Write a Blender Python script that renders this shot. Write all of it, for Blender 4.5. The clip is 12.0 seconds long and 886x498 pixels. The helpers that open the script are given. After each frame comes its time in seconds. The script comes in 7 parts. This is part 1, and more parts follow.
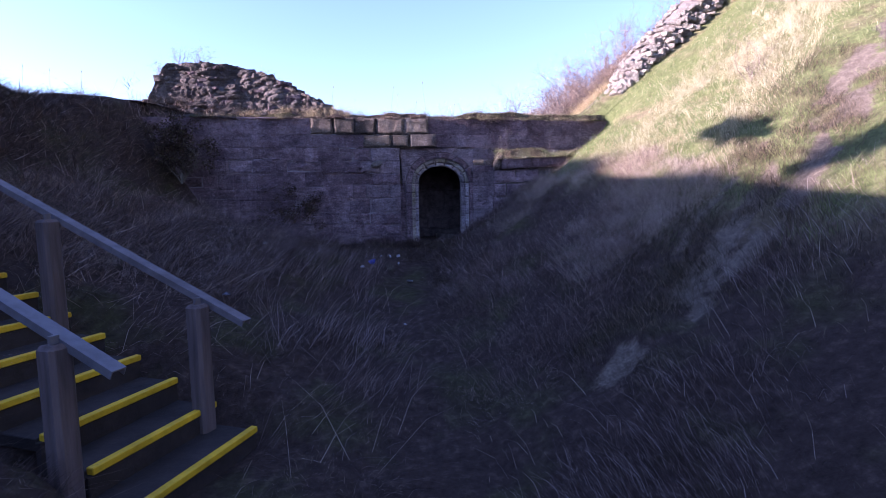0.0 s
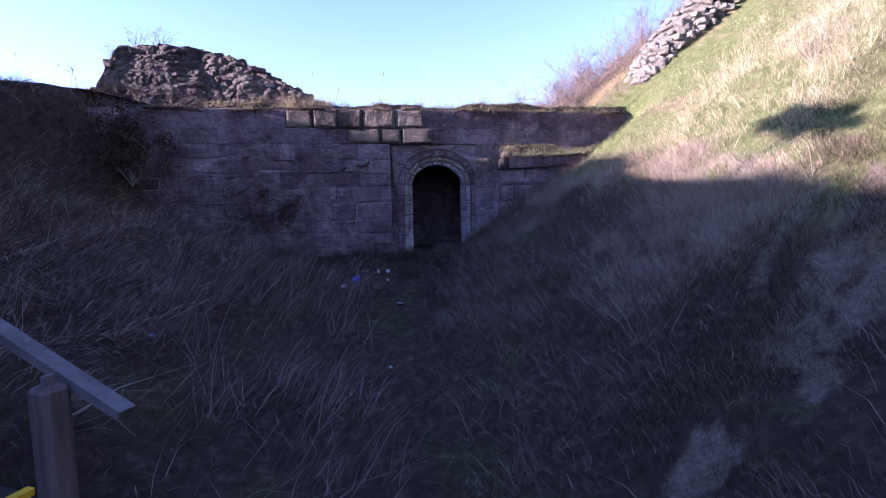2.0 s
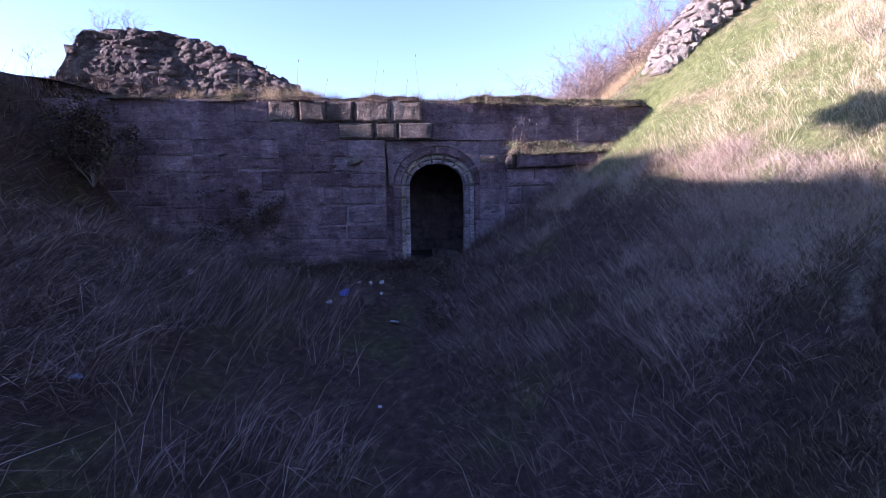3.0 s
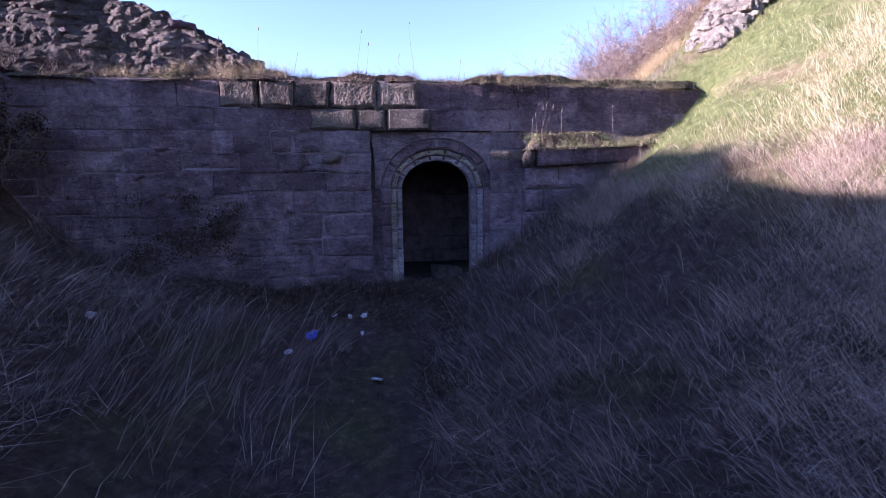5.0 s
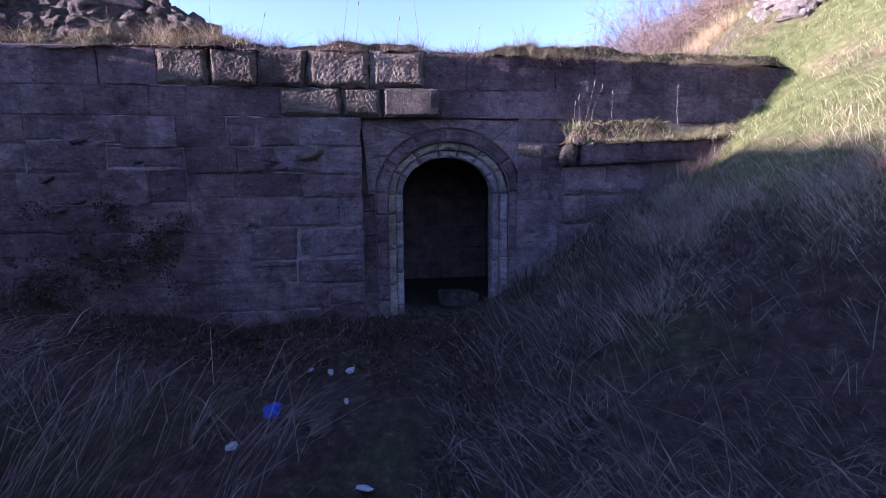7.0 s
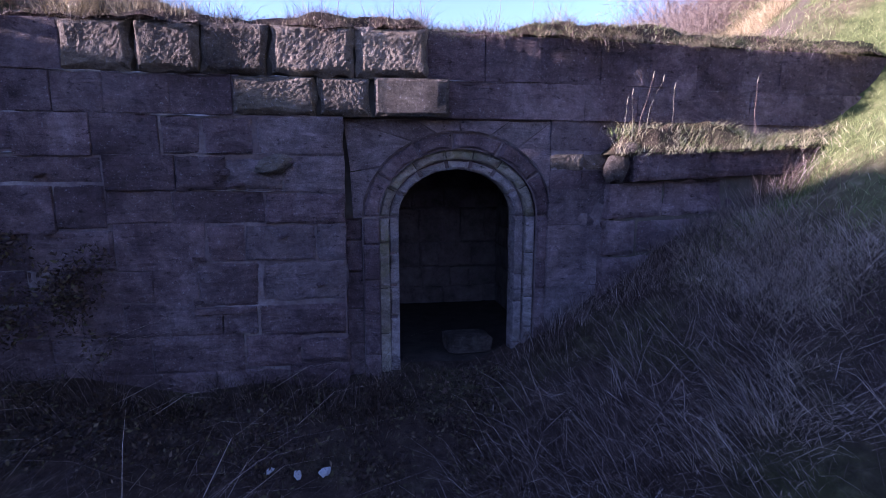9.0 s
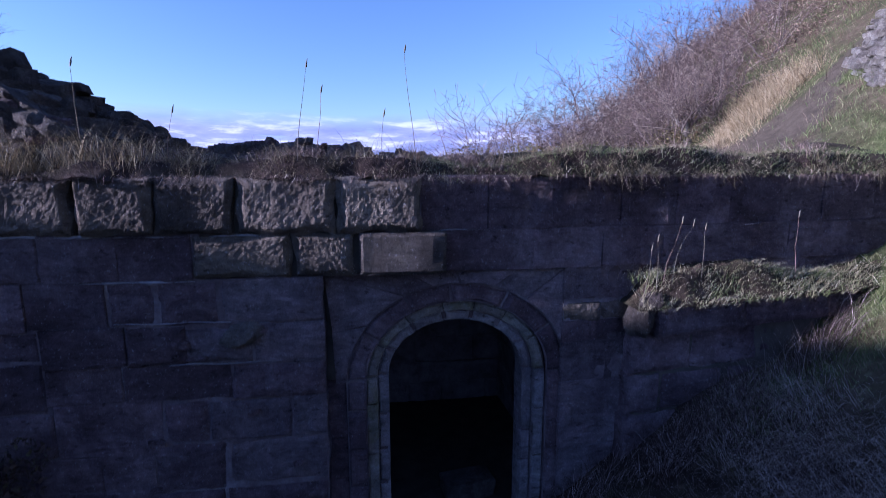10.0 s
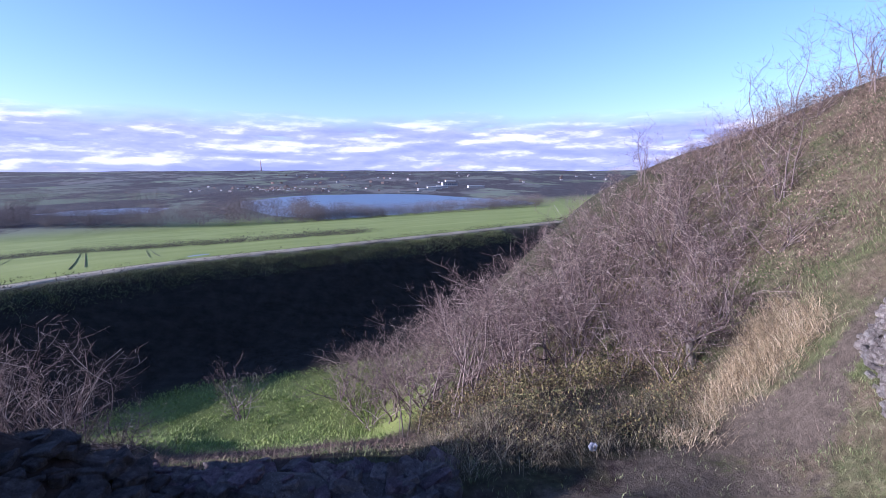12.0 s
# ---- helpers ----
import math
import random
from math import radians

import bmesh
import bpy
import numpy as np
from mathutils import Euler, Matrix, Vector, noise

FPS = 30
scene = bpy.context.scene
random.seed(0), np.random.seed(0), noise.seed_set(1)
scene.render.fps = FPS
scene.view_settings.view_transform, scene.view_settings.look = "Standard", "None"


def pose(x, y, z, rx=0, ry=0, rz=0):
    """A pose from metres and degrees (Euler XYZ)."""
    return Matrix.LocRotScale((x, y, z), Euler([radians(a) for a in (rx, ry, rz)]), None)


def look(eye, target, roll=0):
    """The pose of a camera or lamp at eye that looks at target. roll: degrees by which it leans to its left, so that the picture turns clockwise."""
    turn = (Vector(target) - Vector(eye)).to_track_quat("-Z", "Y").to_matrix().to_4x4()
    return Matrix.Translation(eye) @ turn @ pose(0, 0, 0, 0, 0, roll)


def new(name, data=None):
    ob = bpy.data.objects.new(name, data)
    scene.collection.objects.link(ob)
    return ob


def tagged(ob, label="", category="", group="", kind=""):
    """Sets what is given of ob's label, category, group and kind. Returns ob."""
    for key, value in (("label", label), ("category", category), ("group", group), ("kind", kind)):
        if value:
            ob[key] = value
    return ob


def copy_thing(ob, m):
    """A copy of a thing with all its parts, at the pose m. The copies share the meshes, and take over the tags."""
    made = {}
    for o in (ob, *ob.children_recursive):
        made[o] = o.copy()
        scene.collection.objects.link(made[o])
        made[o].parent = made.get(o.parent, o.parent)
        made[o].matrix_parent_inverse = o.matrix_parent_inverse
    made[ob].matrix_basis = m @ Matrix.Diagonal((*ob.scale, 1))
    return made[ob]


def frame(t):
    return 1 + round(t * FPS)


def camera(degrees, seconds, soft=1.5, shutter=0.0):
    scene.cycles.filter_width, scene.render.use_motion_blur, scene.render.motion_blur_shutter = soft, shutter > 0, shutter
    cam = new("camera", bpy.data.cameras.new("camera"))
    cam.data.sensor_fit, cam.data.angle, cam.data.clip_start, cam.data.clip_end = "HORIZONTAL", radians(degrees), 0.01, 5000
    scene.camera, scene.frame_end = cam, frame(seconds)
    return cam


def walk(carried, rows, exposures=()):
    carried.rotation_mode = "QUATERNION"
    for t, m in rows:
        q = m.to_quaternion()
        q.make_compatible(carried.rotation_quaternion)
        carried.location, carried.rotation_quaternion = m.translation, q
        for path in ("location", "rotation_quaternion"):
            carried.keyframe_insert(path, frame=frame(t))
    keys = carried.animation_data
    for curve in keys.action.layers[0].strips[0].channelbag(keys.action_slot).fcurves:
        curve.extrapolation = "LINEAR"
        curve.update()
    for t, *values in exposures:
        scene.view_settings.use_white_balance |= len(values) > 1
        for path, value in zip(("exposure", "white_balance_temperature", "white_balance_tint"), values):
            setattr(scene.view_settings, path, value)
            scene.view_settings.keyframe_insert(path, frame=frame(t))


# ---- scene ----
cam = camera(83.7, 12.0, soft=0.65, shutter=0.2)
PATH = [
    (0, (-1.902, -11.155, 0.772), (-1.563, -9.194, 0.579), -0.9),
    (0.5, (-1.877, -10.891, 0.812), (-1.537, -8.93, 0.615), -0.9),
    (1, (-1.785, -10.527, 0.844), (-1.445, -8.566, 0.645), -0.9),
    (1.5, (-1.7, -10.14, 0.878), (-1.359, -8.179, 0.678), -0.8),
    (2, (-1.587, -9.657, 0.9), (-1.249, -7.696, 0.699), -0.9),
    (2.5, (-1.502, -9.189, 0.922), (-1.165, -7.228, 0.72), -0.9),
    (3, (-1.422, -8.692, 0.946), (-1.086, -6.731, 0.744), -0.8),
    (5, (-1.104, -6.91, 1.154), (-0.774, -4.952, 0.918), -0.7),
    (5.5, (-1.055, -6.499, 1.2), (-0.724, -4.542, 0.956), -0.7),
    (6, (-1.002, -6.046, 1.228), (-0.673, -4.089, 0.98), -0.6),
    (6.5, (-0.971, -5.638, 1.271), (-0.642, -3.682, 1.013), -0.5),
    (7, (-0.963, -5.245, 1.282), (-0.633, -3.29, 1.023), -0.5),
    (8.8, (-0.872, -4.079, 1.503), (-0.523, -2.135, 1.189), 0.1),
    (9, (-0.857, -3.954, 1.563), (-0.506, -2.01, 1.249), 0.1),
    (9.5, (-0.794, -3.615, 1.963), (-0.441, -1.673, 1.639), 0.1),
    (10, (-0.715, -3.263, 2.654), (-0.361, -1.321, 2.332), 0.0),
    (10.5, (-0.658, -3.037, 3.401), (-0.308, -1.094, 3.08), -0.2),
    (11, (-0.515, -2.89, 4.301), (-0.165, -0.948, 3.979), -0.3),
    (11.5, (-0.467, -2.718, 5.116), (-0.116, -0.775, 4.795), -0.2),
    (12, (-0.505, -2.51, 5.907), (-0.153, -0.567, 5.588), -0.0),
]
EXPOSURES = [(0.0, 2.28, 5700, 47), (8.9, 2.2, 5600, 47), (9.4, 2.38, 5500, 47), (9.7, 1.75, 5150, 42), (10.0, 0.95, 4850, 38), (10.6, 1.12, 5050, 36), (12.0, 1.15, 5150, 36)]
walk(cam, [(t, look(eye, target, roll)) for t, eye, target, roll in PATH], EXPOSURES)

# ---- sun and sky ----
SUN_EL, SUN_BETA = 11.0, 1.8          # height, and turn towards the viewer from the -x axis
tosun = Vector((-math.cos(radians(SUN_BETA)) * math.cos(radians(SUN_EL)), -math.sin(radians(SUN_BETA)) * math.cos(radians(SUN_EL)), math.sin(radians(SUN_EL))))
sun = new("sun", bpy.data.lights.new("sun", "SUN"))
sun.data.energy, sun.data.angle, sun.data.color = 5.0, radians(0.5), (1.0, 0.935, 0.75)
sun.matrix_world = look((0, 0, 30), Vector((0, 0, 30)) - tosun)


def build_world():
    w = bpy.data.worlds.new("sky_world")
    scene.world = w
    w.use_nodes = True
    nt = w.node_tree
    nt.nodes.clear()
    n, l = nt.nodes.new, nt.links.new
    sky = n("ShaderNodeTexSky")
    sky.sky_type, sky.sun_disc = "NISHITA", False
    sky.sun_elevation = radians(SUN_EL)
    sky.sun_rotation = math.atan2(tosun.x, tosun.y)
    sky.air_density, sky.dust_density, sky.ozone_density = 1.0, 0.2, 2.5
    co = n("ShaderNodeTexCoord")
    sep = n("ShaderNodeSeparateXYZ")
    l(co.outputs["Generated"], sep.inputs[0])
    # bank of cloud low over the horizon
    mp = n("ShaderNodeMapping")
    mp.inputs["Scale"].default_value = (2.3, 2.3, 11.0)
    l(co.outputs["Generated"], mp.inputs[0])
    no = n("ShaderNodeTexNoise")
    no.inputs["Scale"].default_value, no.inputs["Detail"].default_value, no.inputs["Roughness"].default_value = 2.8, 8, 0.58
    l(mp.outputs[0], no.inputs["Vector"])
    mp2 = n("ShaderNodeMapping")
    mp2.inputs["Scale"].default_value = (4.0, 4.0, 6.0)
    mp2.inputs["Location"].default_value = (0.3, 1.7, 0)
    l(co.outputs["Generated"], mp2.inputs[0])
    edge = n("ShaderNodeTexNoise")
    edge.inputs["Scale"].default_value, edge.inputs["Detail"].default_value = 1.4, 5
    l(mp2.outputs[0], edge.inputs["Vector"])
    top = n("ShaderNodeMath")
    top.operation = "MULTIPLY_ADD"
    l(edge.outputs[0], top.inputs[0])
    top.inputs[1].default_value, top.inputs[2].default_value = 0.05, 0.078
    d = n("ShaderNodeMath")
    d.operation = "SUBTRACT"
    l(top.outputs[0], d.inputs[0])
    l(sep.outputs["Z"], d.inputs[1])
    band = n("ShaderNodeMapRange")
    band.inputs["From Min"].default_value, band.inputs["From Max"].default_value = -0.004, 0.03
    l(d.outputs[0], band.inputs["Value"])
    cov = n("ShaderNodeMapRange")
    cov.inputs["From Min"].default_value, cov.inputs["From Max"].default_value = 0.25, 0.40
    l(no.outputs[0], cov.inputs["Value"])
    fac = n("ShaderNodeMath")
    fac.operation = "MULTIPLY"
    l(band.outputs[0], fac.inputs[0])
    l(cov.outputs[0], fac.inputs[1])
    tone = n("ShaderNodeValToRGB")
    el = tone.color_ramp.elements
    el.new(0.5)
    for e, (p, c) in zip(el, ((0.38, (1.9, 2.15, 3.3, 1)), (0.52, (2.5, 2.7, 3.7, 1)), (0.64, (5.2, 5.2, 5.5, 1)))):
        e.position, e.color = p, c
    # lit where the cloud thins upwards, grey beneath
    mp3 = n("ShaderNodeMapping")
    mp3.inputs["Scale"].default_value = (2.3, 2.3, 11.0)
    mp3.inputs["Location"].default_value = (-0.02, 0.0, 0.09)
    l(co.outputs["Generated"], mp3.inputs[0])
    no2 = n("ShaderNodeTexNoise")
    no2.inputs["Scale"].default_value, no2.inputs["Detail"].default_value, no2.inputs["Roughness"].default_value = 2.8, 5, 0.5
    l(mp3.outputs[0], no2.inputs["Vector"])
    dif = n("ShaderNodeMath")
    dif.operation = "SUBTRACT"
    l(no.outputs[0], dif.inputs[0])
    l(no2.outputs[0], dif.inputs[1])
    lit = n("ShaderNodeMath")
    lit.operation = "MULTIPLY_ADD"
    l(dif.outputs[0], lit.inputs[0])
    lit.inputs[1].default_value, lit.inputs[2].default_value = 1.0, 0.5
    l(lit.outputs[0], tone.inputs[0])
    mix = n("ShaderNodeMix")
    mix.data_type = "RGBA"
    l(fac.outputs[0], mix.inputs["Factor"])
    l(sky.outputs[0], mix.inputs["A"])
    l(tone.outputs[0], mix.inputs["B"])
    bg = n("ShaderNodeBackground")
    bg.inputs["Strength"].default_value = 0.11
    l(mix.outputs["Result"], bg.inputs["Color"])
    out = n("ShaderNodeOutputWorld")
    l(bg.outputs[0], out.inputs[0])


build_world()


# ---- materials ----
class Mat:
    """A node material, with short calls for the usual nodes."""

    def __init__(self, name, rough=0.9, spec=0.3):
        self.m = bpy.data.materials.new(name)
        self.m.use_nodes = True
        self.nt = self.m.node_tree
        self.b = self.nt.nodes["Principled BSDF"]
        self.b.inputs["Roughness"].default_value = rough
        self.b.inputs["Specular IOR Level"].default_value = spec
        self.co = None

    def n(self, kind, **values):
        node = self.nt.nodes.new(kind)
        for k, v in values.items():
            node.inputs[k.replace("_", " ")].default_value = v
        return node

    def l(self, a, b):
        self.nt.links.new(a, b)

    def coords(self, scale=(1, 1, 1), kind="Object"):
        co = self.n("ShaderNodeTexCoord")
        mp = self.n("ShaderNodeMapping", Scale=scale)
        self.l(co.outputs[kind], mp.inputs[0])
        return mp.outputs[0]

    def noise(self, scale, detail=6, rough=0.6, at=None, dist=0.0):
        t = self.n("ShaderNodeTexNoise", Scale=scale, Detail=detail, Roughness=rough, Distortion=dist)
        self.l(at if at is not None else self.coords(), t.inputs["Vector"])
        return t.outputs[0]

    def ramp(self, fac, *stops):
        r = self.n("ShaderNodeValToRGB")
        e = r.color_ramp.elements
        while len(e) < len(stops):
            e.new(0.5)
        for k, (p, c) in zip(e, stops):
            k.position, k.color = p, (c if len(c) == 4 else (*c, 1))
        self.l(fac, r.inputs[0])
        return r.outputs[0]

    def mix(self, fac, a, b, how="MIX"):
        m = self.n("ShaderNodeMix")
        m.data_type, m.blend_type = "RGBA", how
        for v, key in ((fac, "Factor"), (a, "A"), (b, "B")):
            if isinstance(v, (int, float)):
                m.inputs[0].default_value = v
            elif isinstance(v, tuple):
                m.inputs[key].default_value = v if len(v) == 4 else (*v, 1)
            else:
                self.l(v, m.inputs["Factor"] if key == "Factor" else m.inputs[key])
        return m.outputs["Result"]

    def math(self, op, a, b=0.0):
        m = self.n("ShaderNodeMath")
        m.operation = op
        for i, v in enumerate((a, b)):
            if isinstance(v, (int, float)):
                m.inputs[i].default_value = v
            else:
                self.l(v, m.inputs[i])
        return m.outputs[0]

    def attr(self, name):
        a = self.n("ShaderNodeAttribute")
        a.attribute_name = name
        return a.outputs["Fac"]

    def rand(self, island=False):
        if island:
            return self.n("ShaderNodeNewGeometry").outputs["Random Per Island"]
        return self.n("ShaderNodeObjectInfo").outputs["Random"]

    def color(self, c):
        if isinstance(c, tuple):
            self.b.inputs["Base Color"].default_value = (*c, 1)
        else:
            self.l(c, self.b.inputs["Base Color"])

    def bump(self, height, strength=0.5, dist=0.02):
        b = self.n("ShaderNodeBump", Strength=strength, Distance=dist)
        self.l(height, b.inputs["Height"])
        self.l(b.outputs[0], self.b.inputs["Normal"])


def stone_material(name, dark, mid, pale, lichen=0.25, tool=True, pits=0.6, moss=0.0, relief=1.0):
    """Weathered sandstone: stains at two scales, tooling marks, salts, lichen; pit and bed shading put into colour."""
    m = Mat(name, 0.92, 0.2)
    world = m.coords()
    big = m.noise(1.3, 8, 0.72, world, 0.6)
    fine = m.noise(24, 8, 0.72, world)
    grit = m.noise(110, 5, 0.8, world)
    c = m.ramp(big, (0.28, dark), (0.50, mid), (0.72, pale))
    c = m.mix(0.42, c, m.ramp(fine, (0.32, (0.25, 0.24, 0.25)), (0.68, (0.76, 0.74, 0.75))), "OVERLAY")
    c = m.mix(0.42, c, m.ramp(grit, (0.36, (0.25, 0.25, 0.25)), (0.64, (0.76, 0.76, 0.76))), "OVERLAY")
    c = m.mix(1.0, c, m.ramp(m.rand(), (0.0, (0.74, 0.71, 0.73)), (0.5, (0.98, 0.98, 0.98)), (1.0, (1.20, 1.17, 1.17))), "MULTIPLY")
    li = m.ramp(m.noise(7, 8, 0.75, world), (0.60, (0, 0, 0)), (0.72, (1, 1, 1)))
    c = m.mix(m.math("MULTIPLY", li, lichen), c, (0.36, 0.33, 0.33))
    # salts and run-off down the face, specks of lime
    run = m.ramp(m.noise(2.2, 8, 0.78, m.coords((2.0, 2.0, 0.5))), (0.58, (0, 0, 0)), (0.76, (1, 1, 1)))
    c = m.mix(m.math("MULTIPLY", run, 0.42), c, (0.34, 0.30, 0.345))
    spots = m.ramp(m.noise(48, 4, 0.7, world), (0.62, (0, 0, 0)), (0.66, (1, 1, 1)))
    c = m.mix(m.math("MULTIPLY", spots, 0.6), c, (0.46, 0.43, 0.46))
    scab = m.noise(5.5, 9, 0.78, m.coords((0.8, 0.8, 1.5)), 0.8)
    c = m.mix(0.80, c, m.ramp(scab, (0.32, (0.20, 0.19, 0.20)), (0.50, (0.5, 0.5, 0.5)), (0.68, (0.80, 0.79, 0.80))), "OVERLAY")
    # Pits darkened in colour, since bumps hardly show in even shade.
    pit_shade = m.ramp(m.noise(17, 6, 0.7, m.coords((0.7, 0.7, 1.3))), (0.30, (0.25, 0.23, 0.24)), (0.42, (1, 1, 1)))
    c = m.mix(1.0, c, pit_shade, "MULTIPLY")
    damp = m.ramp(m.noise(0.9, 7, 0.72, m.coords((1.4, 1.4, 0.7))), (0.38, (0.52, 0.48, 0.52)), (0.62, (1, 1, 1)))
    c = m.mix(0.75, c, damp, "MULTIPLY")
    if moss:
        mo = m.ramp(m.noise(5, 7, 0.7, world), (0.48, (0, 0, 0)), (0.62, (1, 1, 1)))
        c = m.mix(m.math("MULTIPLY", mo, moss), c, (0.20, 0.20, 0.075))
    m.color(c)
    h = m.math("ADD", m.math("ADD", fine, m.math("MULTIPLY", scab, 1.5)), m.math("MULTIPLY", grit, pits))
    if tool:
        grooves = m.noise(16, 3, 0.6, m.coords((1.0, 1.0, 0.16)))
        beds = m.noise(9, 6, 0.7, m.coords((0.22, 0.22, 2.2)), 0.6)
        # hollows of the beds are darkened in colour likewise
        streak = m.ramp(m.noise(6, 7, 0.75, m.coords((0.35, 0.35, 2.6)), 0.8), (0.36, (0.32, 0.30, 0.31)), (0.52, (1, 1, 1)))
        c = m.mix(0.28, c, streak, "MULTIPLY")
        m.color(c)
        h = m.math("ADD", h, m.math("ADD", m.math("MULTIPLY", grooves, 0.6), m.math("MULTIPLY", beds, 0.8)))
    m.bump(h, min(relief, 1.0), 0.035 * max(relief, 1.0))
    return m.m


M_ASHLAR = stone_material("ashlar_stone", (0.094, 0.065, 0.071), (0.210, 0.149, 0.163), (0.37, 0.290, 0.310), 0.25)
M_ROUGH = stone_material("rock_faced_stone", (0.088, 0.070, 0.057), (0.170, 0.138, 0.112), (0.28, 0.234, 0.192), 0.15, False, 1.8, 0.0, 0.6)
M_DRESS = stone_material("dressed_pale_stone", (0.27, 0.23, 0.24), (0.43, 0.385, 0.39), (0.56, 0.51, 0.515), 0.3, False, 0.6, 0.10)
M_LICHEN = stone_material("lichened_pale_stone", (0.27, 0.23, 0.20), (0.43, 0.385, 0.33), (0.55, 0.50, 0.43), 0.3, False, 0.6, 0.50)
M_BLOCK = stone_material("tooled_brown_stone", (0.11, 0.091, 0.082), (0.19, 0.163, 0.146), (0.29, 0.255, 0.23), 0.10)
M_CLEAN = stone_material("cleaner_ashlar_stone", (0.14, 0.106, 0.114), (0.265, 0.209, 0.223), (0.41, 0.34, 0.36), 0.30)
M_RUBBLE = stone_material("rubble_stone", (0.085, 0.068, 0.062), (0.155, 0.128, 0.116), (0.24, 0.205, 0.185), 0.2, False, 1.0, 0.0, 1.2)
M_PALE_RUBBLE = stone_material("pale_rubble_stone", (0.36, 0.32, 0.26), (0.50, 0.455, 0.385), (0.62, 0.585, 0.52), 0.35, False, 1.0, 0.0, 1.4)


def plain(name, base, rough=0.8, var=0.35, scale=9.0, metal=0.0, bump=0.2):
    m = Mat(name, rough)
    f = m.noise(scale, 6, 0.65)
    lo, hi = tuple(v * (1 - var) for v in base), tuple(min(1, v * (1 + var)) for v in base)
    m.color(m.ramp(f, (0.3, lo), (0.7, hi)))
    m.b.inputs["Metallic"].default_value = metal
    if bump:
        m.bump(m.noise(scale * 5, 6, 0.7), bump, 0.01)
    return m.m


# Darker than the stone outside: the passage's gloom is put into the colour.
M_DIM_FLOOR = plain("dim_passage_floor", (0.045, 0.034, 0.030), 0.8, 0.5, 6, bump=0.8)
M_DIM_STONE = plain("dim_passage_stone", (0.12, 0.095, 0.10), 0.85, 0.6, 5, bump=0.6)
M_MORTAR = plain("lime_mortar", (0.10, 0.082, 0.072), 0.95, 0.4, 6, bump=0.6)


def pointing_material():
    m = Mat("old_lime_pointing", 0.95, 0.15)
    f = m.noise(1.6, 7, 0.7)
    c = m.ramp(f, (0.30, (0.070, 0.050, 0.055)), (0.50, (0.165, 0.122, 0.132)), (0.60, (0.25, 0.205, 0.22)), (0.74, (0.36, 0.315, 0.335)))
    m.color(m.mix(0.5, c, m.ramp(m.noise(40, 5, 0.7), (0.3, (0.25, 0.25, 0.25)), (0.7, (0.75, 0.75, 0.75))), "OVERLAY"))
    m.bump(m.noise(30, 6, 0.75), 0.9, 0.02)
    return m.m


M_POINT = pointing_material()
M_LIME = plain("pale_lime", (0.33, 0.29, 0.31), 0.95, 0.35, 14, bump=0.8)


# ---- the lie of the land ----
def curve(v, *knots):
    """Straight-line steps through (place, value) knots."""
    a = sorted(knots)
    return np.interp(v, [k[0] for k in a], [k[1] for k in a])


def smooth(v, a, b):
    s = np.clip((v - a) / (b - a), 0, 1)
    return s * s * (3 - 2 * s)


def soft_min(a, b, k):
    h = np.clip(0.5 + 0.5 * (b - a) / k, 0, 1)
    return b * (1 - h) + a * h - k * h * (1 - h)


def soft_max(a, b, k):
    return -soft_min(-a, -b, k)


def wave(x, y, f, s=0.0):
    """A cheap smooth unevenness, about -1 to 1."""
    return (np.sin(x * f + 1.3 * s + 1.7 * np.sin(y * f * 0.7 + s)) + np.sin(y * f * 1.13 + 2.1 * s + 1.4 * np.sin(x * f * 0.83 + 2.6 * s))) * 0.5


def valley(y):
    """The line and floor height of the hollow's bottom."""
    return (curve(y, (-60, -1.6), (-11, -1.6), (-6.6, -1.15), (-4, -1.05), (-2.5, -0.92), (-1, -0.55), (0, -0.2), (1, 0.0)),
            curve(y, (-60, -1.7), (-13, -1.6), (-9, -1.48), (-6.6, -1.35), (-4, -0.95), (-2.5, -0.70), (-1, -0.40), (0, -0.16), (1, -0.14)))


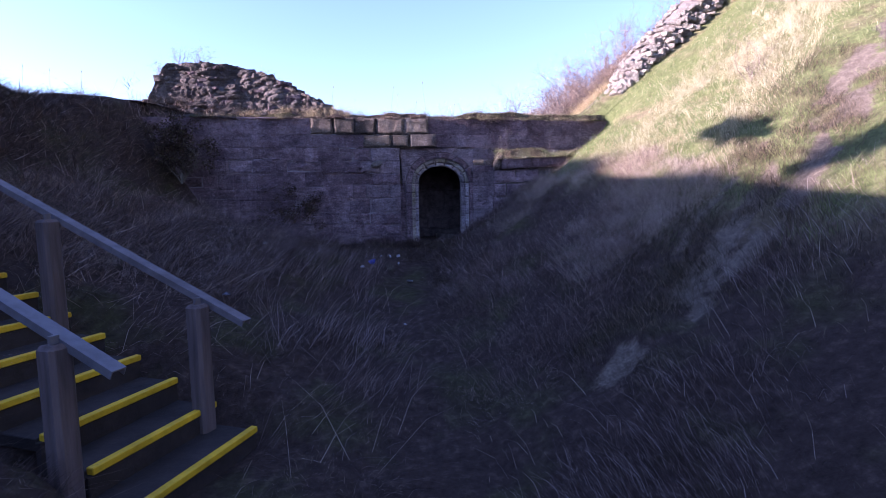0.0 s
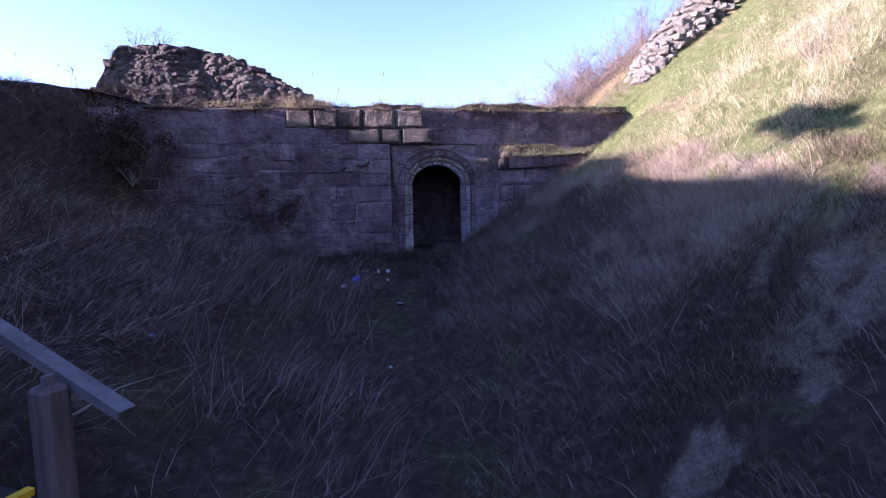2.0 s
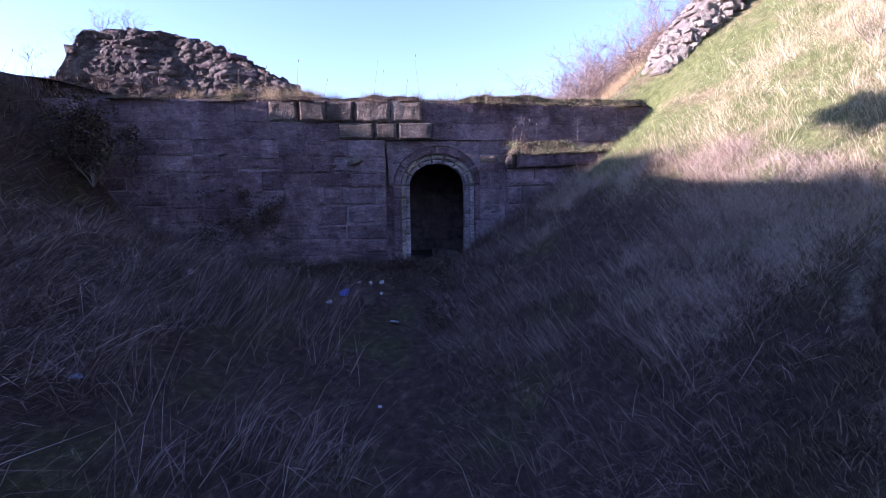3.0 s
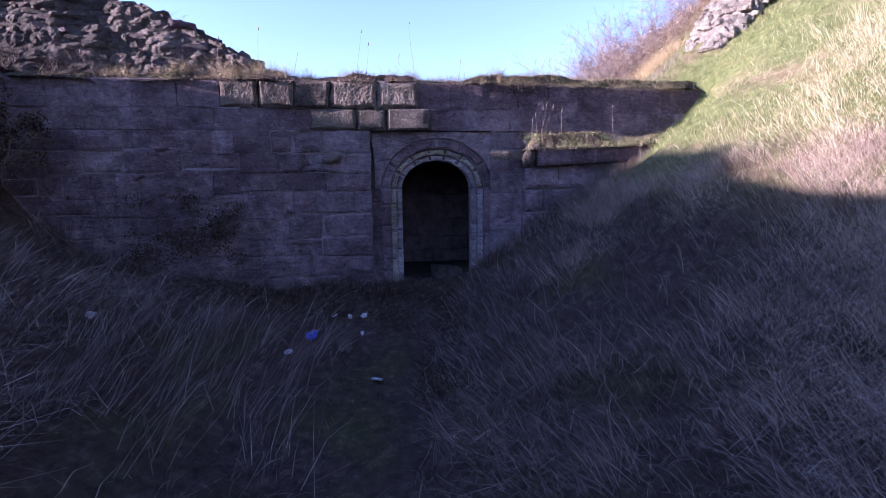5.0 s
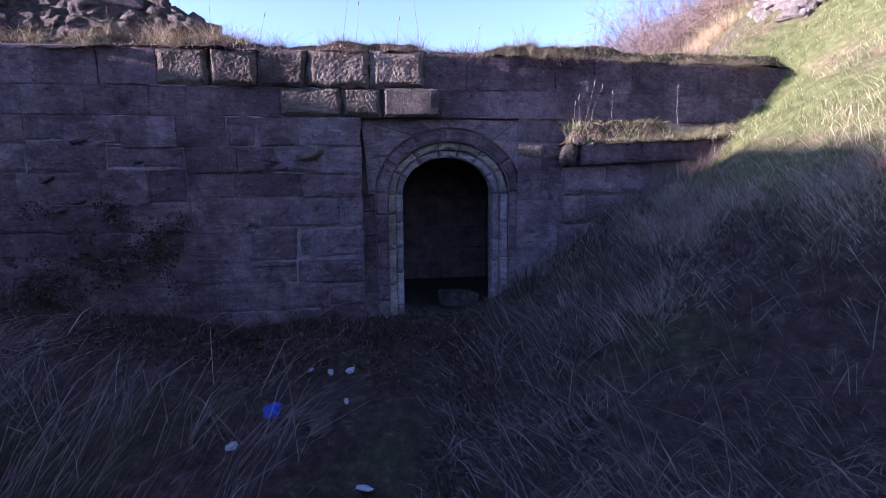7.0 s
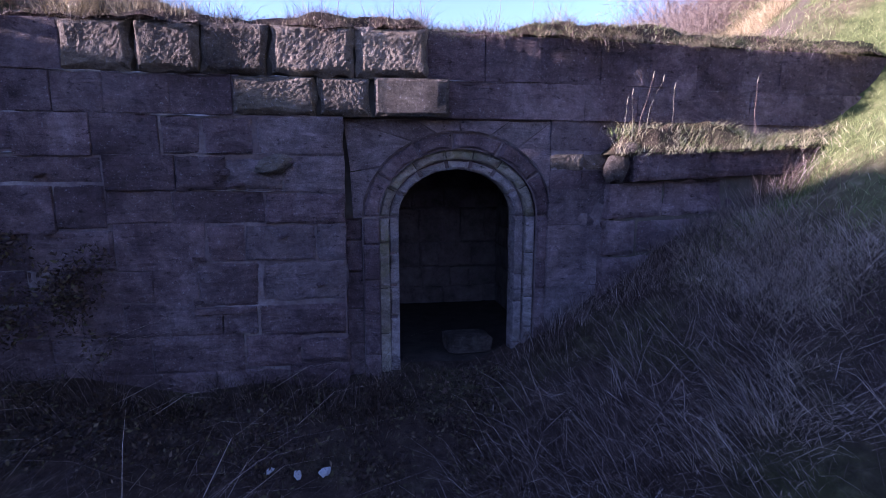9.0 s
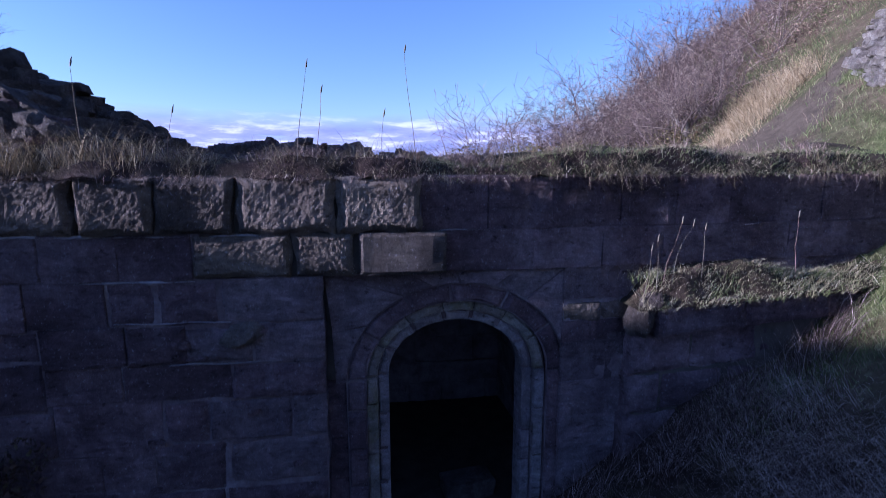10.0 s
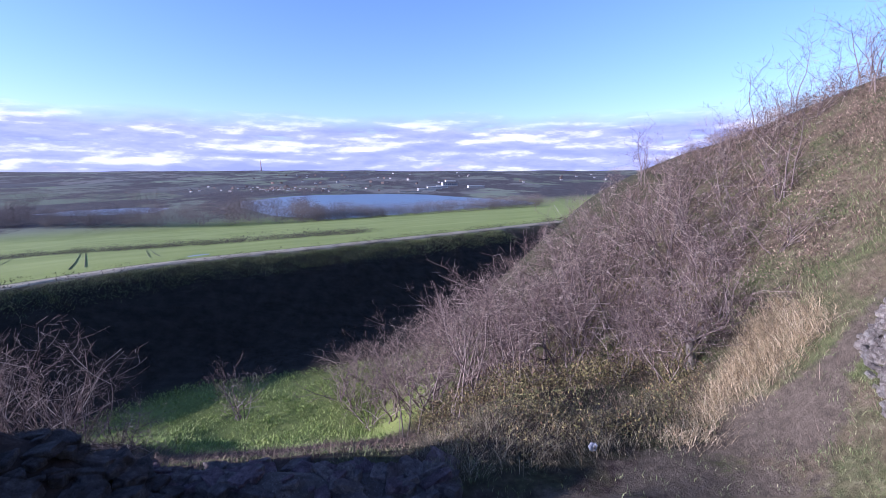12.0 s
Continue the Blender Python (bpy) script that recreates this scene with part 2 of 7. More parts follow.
def ground_front(x, y):
    xv, zv = valley(y)
    d = x - xv
    r = np.maximum(d - 0.30, 0)
    slope_r = curve(y, (-13, 0.60), (-6, 0.64), (-2, 0.71), (0, 0.80))
    right = slope_r * (np.sqrt(r * r + 0.09) - 0.3)
    e = np.maximum(-d - 0.35, 0)
    slope_l = curve(y, (-13, 0.40), (-3, 0.37), (0, 0.36))
    left = slope_l * (np.sqrt(e * e + 0.16) - 0.4)
    # Unseen past x -8.8; crest heights chosen to throw the bank's shadow edge.
    shadow_ridge = 3.05 + (curve(y, (-40, 0.2), (-9, 0.1), (-7.85, 0.16), (-6.9, 0.32), (-6.0, 0.43), (-5.0, 0.45), (-4.05, 0.51), (-3.15, 0.53), (-2.7, 0.84), (-2.4, 0.98), (-1.1, 0.98), (-0.6, 0.72), (-0.4, 0.62), (-0.2, 0.76), (0, 0.6), (0.3, 0.3)) + 0.04 * wave(x * 0, y, 2.3, 2.0)) * smooth(-x, 8.8, 10.0)
    by_wall = curve(e, (0, 0), (1.5, 0.02), (3, 0.16), (4, 0.50), (4.7, 1.0), (5.6, 2.5), (6.1, 3.2), (12, 4.0))
    near = smooth(y, -2.0, -0.2)
    left = left * (1 - near) + by_wall * near
    left = left + 1.2 * np.maximum(-x - 8.2, 0)
    left = soft_min(left, shadow_ridge - zv, 0.5)
    z = zv + right + left
    z = z - 0.05 * trodden(x, y)
    z = z - (0.38 * np.exp(-((x - 2.65) / 0.60) ** 2) + 0.36 * np.exp(-((x - 3.80) / 0.60) ** 2)) * smooth(y, -1.1, -0.25) * (1 - smooth(y, 0.0, 0.2))
    # the cutting in which the flight of steps lies
    k = (x + 2.84) * -0.897 + (y + 6.90) * 0.4425
    a = (x + 2.84) * -0.4425 - (y + 6.90) * 0.897
    inside = smooth(a, -0.45, -0.12) * (1 - smooth(a, 1.2, 1.55)) * smooth(k, -1.0, -0.4) * (1 - smooth(k, 4.5, 6.0))
    z = z * (1 - inside) + inside * np.minimum(z, -1.30 + 0.44 * np.maximum(k - 0.2, -0.1))
    return z + 0.05 * wave(x, y, 2.1, 1.0) + 0.03 * wave(x, y, 5.3, 2.0)


RIM_X, RIM_Y = -0.8, 35.2
RIM_N = (-0.545, 0.838)


def beyond_rim(x, y):
    q = (x - RIM_X) * RIM_N[0] + (y - RIM_Y) * RIM_N[1]
    s = (x - RIM_X) * RIM_N[1] - (y - RIM_Y) * RIM_N[0]
    return q - curve(s, (-200, -9), (-40, -6.5), (-27, -4.2), (-20, -2.3), (-17, -1.45), (-14, -0.85), (-11, -0.76), (-8, -0.95), (-2.6, -1.5), (6, -2.2), (9, -2.45), (60, -5), (300, -5))


def ground_back(x, y):
    terrace = 2.70 + 0.03 * wave(x, y, 2.7, 3.0) - 0.06 * np.maximum(y - 1.5, 0) + 0.36 * smooth(-x, 4.6, 6.4)
    drop = 2.9 + 0.15 * wave(x, y * 0, 0.9, 1.0) + 1.3 * smooth(x, 0.3, 2.0) + 0.12 * np.maximum(-x - 3, 0) * (x > -14) + 1.32 * (x <= -14)
    slope = terrace - 0.50 * np.maximum(y - drop, 0)
    floor = -2.75 + 0.08 * wave(x, y, 0.8, 2.0)
    inner = soft_max(slope, floor, 0.8)
    mound = 3.0 + 0.87 * (x - 4.2) - 0.15 * (y - 2) - 0.010 * np.maximum(y - 7, 0) ** 2
    inner = soft_max(inner, soft_min(mound, 9.2 - 0.19 * y + 0.12 * (x - 10) + 0.2 * wave(x, y, 0.7, 1.0), 1.5), 0.5)
    q = beyond_rim(x, y)
    bank = -2.75 + 3.2 * smooth(q, -9.5, 0.3)
    down = curve(q, (1.5, 0.45), (6, -0.1), (30, -3.4), (65, -7.8), (165, -19.5), (330, -35.0), (5000, -35.0))
    valley_floor = -35.0 + 0 * x
    outer = np.where(q > 0, np.maximum(down, valley_floor), bank)
    dist = np.hypot(x, y)
    hills = 26 * smooth(dist, 950, 3000) + 5 * wave(x, y, 0.0032, 1.0) * smooth(dist, 1000, 2400) + 4 * wave(x, y, 0.009, 2.0) * smooth(dist, 1000, 1800)
    outer = outer + np.where(dist > 900, hills, 0) - 60 * smooth(dist, 3600, 4500)
    return np.where(q > -9.5, np.maximum(outer, np.where(q < 0, inner, -1e3)), np.maximum(inner, bank))


def ground_z(x, y):
    x, y = np.asarray(x, float), np.asarray(y, float)
    t = np.clip((y - 0.30) / 0.60, 0, 1)
    front = ground_front(x, np.minimum(y, 0.3))
    back = ground_back(x, np.maximum(y, 0.9))
    front = np.where(y > 0.3, front, np.minimum(front, 2.75 + np.maximum(x - 3.3, 0) * 0.85 + np.where(x < -4.5, 3, 0) + np.maximum(-y, 0) * 0.6))
    return front * (1 - t) + back * t


def gz(x, y):
    return float(ground_z(np.array([x]), np.array([y]))[0])


def spaced(lo, hi, step, far, grow):
    mid = list(np.arange(lo, hi + step * 0.5, step))
    a, b, s = mid[0], mid[-1], step
    left, right = [], []
    while b < far:
        s *= grow
        b += s
        right.append(b)
    s = step
    while a > -far:
        s *= grow
        a -= s
        left.append(a)
    return np.array(left[::-1] + mid + right)


def mesh_from(name, verts, faces):
    me = bpy.data.meshes.new(name)
    me.from_pydata(verts, [], faces)
    me.update()
    return me


def build_ground(material):
    xs = spaced(-8.4, 8.4, 0.14, 4600, 1.07)
    ys = spaced(-12.0, 9.0, 0.15, 4600, 1.045)
    keep = ys > -400
    ys = ys[keep]
    ys = np.unique(np.round(np.concatenate([ys[(ys < 0.22) | (ys > 0.98)], [0.30, 0.90]]), 4))
    X, Y = np.meshgrid(xs, ys)
    Z = ground_z(X, Y)
    nx, ny = len(xs), len(ys)
    verts = np.stack([X.ravel(), Y.ravel(), Z.ravel()], 1)
    faces = []
    for j in range(ny - 1):
        for k in range(nx - 1):
            if ys[j] > 0.29 and ys[j + 1] < 0.91 and -5.0 < xs[k] < 3.1:
                continue                       # inside the thickness of the wall
            a = j * nx + k
            faces.append((a, a + 1, a + nx + 1, a + nx))
    me = mesh_from("ground", verts.tolist(), faces)
    me.polygons.foreach_set("use_smooth", [True] * len(me.polygons))
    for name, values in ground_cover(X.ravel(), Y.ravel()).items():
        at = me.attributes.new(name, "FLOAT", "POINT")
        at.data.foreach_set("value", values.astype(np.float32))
    me.materials.append(material)
    return tagged(new("ground", me), "rough grass and trodden earth with fields falling to a valley", "ground", kind="structure")


def trodden(x, y):
    """Worn lines that climb the bank, broken by grass."""
    k = y + 6.88 - 0.42 * (x - 1.0) + 0.10 * wave(x, y, 1.7, 1.0) + 0.05 * wave(x, y, 4.9, 5.0)
    t = np.maximum(np.exp(-((k - 0.08) / 0.20) ** 2), 0.95 * np.exp(-((k + 0.36 + 0.08 * wave(x, y, 1.3, 7.0)) / 0.22) ** 2) * smooth(x, 0.7, 1.3))
    t = np.maximum(t, 0.8 * smooth(x, 0.9, 1.6) * np.exp(-((k - 0.62 - 0.05 * wave(x, y, 1.1, 3.0)) / 0.11) ** 2) * (1 - 0.4 * smooth(x, 3.0, 4.2)))
    t = t * (0.04 + 0.96 * smooth(wave(x + 0.4 * y, y, 3.3, 9.0) + 0.9 * wave(x, y, 7.7, 4.0), -0.9, -0.25))
    return t * smooth(x, -0.15, 0.45) * (1 - smooth(x, 7, 9))


def ground_cover(x, y):
    """How far each kind of cover lies at a place: bare earth, green turf, gravel track, field."""
    xv, zv = valley(y)
    foot = 0.34 * np.exp(-((x - xv - 0.05) / 0.24) ** 2) * smooth(-y, -0.2, 0.3)
    trod = trodden(x, y)
    terr = np.exp(-((y - 1.50 - 0.22 * (x - 2.4) - 0.05 * wave(x, y, 2.2, 1.0)) / (0.82 - 0.58 * smooth(x, 4.2, 5.0))) ** 2) * smooth(x, 0.2, 1.6) * (1 - 0.45 * smooth(x, 5.0, 6.0)) * (1 - smooth(x, 6.5, 8)) * (0.55 + 0.45 * smooth(wave(x, y, 3.9, 2.0) + 0.6 * wave(x, y, 9.1, 5.0), -0.7, 0.2))
    scar = 0.45 * np.exp(-((x - 3.25) / 0.35) ** 2 - ((y + 0.45) / 0.40) ** 2)
    dirt = np.clip(np.where(y < 0.6, np.maximum(np.maximum(foot, trod), scar), terr), 0, 1)
    q = beyond_rim(x, y)
    track = np.where(y > 15, np.exp(-((q - 0.9) / 0.55) ** 4), 0)
    # On the ditch floor the bright field tone stands for sunlit grass.
    field = np.where((y > 15) & (q > 0), smooth(q, 1.5, 2.2), np.where((y > 9) & (q < -8.5), 0.75 * smooth(y, 9.5, 11.5) * (1 - smooth(x, 1.5, 4.0)) * (1 - smooth(q, -10.5, -8.7)), 0))
    # that brightened floor ends along the painted shadow edge
    s_q = (x - RIM_X) * RIM_N[1] - (y - RIM_Y) * RIM_N[0]
    field = np.where(q > 0, field, field * (1 - smooth(q, -10.8 - 3.1 * smooth(s_q, -17, -8), -9.6 - 3.1 * smooth(s_q, -17, -8))))
    far = np.where(y > 15, smooth(q, 330, 420), 0)
    green = np.where(y > 9, 1.0, np.where(y > 0.6, 0.45, 0.35 + 0.3 * smooth(x, 2.0, 3.5)))
    # Far bank's shade painted as near-black cover, its foot along the shadow edge.
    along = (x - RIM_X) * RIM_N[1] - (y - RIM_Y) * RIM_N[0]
    shade_foot = -9.4 - 3.1 * smooth(along, -17, -8)
    bank = np.where(y > 12, smooth(q, shade_foot - 0.9, shade_foot + 0.4) * (1 - smooth(q, -1.6, -0.4)), 0)
    # dry: paler cover on the sunlit bank, for sun as well as dead grass
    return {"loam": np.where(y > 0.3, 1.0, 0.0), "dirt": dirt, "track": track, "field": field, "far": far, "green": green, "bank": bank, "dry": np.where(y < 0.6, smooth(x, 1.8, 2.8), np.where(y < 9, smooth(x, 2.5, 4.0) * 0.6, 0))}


def ground_material():
    m = Mat("turf_and_earth", 0.95, 0.15)
    at = m.coords()
    n1, n2, n3 = m.noise(1.1, 6, 0.6, at), m.noise(9, 8, 0.7, at), m.noise(45, 6, 0.75, at)
    # Green and straw are kept dark to hold the hollow's shade.
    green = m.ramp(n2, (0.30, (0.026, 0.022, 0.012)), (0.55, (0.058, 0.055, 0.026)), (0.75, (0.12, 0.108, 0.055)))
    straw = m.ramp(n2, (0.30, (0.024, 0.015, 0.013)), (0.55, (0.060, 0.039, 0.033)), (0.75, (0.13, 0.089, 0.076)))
    # Hay and the second green put sunlight into the bank's dry turf.
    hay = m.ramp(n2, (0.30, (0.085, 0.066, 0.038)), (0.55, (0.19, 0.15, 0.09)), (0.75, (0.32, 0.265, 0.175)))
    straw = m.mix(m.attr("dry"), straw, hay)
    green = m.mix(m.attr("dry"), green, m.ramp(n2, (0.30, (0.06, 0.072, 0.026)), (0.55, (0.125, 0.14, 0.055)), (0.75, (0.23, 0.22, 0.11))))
    k = m.math("ADD", m.attr("green"), m.math("MULTIPLY", m.math("SUBTRACT", n1, 0.5), 1.6))
    c = m.mix(m.ramp(k, (0.35, (0, 0, 0)), (0.65, (1, 1, 1))), straw, green)
    earth = m.ramp(m.mix(0.5, n2, n3), (0.34, (0.062, 0.046, 0.038)), (0.5, (0.146, 0.113, 0.090)), (0.66, (0.255, 0.205, 0.158)))
    e = m.math("ADD", m.attr("dirt"), m.math("MULTIPLY", m.math("SUBTRACT", m.noise(6.5, 10, 0.85, at), 0.5), 1.6))
    loam = m.ramp(n2, (0.3, (0.064, 0.049, 0.036)), (0.7, (0.148, 0.116, 0.086)))
    c = m.mix(m.ramp(e, (0.42, (0, 0, 0)), (0.62, (1, 1, 1))), c, m.mix(m.attr("loam"), earth, loam))
    # brown bank soil taken almost to black for its shade
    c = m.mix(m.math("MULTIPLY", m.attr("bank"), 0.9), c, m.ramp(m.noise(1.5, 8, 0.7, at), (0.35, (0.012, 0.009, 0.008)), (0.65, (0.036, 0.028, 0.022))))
    crop = m.ramp(m.noise(0.05, 5, 0.6, at), (0.3, (0.19, 0.23, 0.055)), (0.7, (0.27, 0.31, 0.10)))
    c = m.mix(m.attr("field"), c, crop)
    # patchwork of far fields, woods and hedges, greyed and paled for distance haze
    vor = m.n("ShaderNodeTexVoronoi", Scale=0.0065)
    m.l(m.coords((1, 0.55, 1)), vor.inputs["Vector"])
    sep = m.n("ShaderNodeSeparateColor")
    m.l(vor.outputs["Color"], sep.inputs[0])
    patch = m.ramp(sep.outputs[0], (0.0, (0.075, 0.072, 0.075)), (0.35, (0.14, 0.135, 0.125)), (0.5, (0.17, 0.20, 0.12)), (0.75, (0.19, 0.175, 0.155)), (1.0, (0.22, 0.25, 0.16)))
    wood = m.ramp(m.noise(0.010, 8, 0.75, m.coords((1, 0.4, 1))), (0.46, (0, 0, 0)), (0.52, (1, 1, 1)))
    patch = m.mix(wood, patch, m.ramp(m.noise(0.06, 6, 0.7, at), (0.3, (0.035, 0.030, 0.032)), (0.7, (0.12, 0.10, 0.095))))
    c = m.mix(m.attr("far"), c, patch)
    gravel = m.ramp(n2, (0.3, (0.25, 0.22, 0.18)), (0.7, (0.40, 0.37, 0.31)))
    c = m.mix(m.attr("track"), c, gravel)
    m.color(c)
    m.bump(m.math("ADD", n2, m.math("MULTIPLY", n3, 0.5)), 0.8, 0.06)
    return m.m


M_GROUND = ground_material()
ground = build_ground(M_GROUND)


# ---- small tools for building ----
def part(name, bm, material, parent=None, label=""):
    """Links a bmesh as one mesh object under a thing or a part."""
    me = bpy.data.meshes.new(name)
    bm.to_mesh(me)
    bm.free()
    if material:
        me.materials.append(material)
    ob = new(name, me)
    if parent:
        ob.parent = parent
    return tagged(ob, label)


def empty(name, place, label, category, group="", kind=""):
    ob = new(name)
    ob.location = place
    ob.empty_display_size = 0.1
    return tagged(ob, label, category, group, kind)


def box_bm(lo, hi, bevel=0.0, bm=None):
    bm = bm or bmesh.new()
    m = Matrix.Translation([(a + b) / 2 for a, b in zip(lo, hi)]) @ Matrix.Diagonal([b - a for a, b in zip(lo, hi)] + [1])
    r = bmesh.ops.create_cube(bm, size=1.0, matrix=m)
    if bevel:
        es = {e for v in r["verts"] for e in v.link_edges}
        bmesh.ops.bevel(bm, geom=list(es), offset=bevel, segments=1, affect="EDGES")
    return bm


# ---- the ashlar wall with its doorway ----
WALL_U0, WALL_U1 = -6.6, 4.3
DOOR_A, DOOR_SPRING, DOOR_RISE = 0.49, 1.18, 0.39


def wall_point(u, w, z):
    """World place of a point on the wall: along it, into it, up."""
    return (u, -0.10 - 0.05 * u + 0.085 * max(u - 0.6, 0) + w, z)


def arch_point(a, rise, ang):
    return (-a * math.cos(ang), DOOR_SPRING + rise * math.sin(ang))


def build_wall_core():
    bm = bmesh.new()
    a, rise = DOOR_A + 0.10, DOOR_RISE + 0.10
    prof = [(WALL_U0, -1.8), (-a, -1.8)] + [arch_point(a, rise, math.pi * k / 16) for k in range(17)] + [(a, -1.8), (WALL_U1, -1.8), (WALL_U1, 2.62), (WALL_U0, 2.62)]
    front = [bm.verts.new(wall_point(u, 0.19, z)) for u, z in prof]
    back = [bm.verts.new(wall_point(u + math.copysign(0.42, u) if 0.01 < abs(u) <= a and z < 2.6 else u, 1.30, z)) for u, z in prof]
    bm.faces.new(front)
    bm.faces.new(back[::-1])
    for k in range(len(prof)):
        n = (k + 1) % len(prof)
        bm.faces.new((front[n], front[k], back[k], back[n]))
    bmesh.ops.recalc_face_normals(bm, faces=bm.faces)
    bmesh.ops.triangulate(bm, faces=[f for f in bm.faces if len(f.verts) > 4])
    return tagged(part("wall_north", bm, M_MORTAR), "ruined sandstone ashlar wall with an arched doorway", "wall", kind="structure")


wall = build_wall_core()


def stone_mesh(u0, u1, z0, z1, w0, w1, rnd, rough=0.006, cut=0.012, n=6):
    """A squared block: worn, wandering edges and an eroded front; the sides run back into the wall."""
    us = [u0, u0 + cut] + [u0 + (u1 - u0) * k / n for k in range(1, n)] + [u1 - cut, u1]
    zs = [z0, z0 + cut] + [z0 + (z1 - z0) * k / 4 for k in range(1, 4)] + [z1 - cut, z1]
    off = Vector((rnd.uniform(0, 90), rnd.uniform(0, 90), 0))
    nu, nz = len(us), len(zs)
    verts, faces = [], []
    for j, z in enumerate(zs):
        for i, u in enumerate(us):
            rim = i in (0, nu - 1) or j in (0, nz - 1)
            p = Vector((u, z, 0)) + off
            w = w0 + 1.6 * rough * noise.noise(p * 3.1) + rough * noise.noise(p * 9)
            if rim:
                w += cut * (0.9 + 0.9 * noise.noise(p * 7))
            du, dz = 0.007 * noise.noise(p * 8 + Vector((0, 0, 5))), 0.007 * noise.noise(p * 8 + Vector((0, 0, 9)))
            verts.append(wall_point(u + du, w, z + dz))
    for j in range(nz - 1):
        for i in range(nu - 1):
            a = j * nu + i
            faces.append((a, a + 1, a + nu + 1, a + nu))
    ring = list(range(nu)) + [j * nu + nu - 1 for j in range(1, nz)] + [(nz - 1) * nu + i for i in range(nu - 2, -1, -1)] + [j * nu for j in range(nz - 2, 0, -1)]
    base = len(verts)
    for r in ring:
        x, y, z = verts[r]
        verts.append((x, y + (w1 - w0), z))
    for k in range(len(ring)):
        n2 = (k + 1) % len(ring)
        faces.append((ring[n2], ring[k], base + k, base + n2))
    return mesh_from("stone", verts, faces)


def poly_stone(pts, w0, w1, cut=0.012):
    """A block with a many-sided front: chamfered, running back into the wall."""
    cu, cz = sum(p[0] for p in pts) / len(pts), sum(p[1] for p in pts) / len(pts)
    n = len(pts)
    verts = []
    for k, w in ((0.0, w0), (0.0, w0 + cut), (0.0, w1)):
        for u, z in pts:
            d = math.hypot(cu - u, cz - z) or 1
            s = cut * 1.3 if w == w0 else 0.003
            verts.append(wall_point(u + (cu - u) / d * s, w, z + (cz - z) / d * s))
    faces = [tuple(range(n))]
    for r in (0, n):
        for k in range(n):
            m = (k + 1) % n
            faces.append((r + k, r + n + k, r + n + m, r + m))
    return mesh_from("stone", verts, faces)


def rough_stone_mesh(u0, u1, z0, z1, w0, w1, seed, lean=0.012, wear=1.0, nu=44, nz=30):
    """A rock-faced block: hammered, pitted front, tilted a little towards the sun, with rounded edges."""
    verts, faces = [], []
    off = Vector((seed * 3.7, seed * 1.3, 0))
    for j in range(nz):
        for i in range(nu):
            a, b = i / (nu - 1), j / (nz - 1)
            u, z = u0 + (u1 - u0) * a, z0 + (z1 - z0) * b
            edge = min(a * (u1 - u0), (1 - a) * (u1 - u0), b * (z1 - z0), (1 - b) * (z1 - z0))
            p = Vector((u, z, 0)) + off
            w = w0 + lean * (0.5 - a) + 0.011 * noise.noise(p * 3) + 0.005 * noise.noise(p * 8) + 0.003 * noise.noise(p * 17) + 0.006 * max(0, noise.noise(p * 10) - 0.25) + 0.007 * max(0, noise.noise(p * 34) - 0.08) + 0.0045 * noise.noise(p * 41) + 0.0024 * noise.noise(p * 85) + 0.050 * wear * max(0, 1 - edge / (0.050 + 0.05 * noise.noise(p * 4))) ** 1.6
            if edge < 1e-6:
                u += 0.034 * wear * noise.noise(p * 7 + Vector((7, 0, 0)))
                z += 0.030 * wear * noise.noise(p * 9 + Vector((0, 9, 0)))
            verts.append(wall_point(u, w, z))
    for j in range(nz - 1):
        for i in range(nu - 1):
            a = j * nu + i
            faces.append((a, a + 1, a + nu + 1, a + nu))
    ring = list(range(nu)) + [j * nu + nu - 1 for j in range(1, nz)] + [(nz - 1) * nu + i for i in range(nu - 2, -1, -1)] + [j * nu for j in range(nz - 2, 0, -1)]
    base = len(verts)
    verts += [(verts[r][0], verts[r][1] + w1 - w0, verts[r][2]) for r in ring]
    for k in range(len(ring)):
        n2 = (k + 1) % len(ring)
        faces.append((ring[n2], ring[k], base + k, base + n2))
    return mesh_from("stone", verts, faces)


def piece(mesh, name, material, parent, label=""):
    mesh.materials.append(material)
    ob = new(name, mesh)
    ob.parent = parent
    return tagged(ob, label)


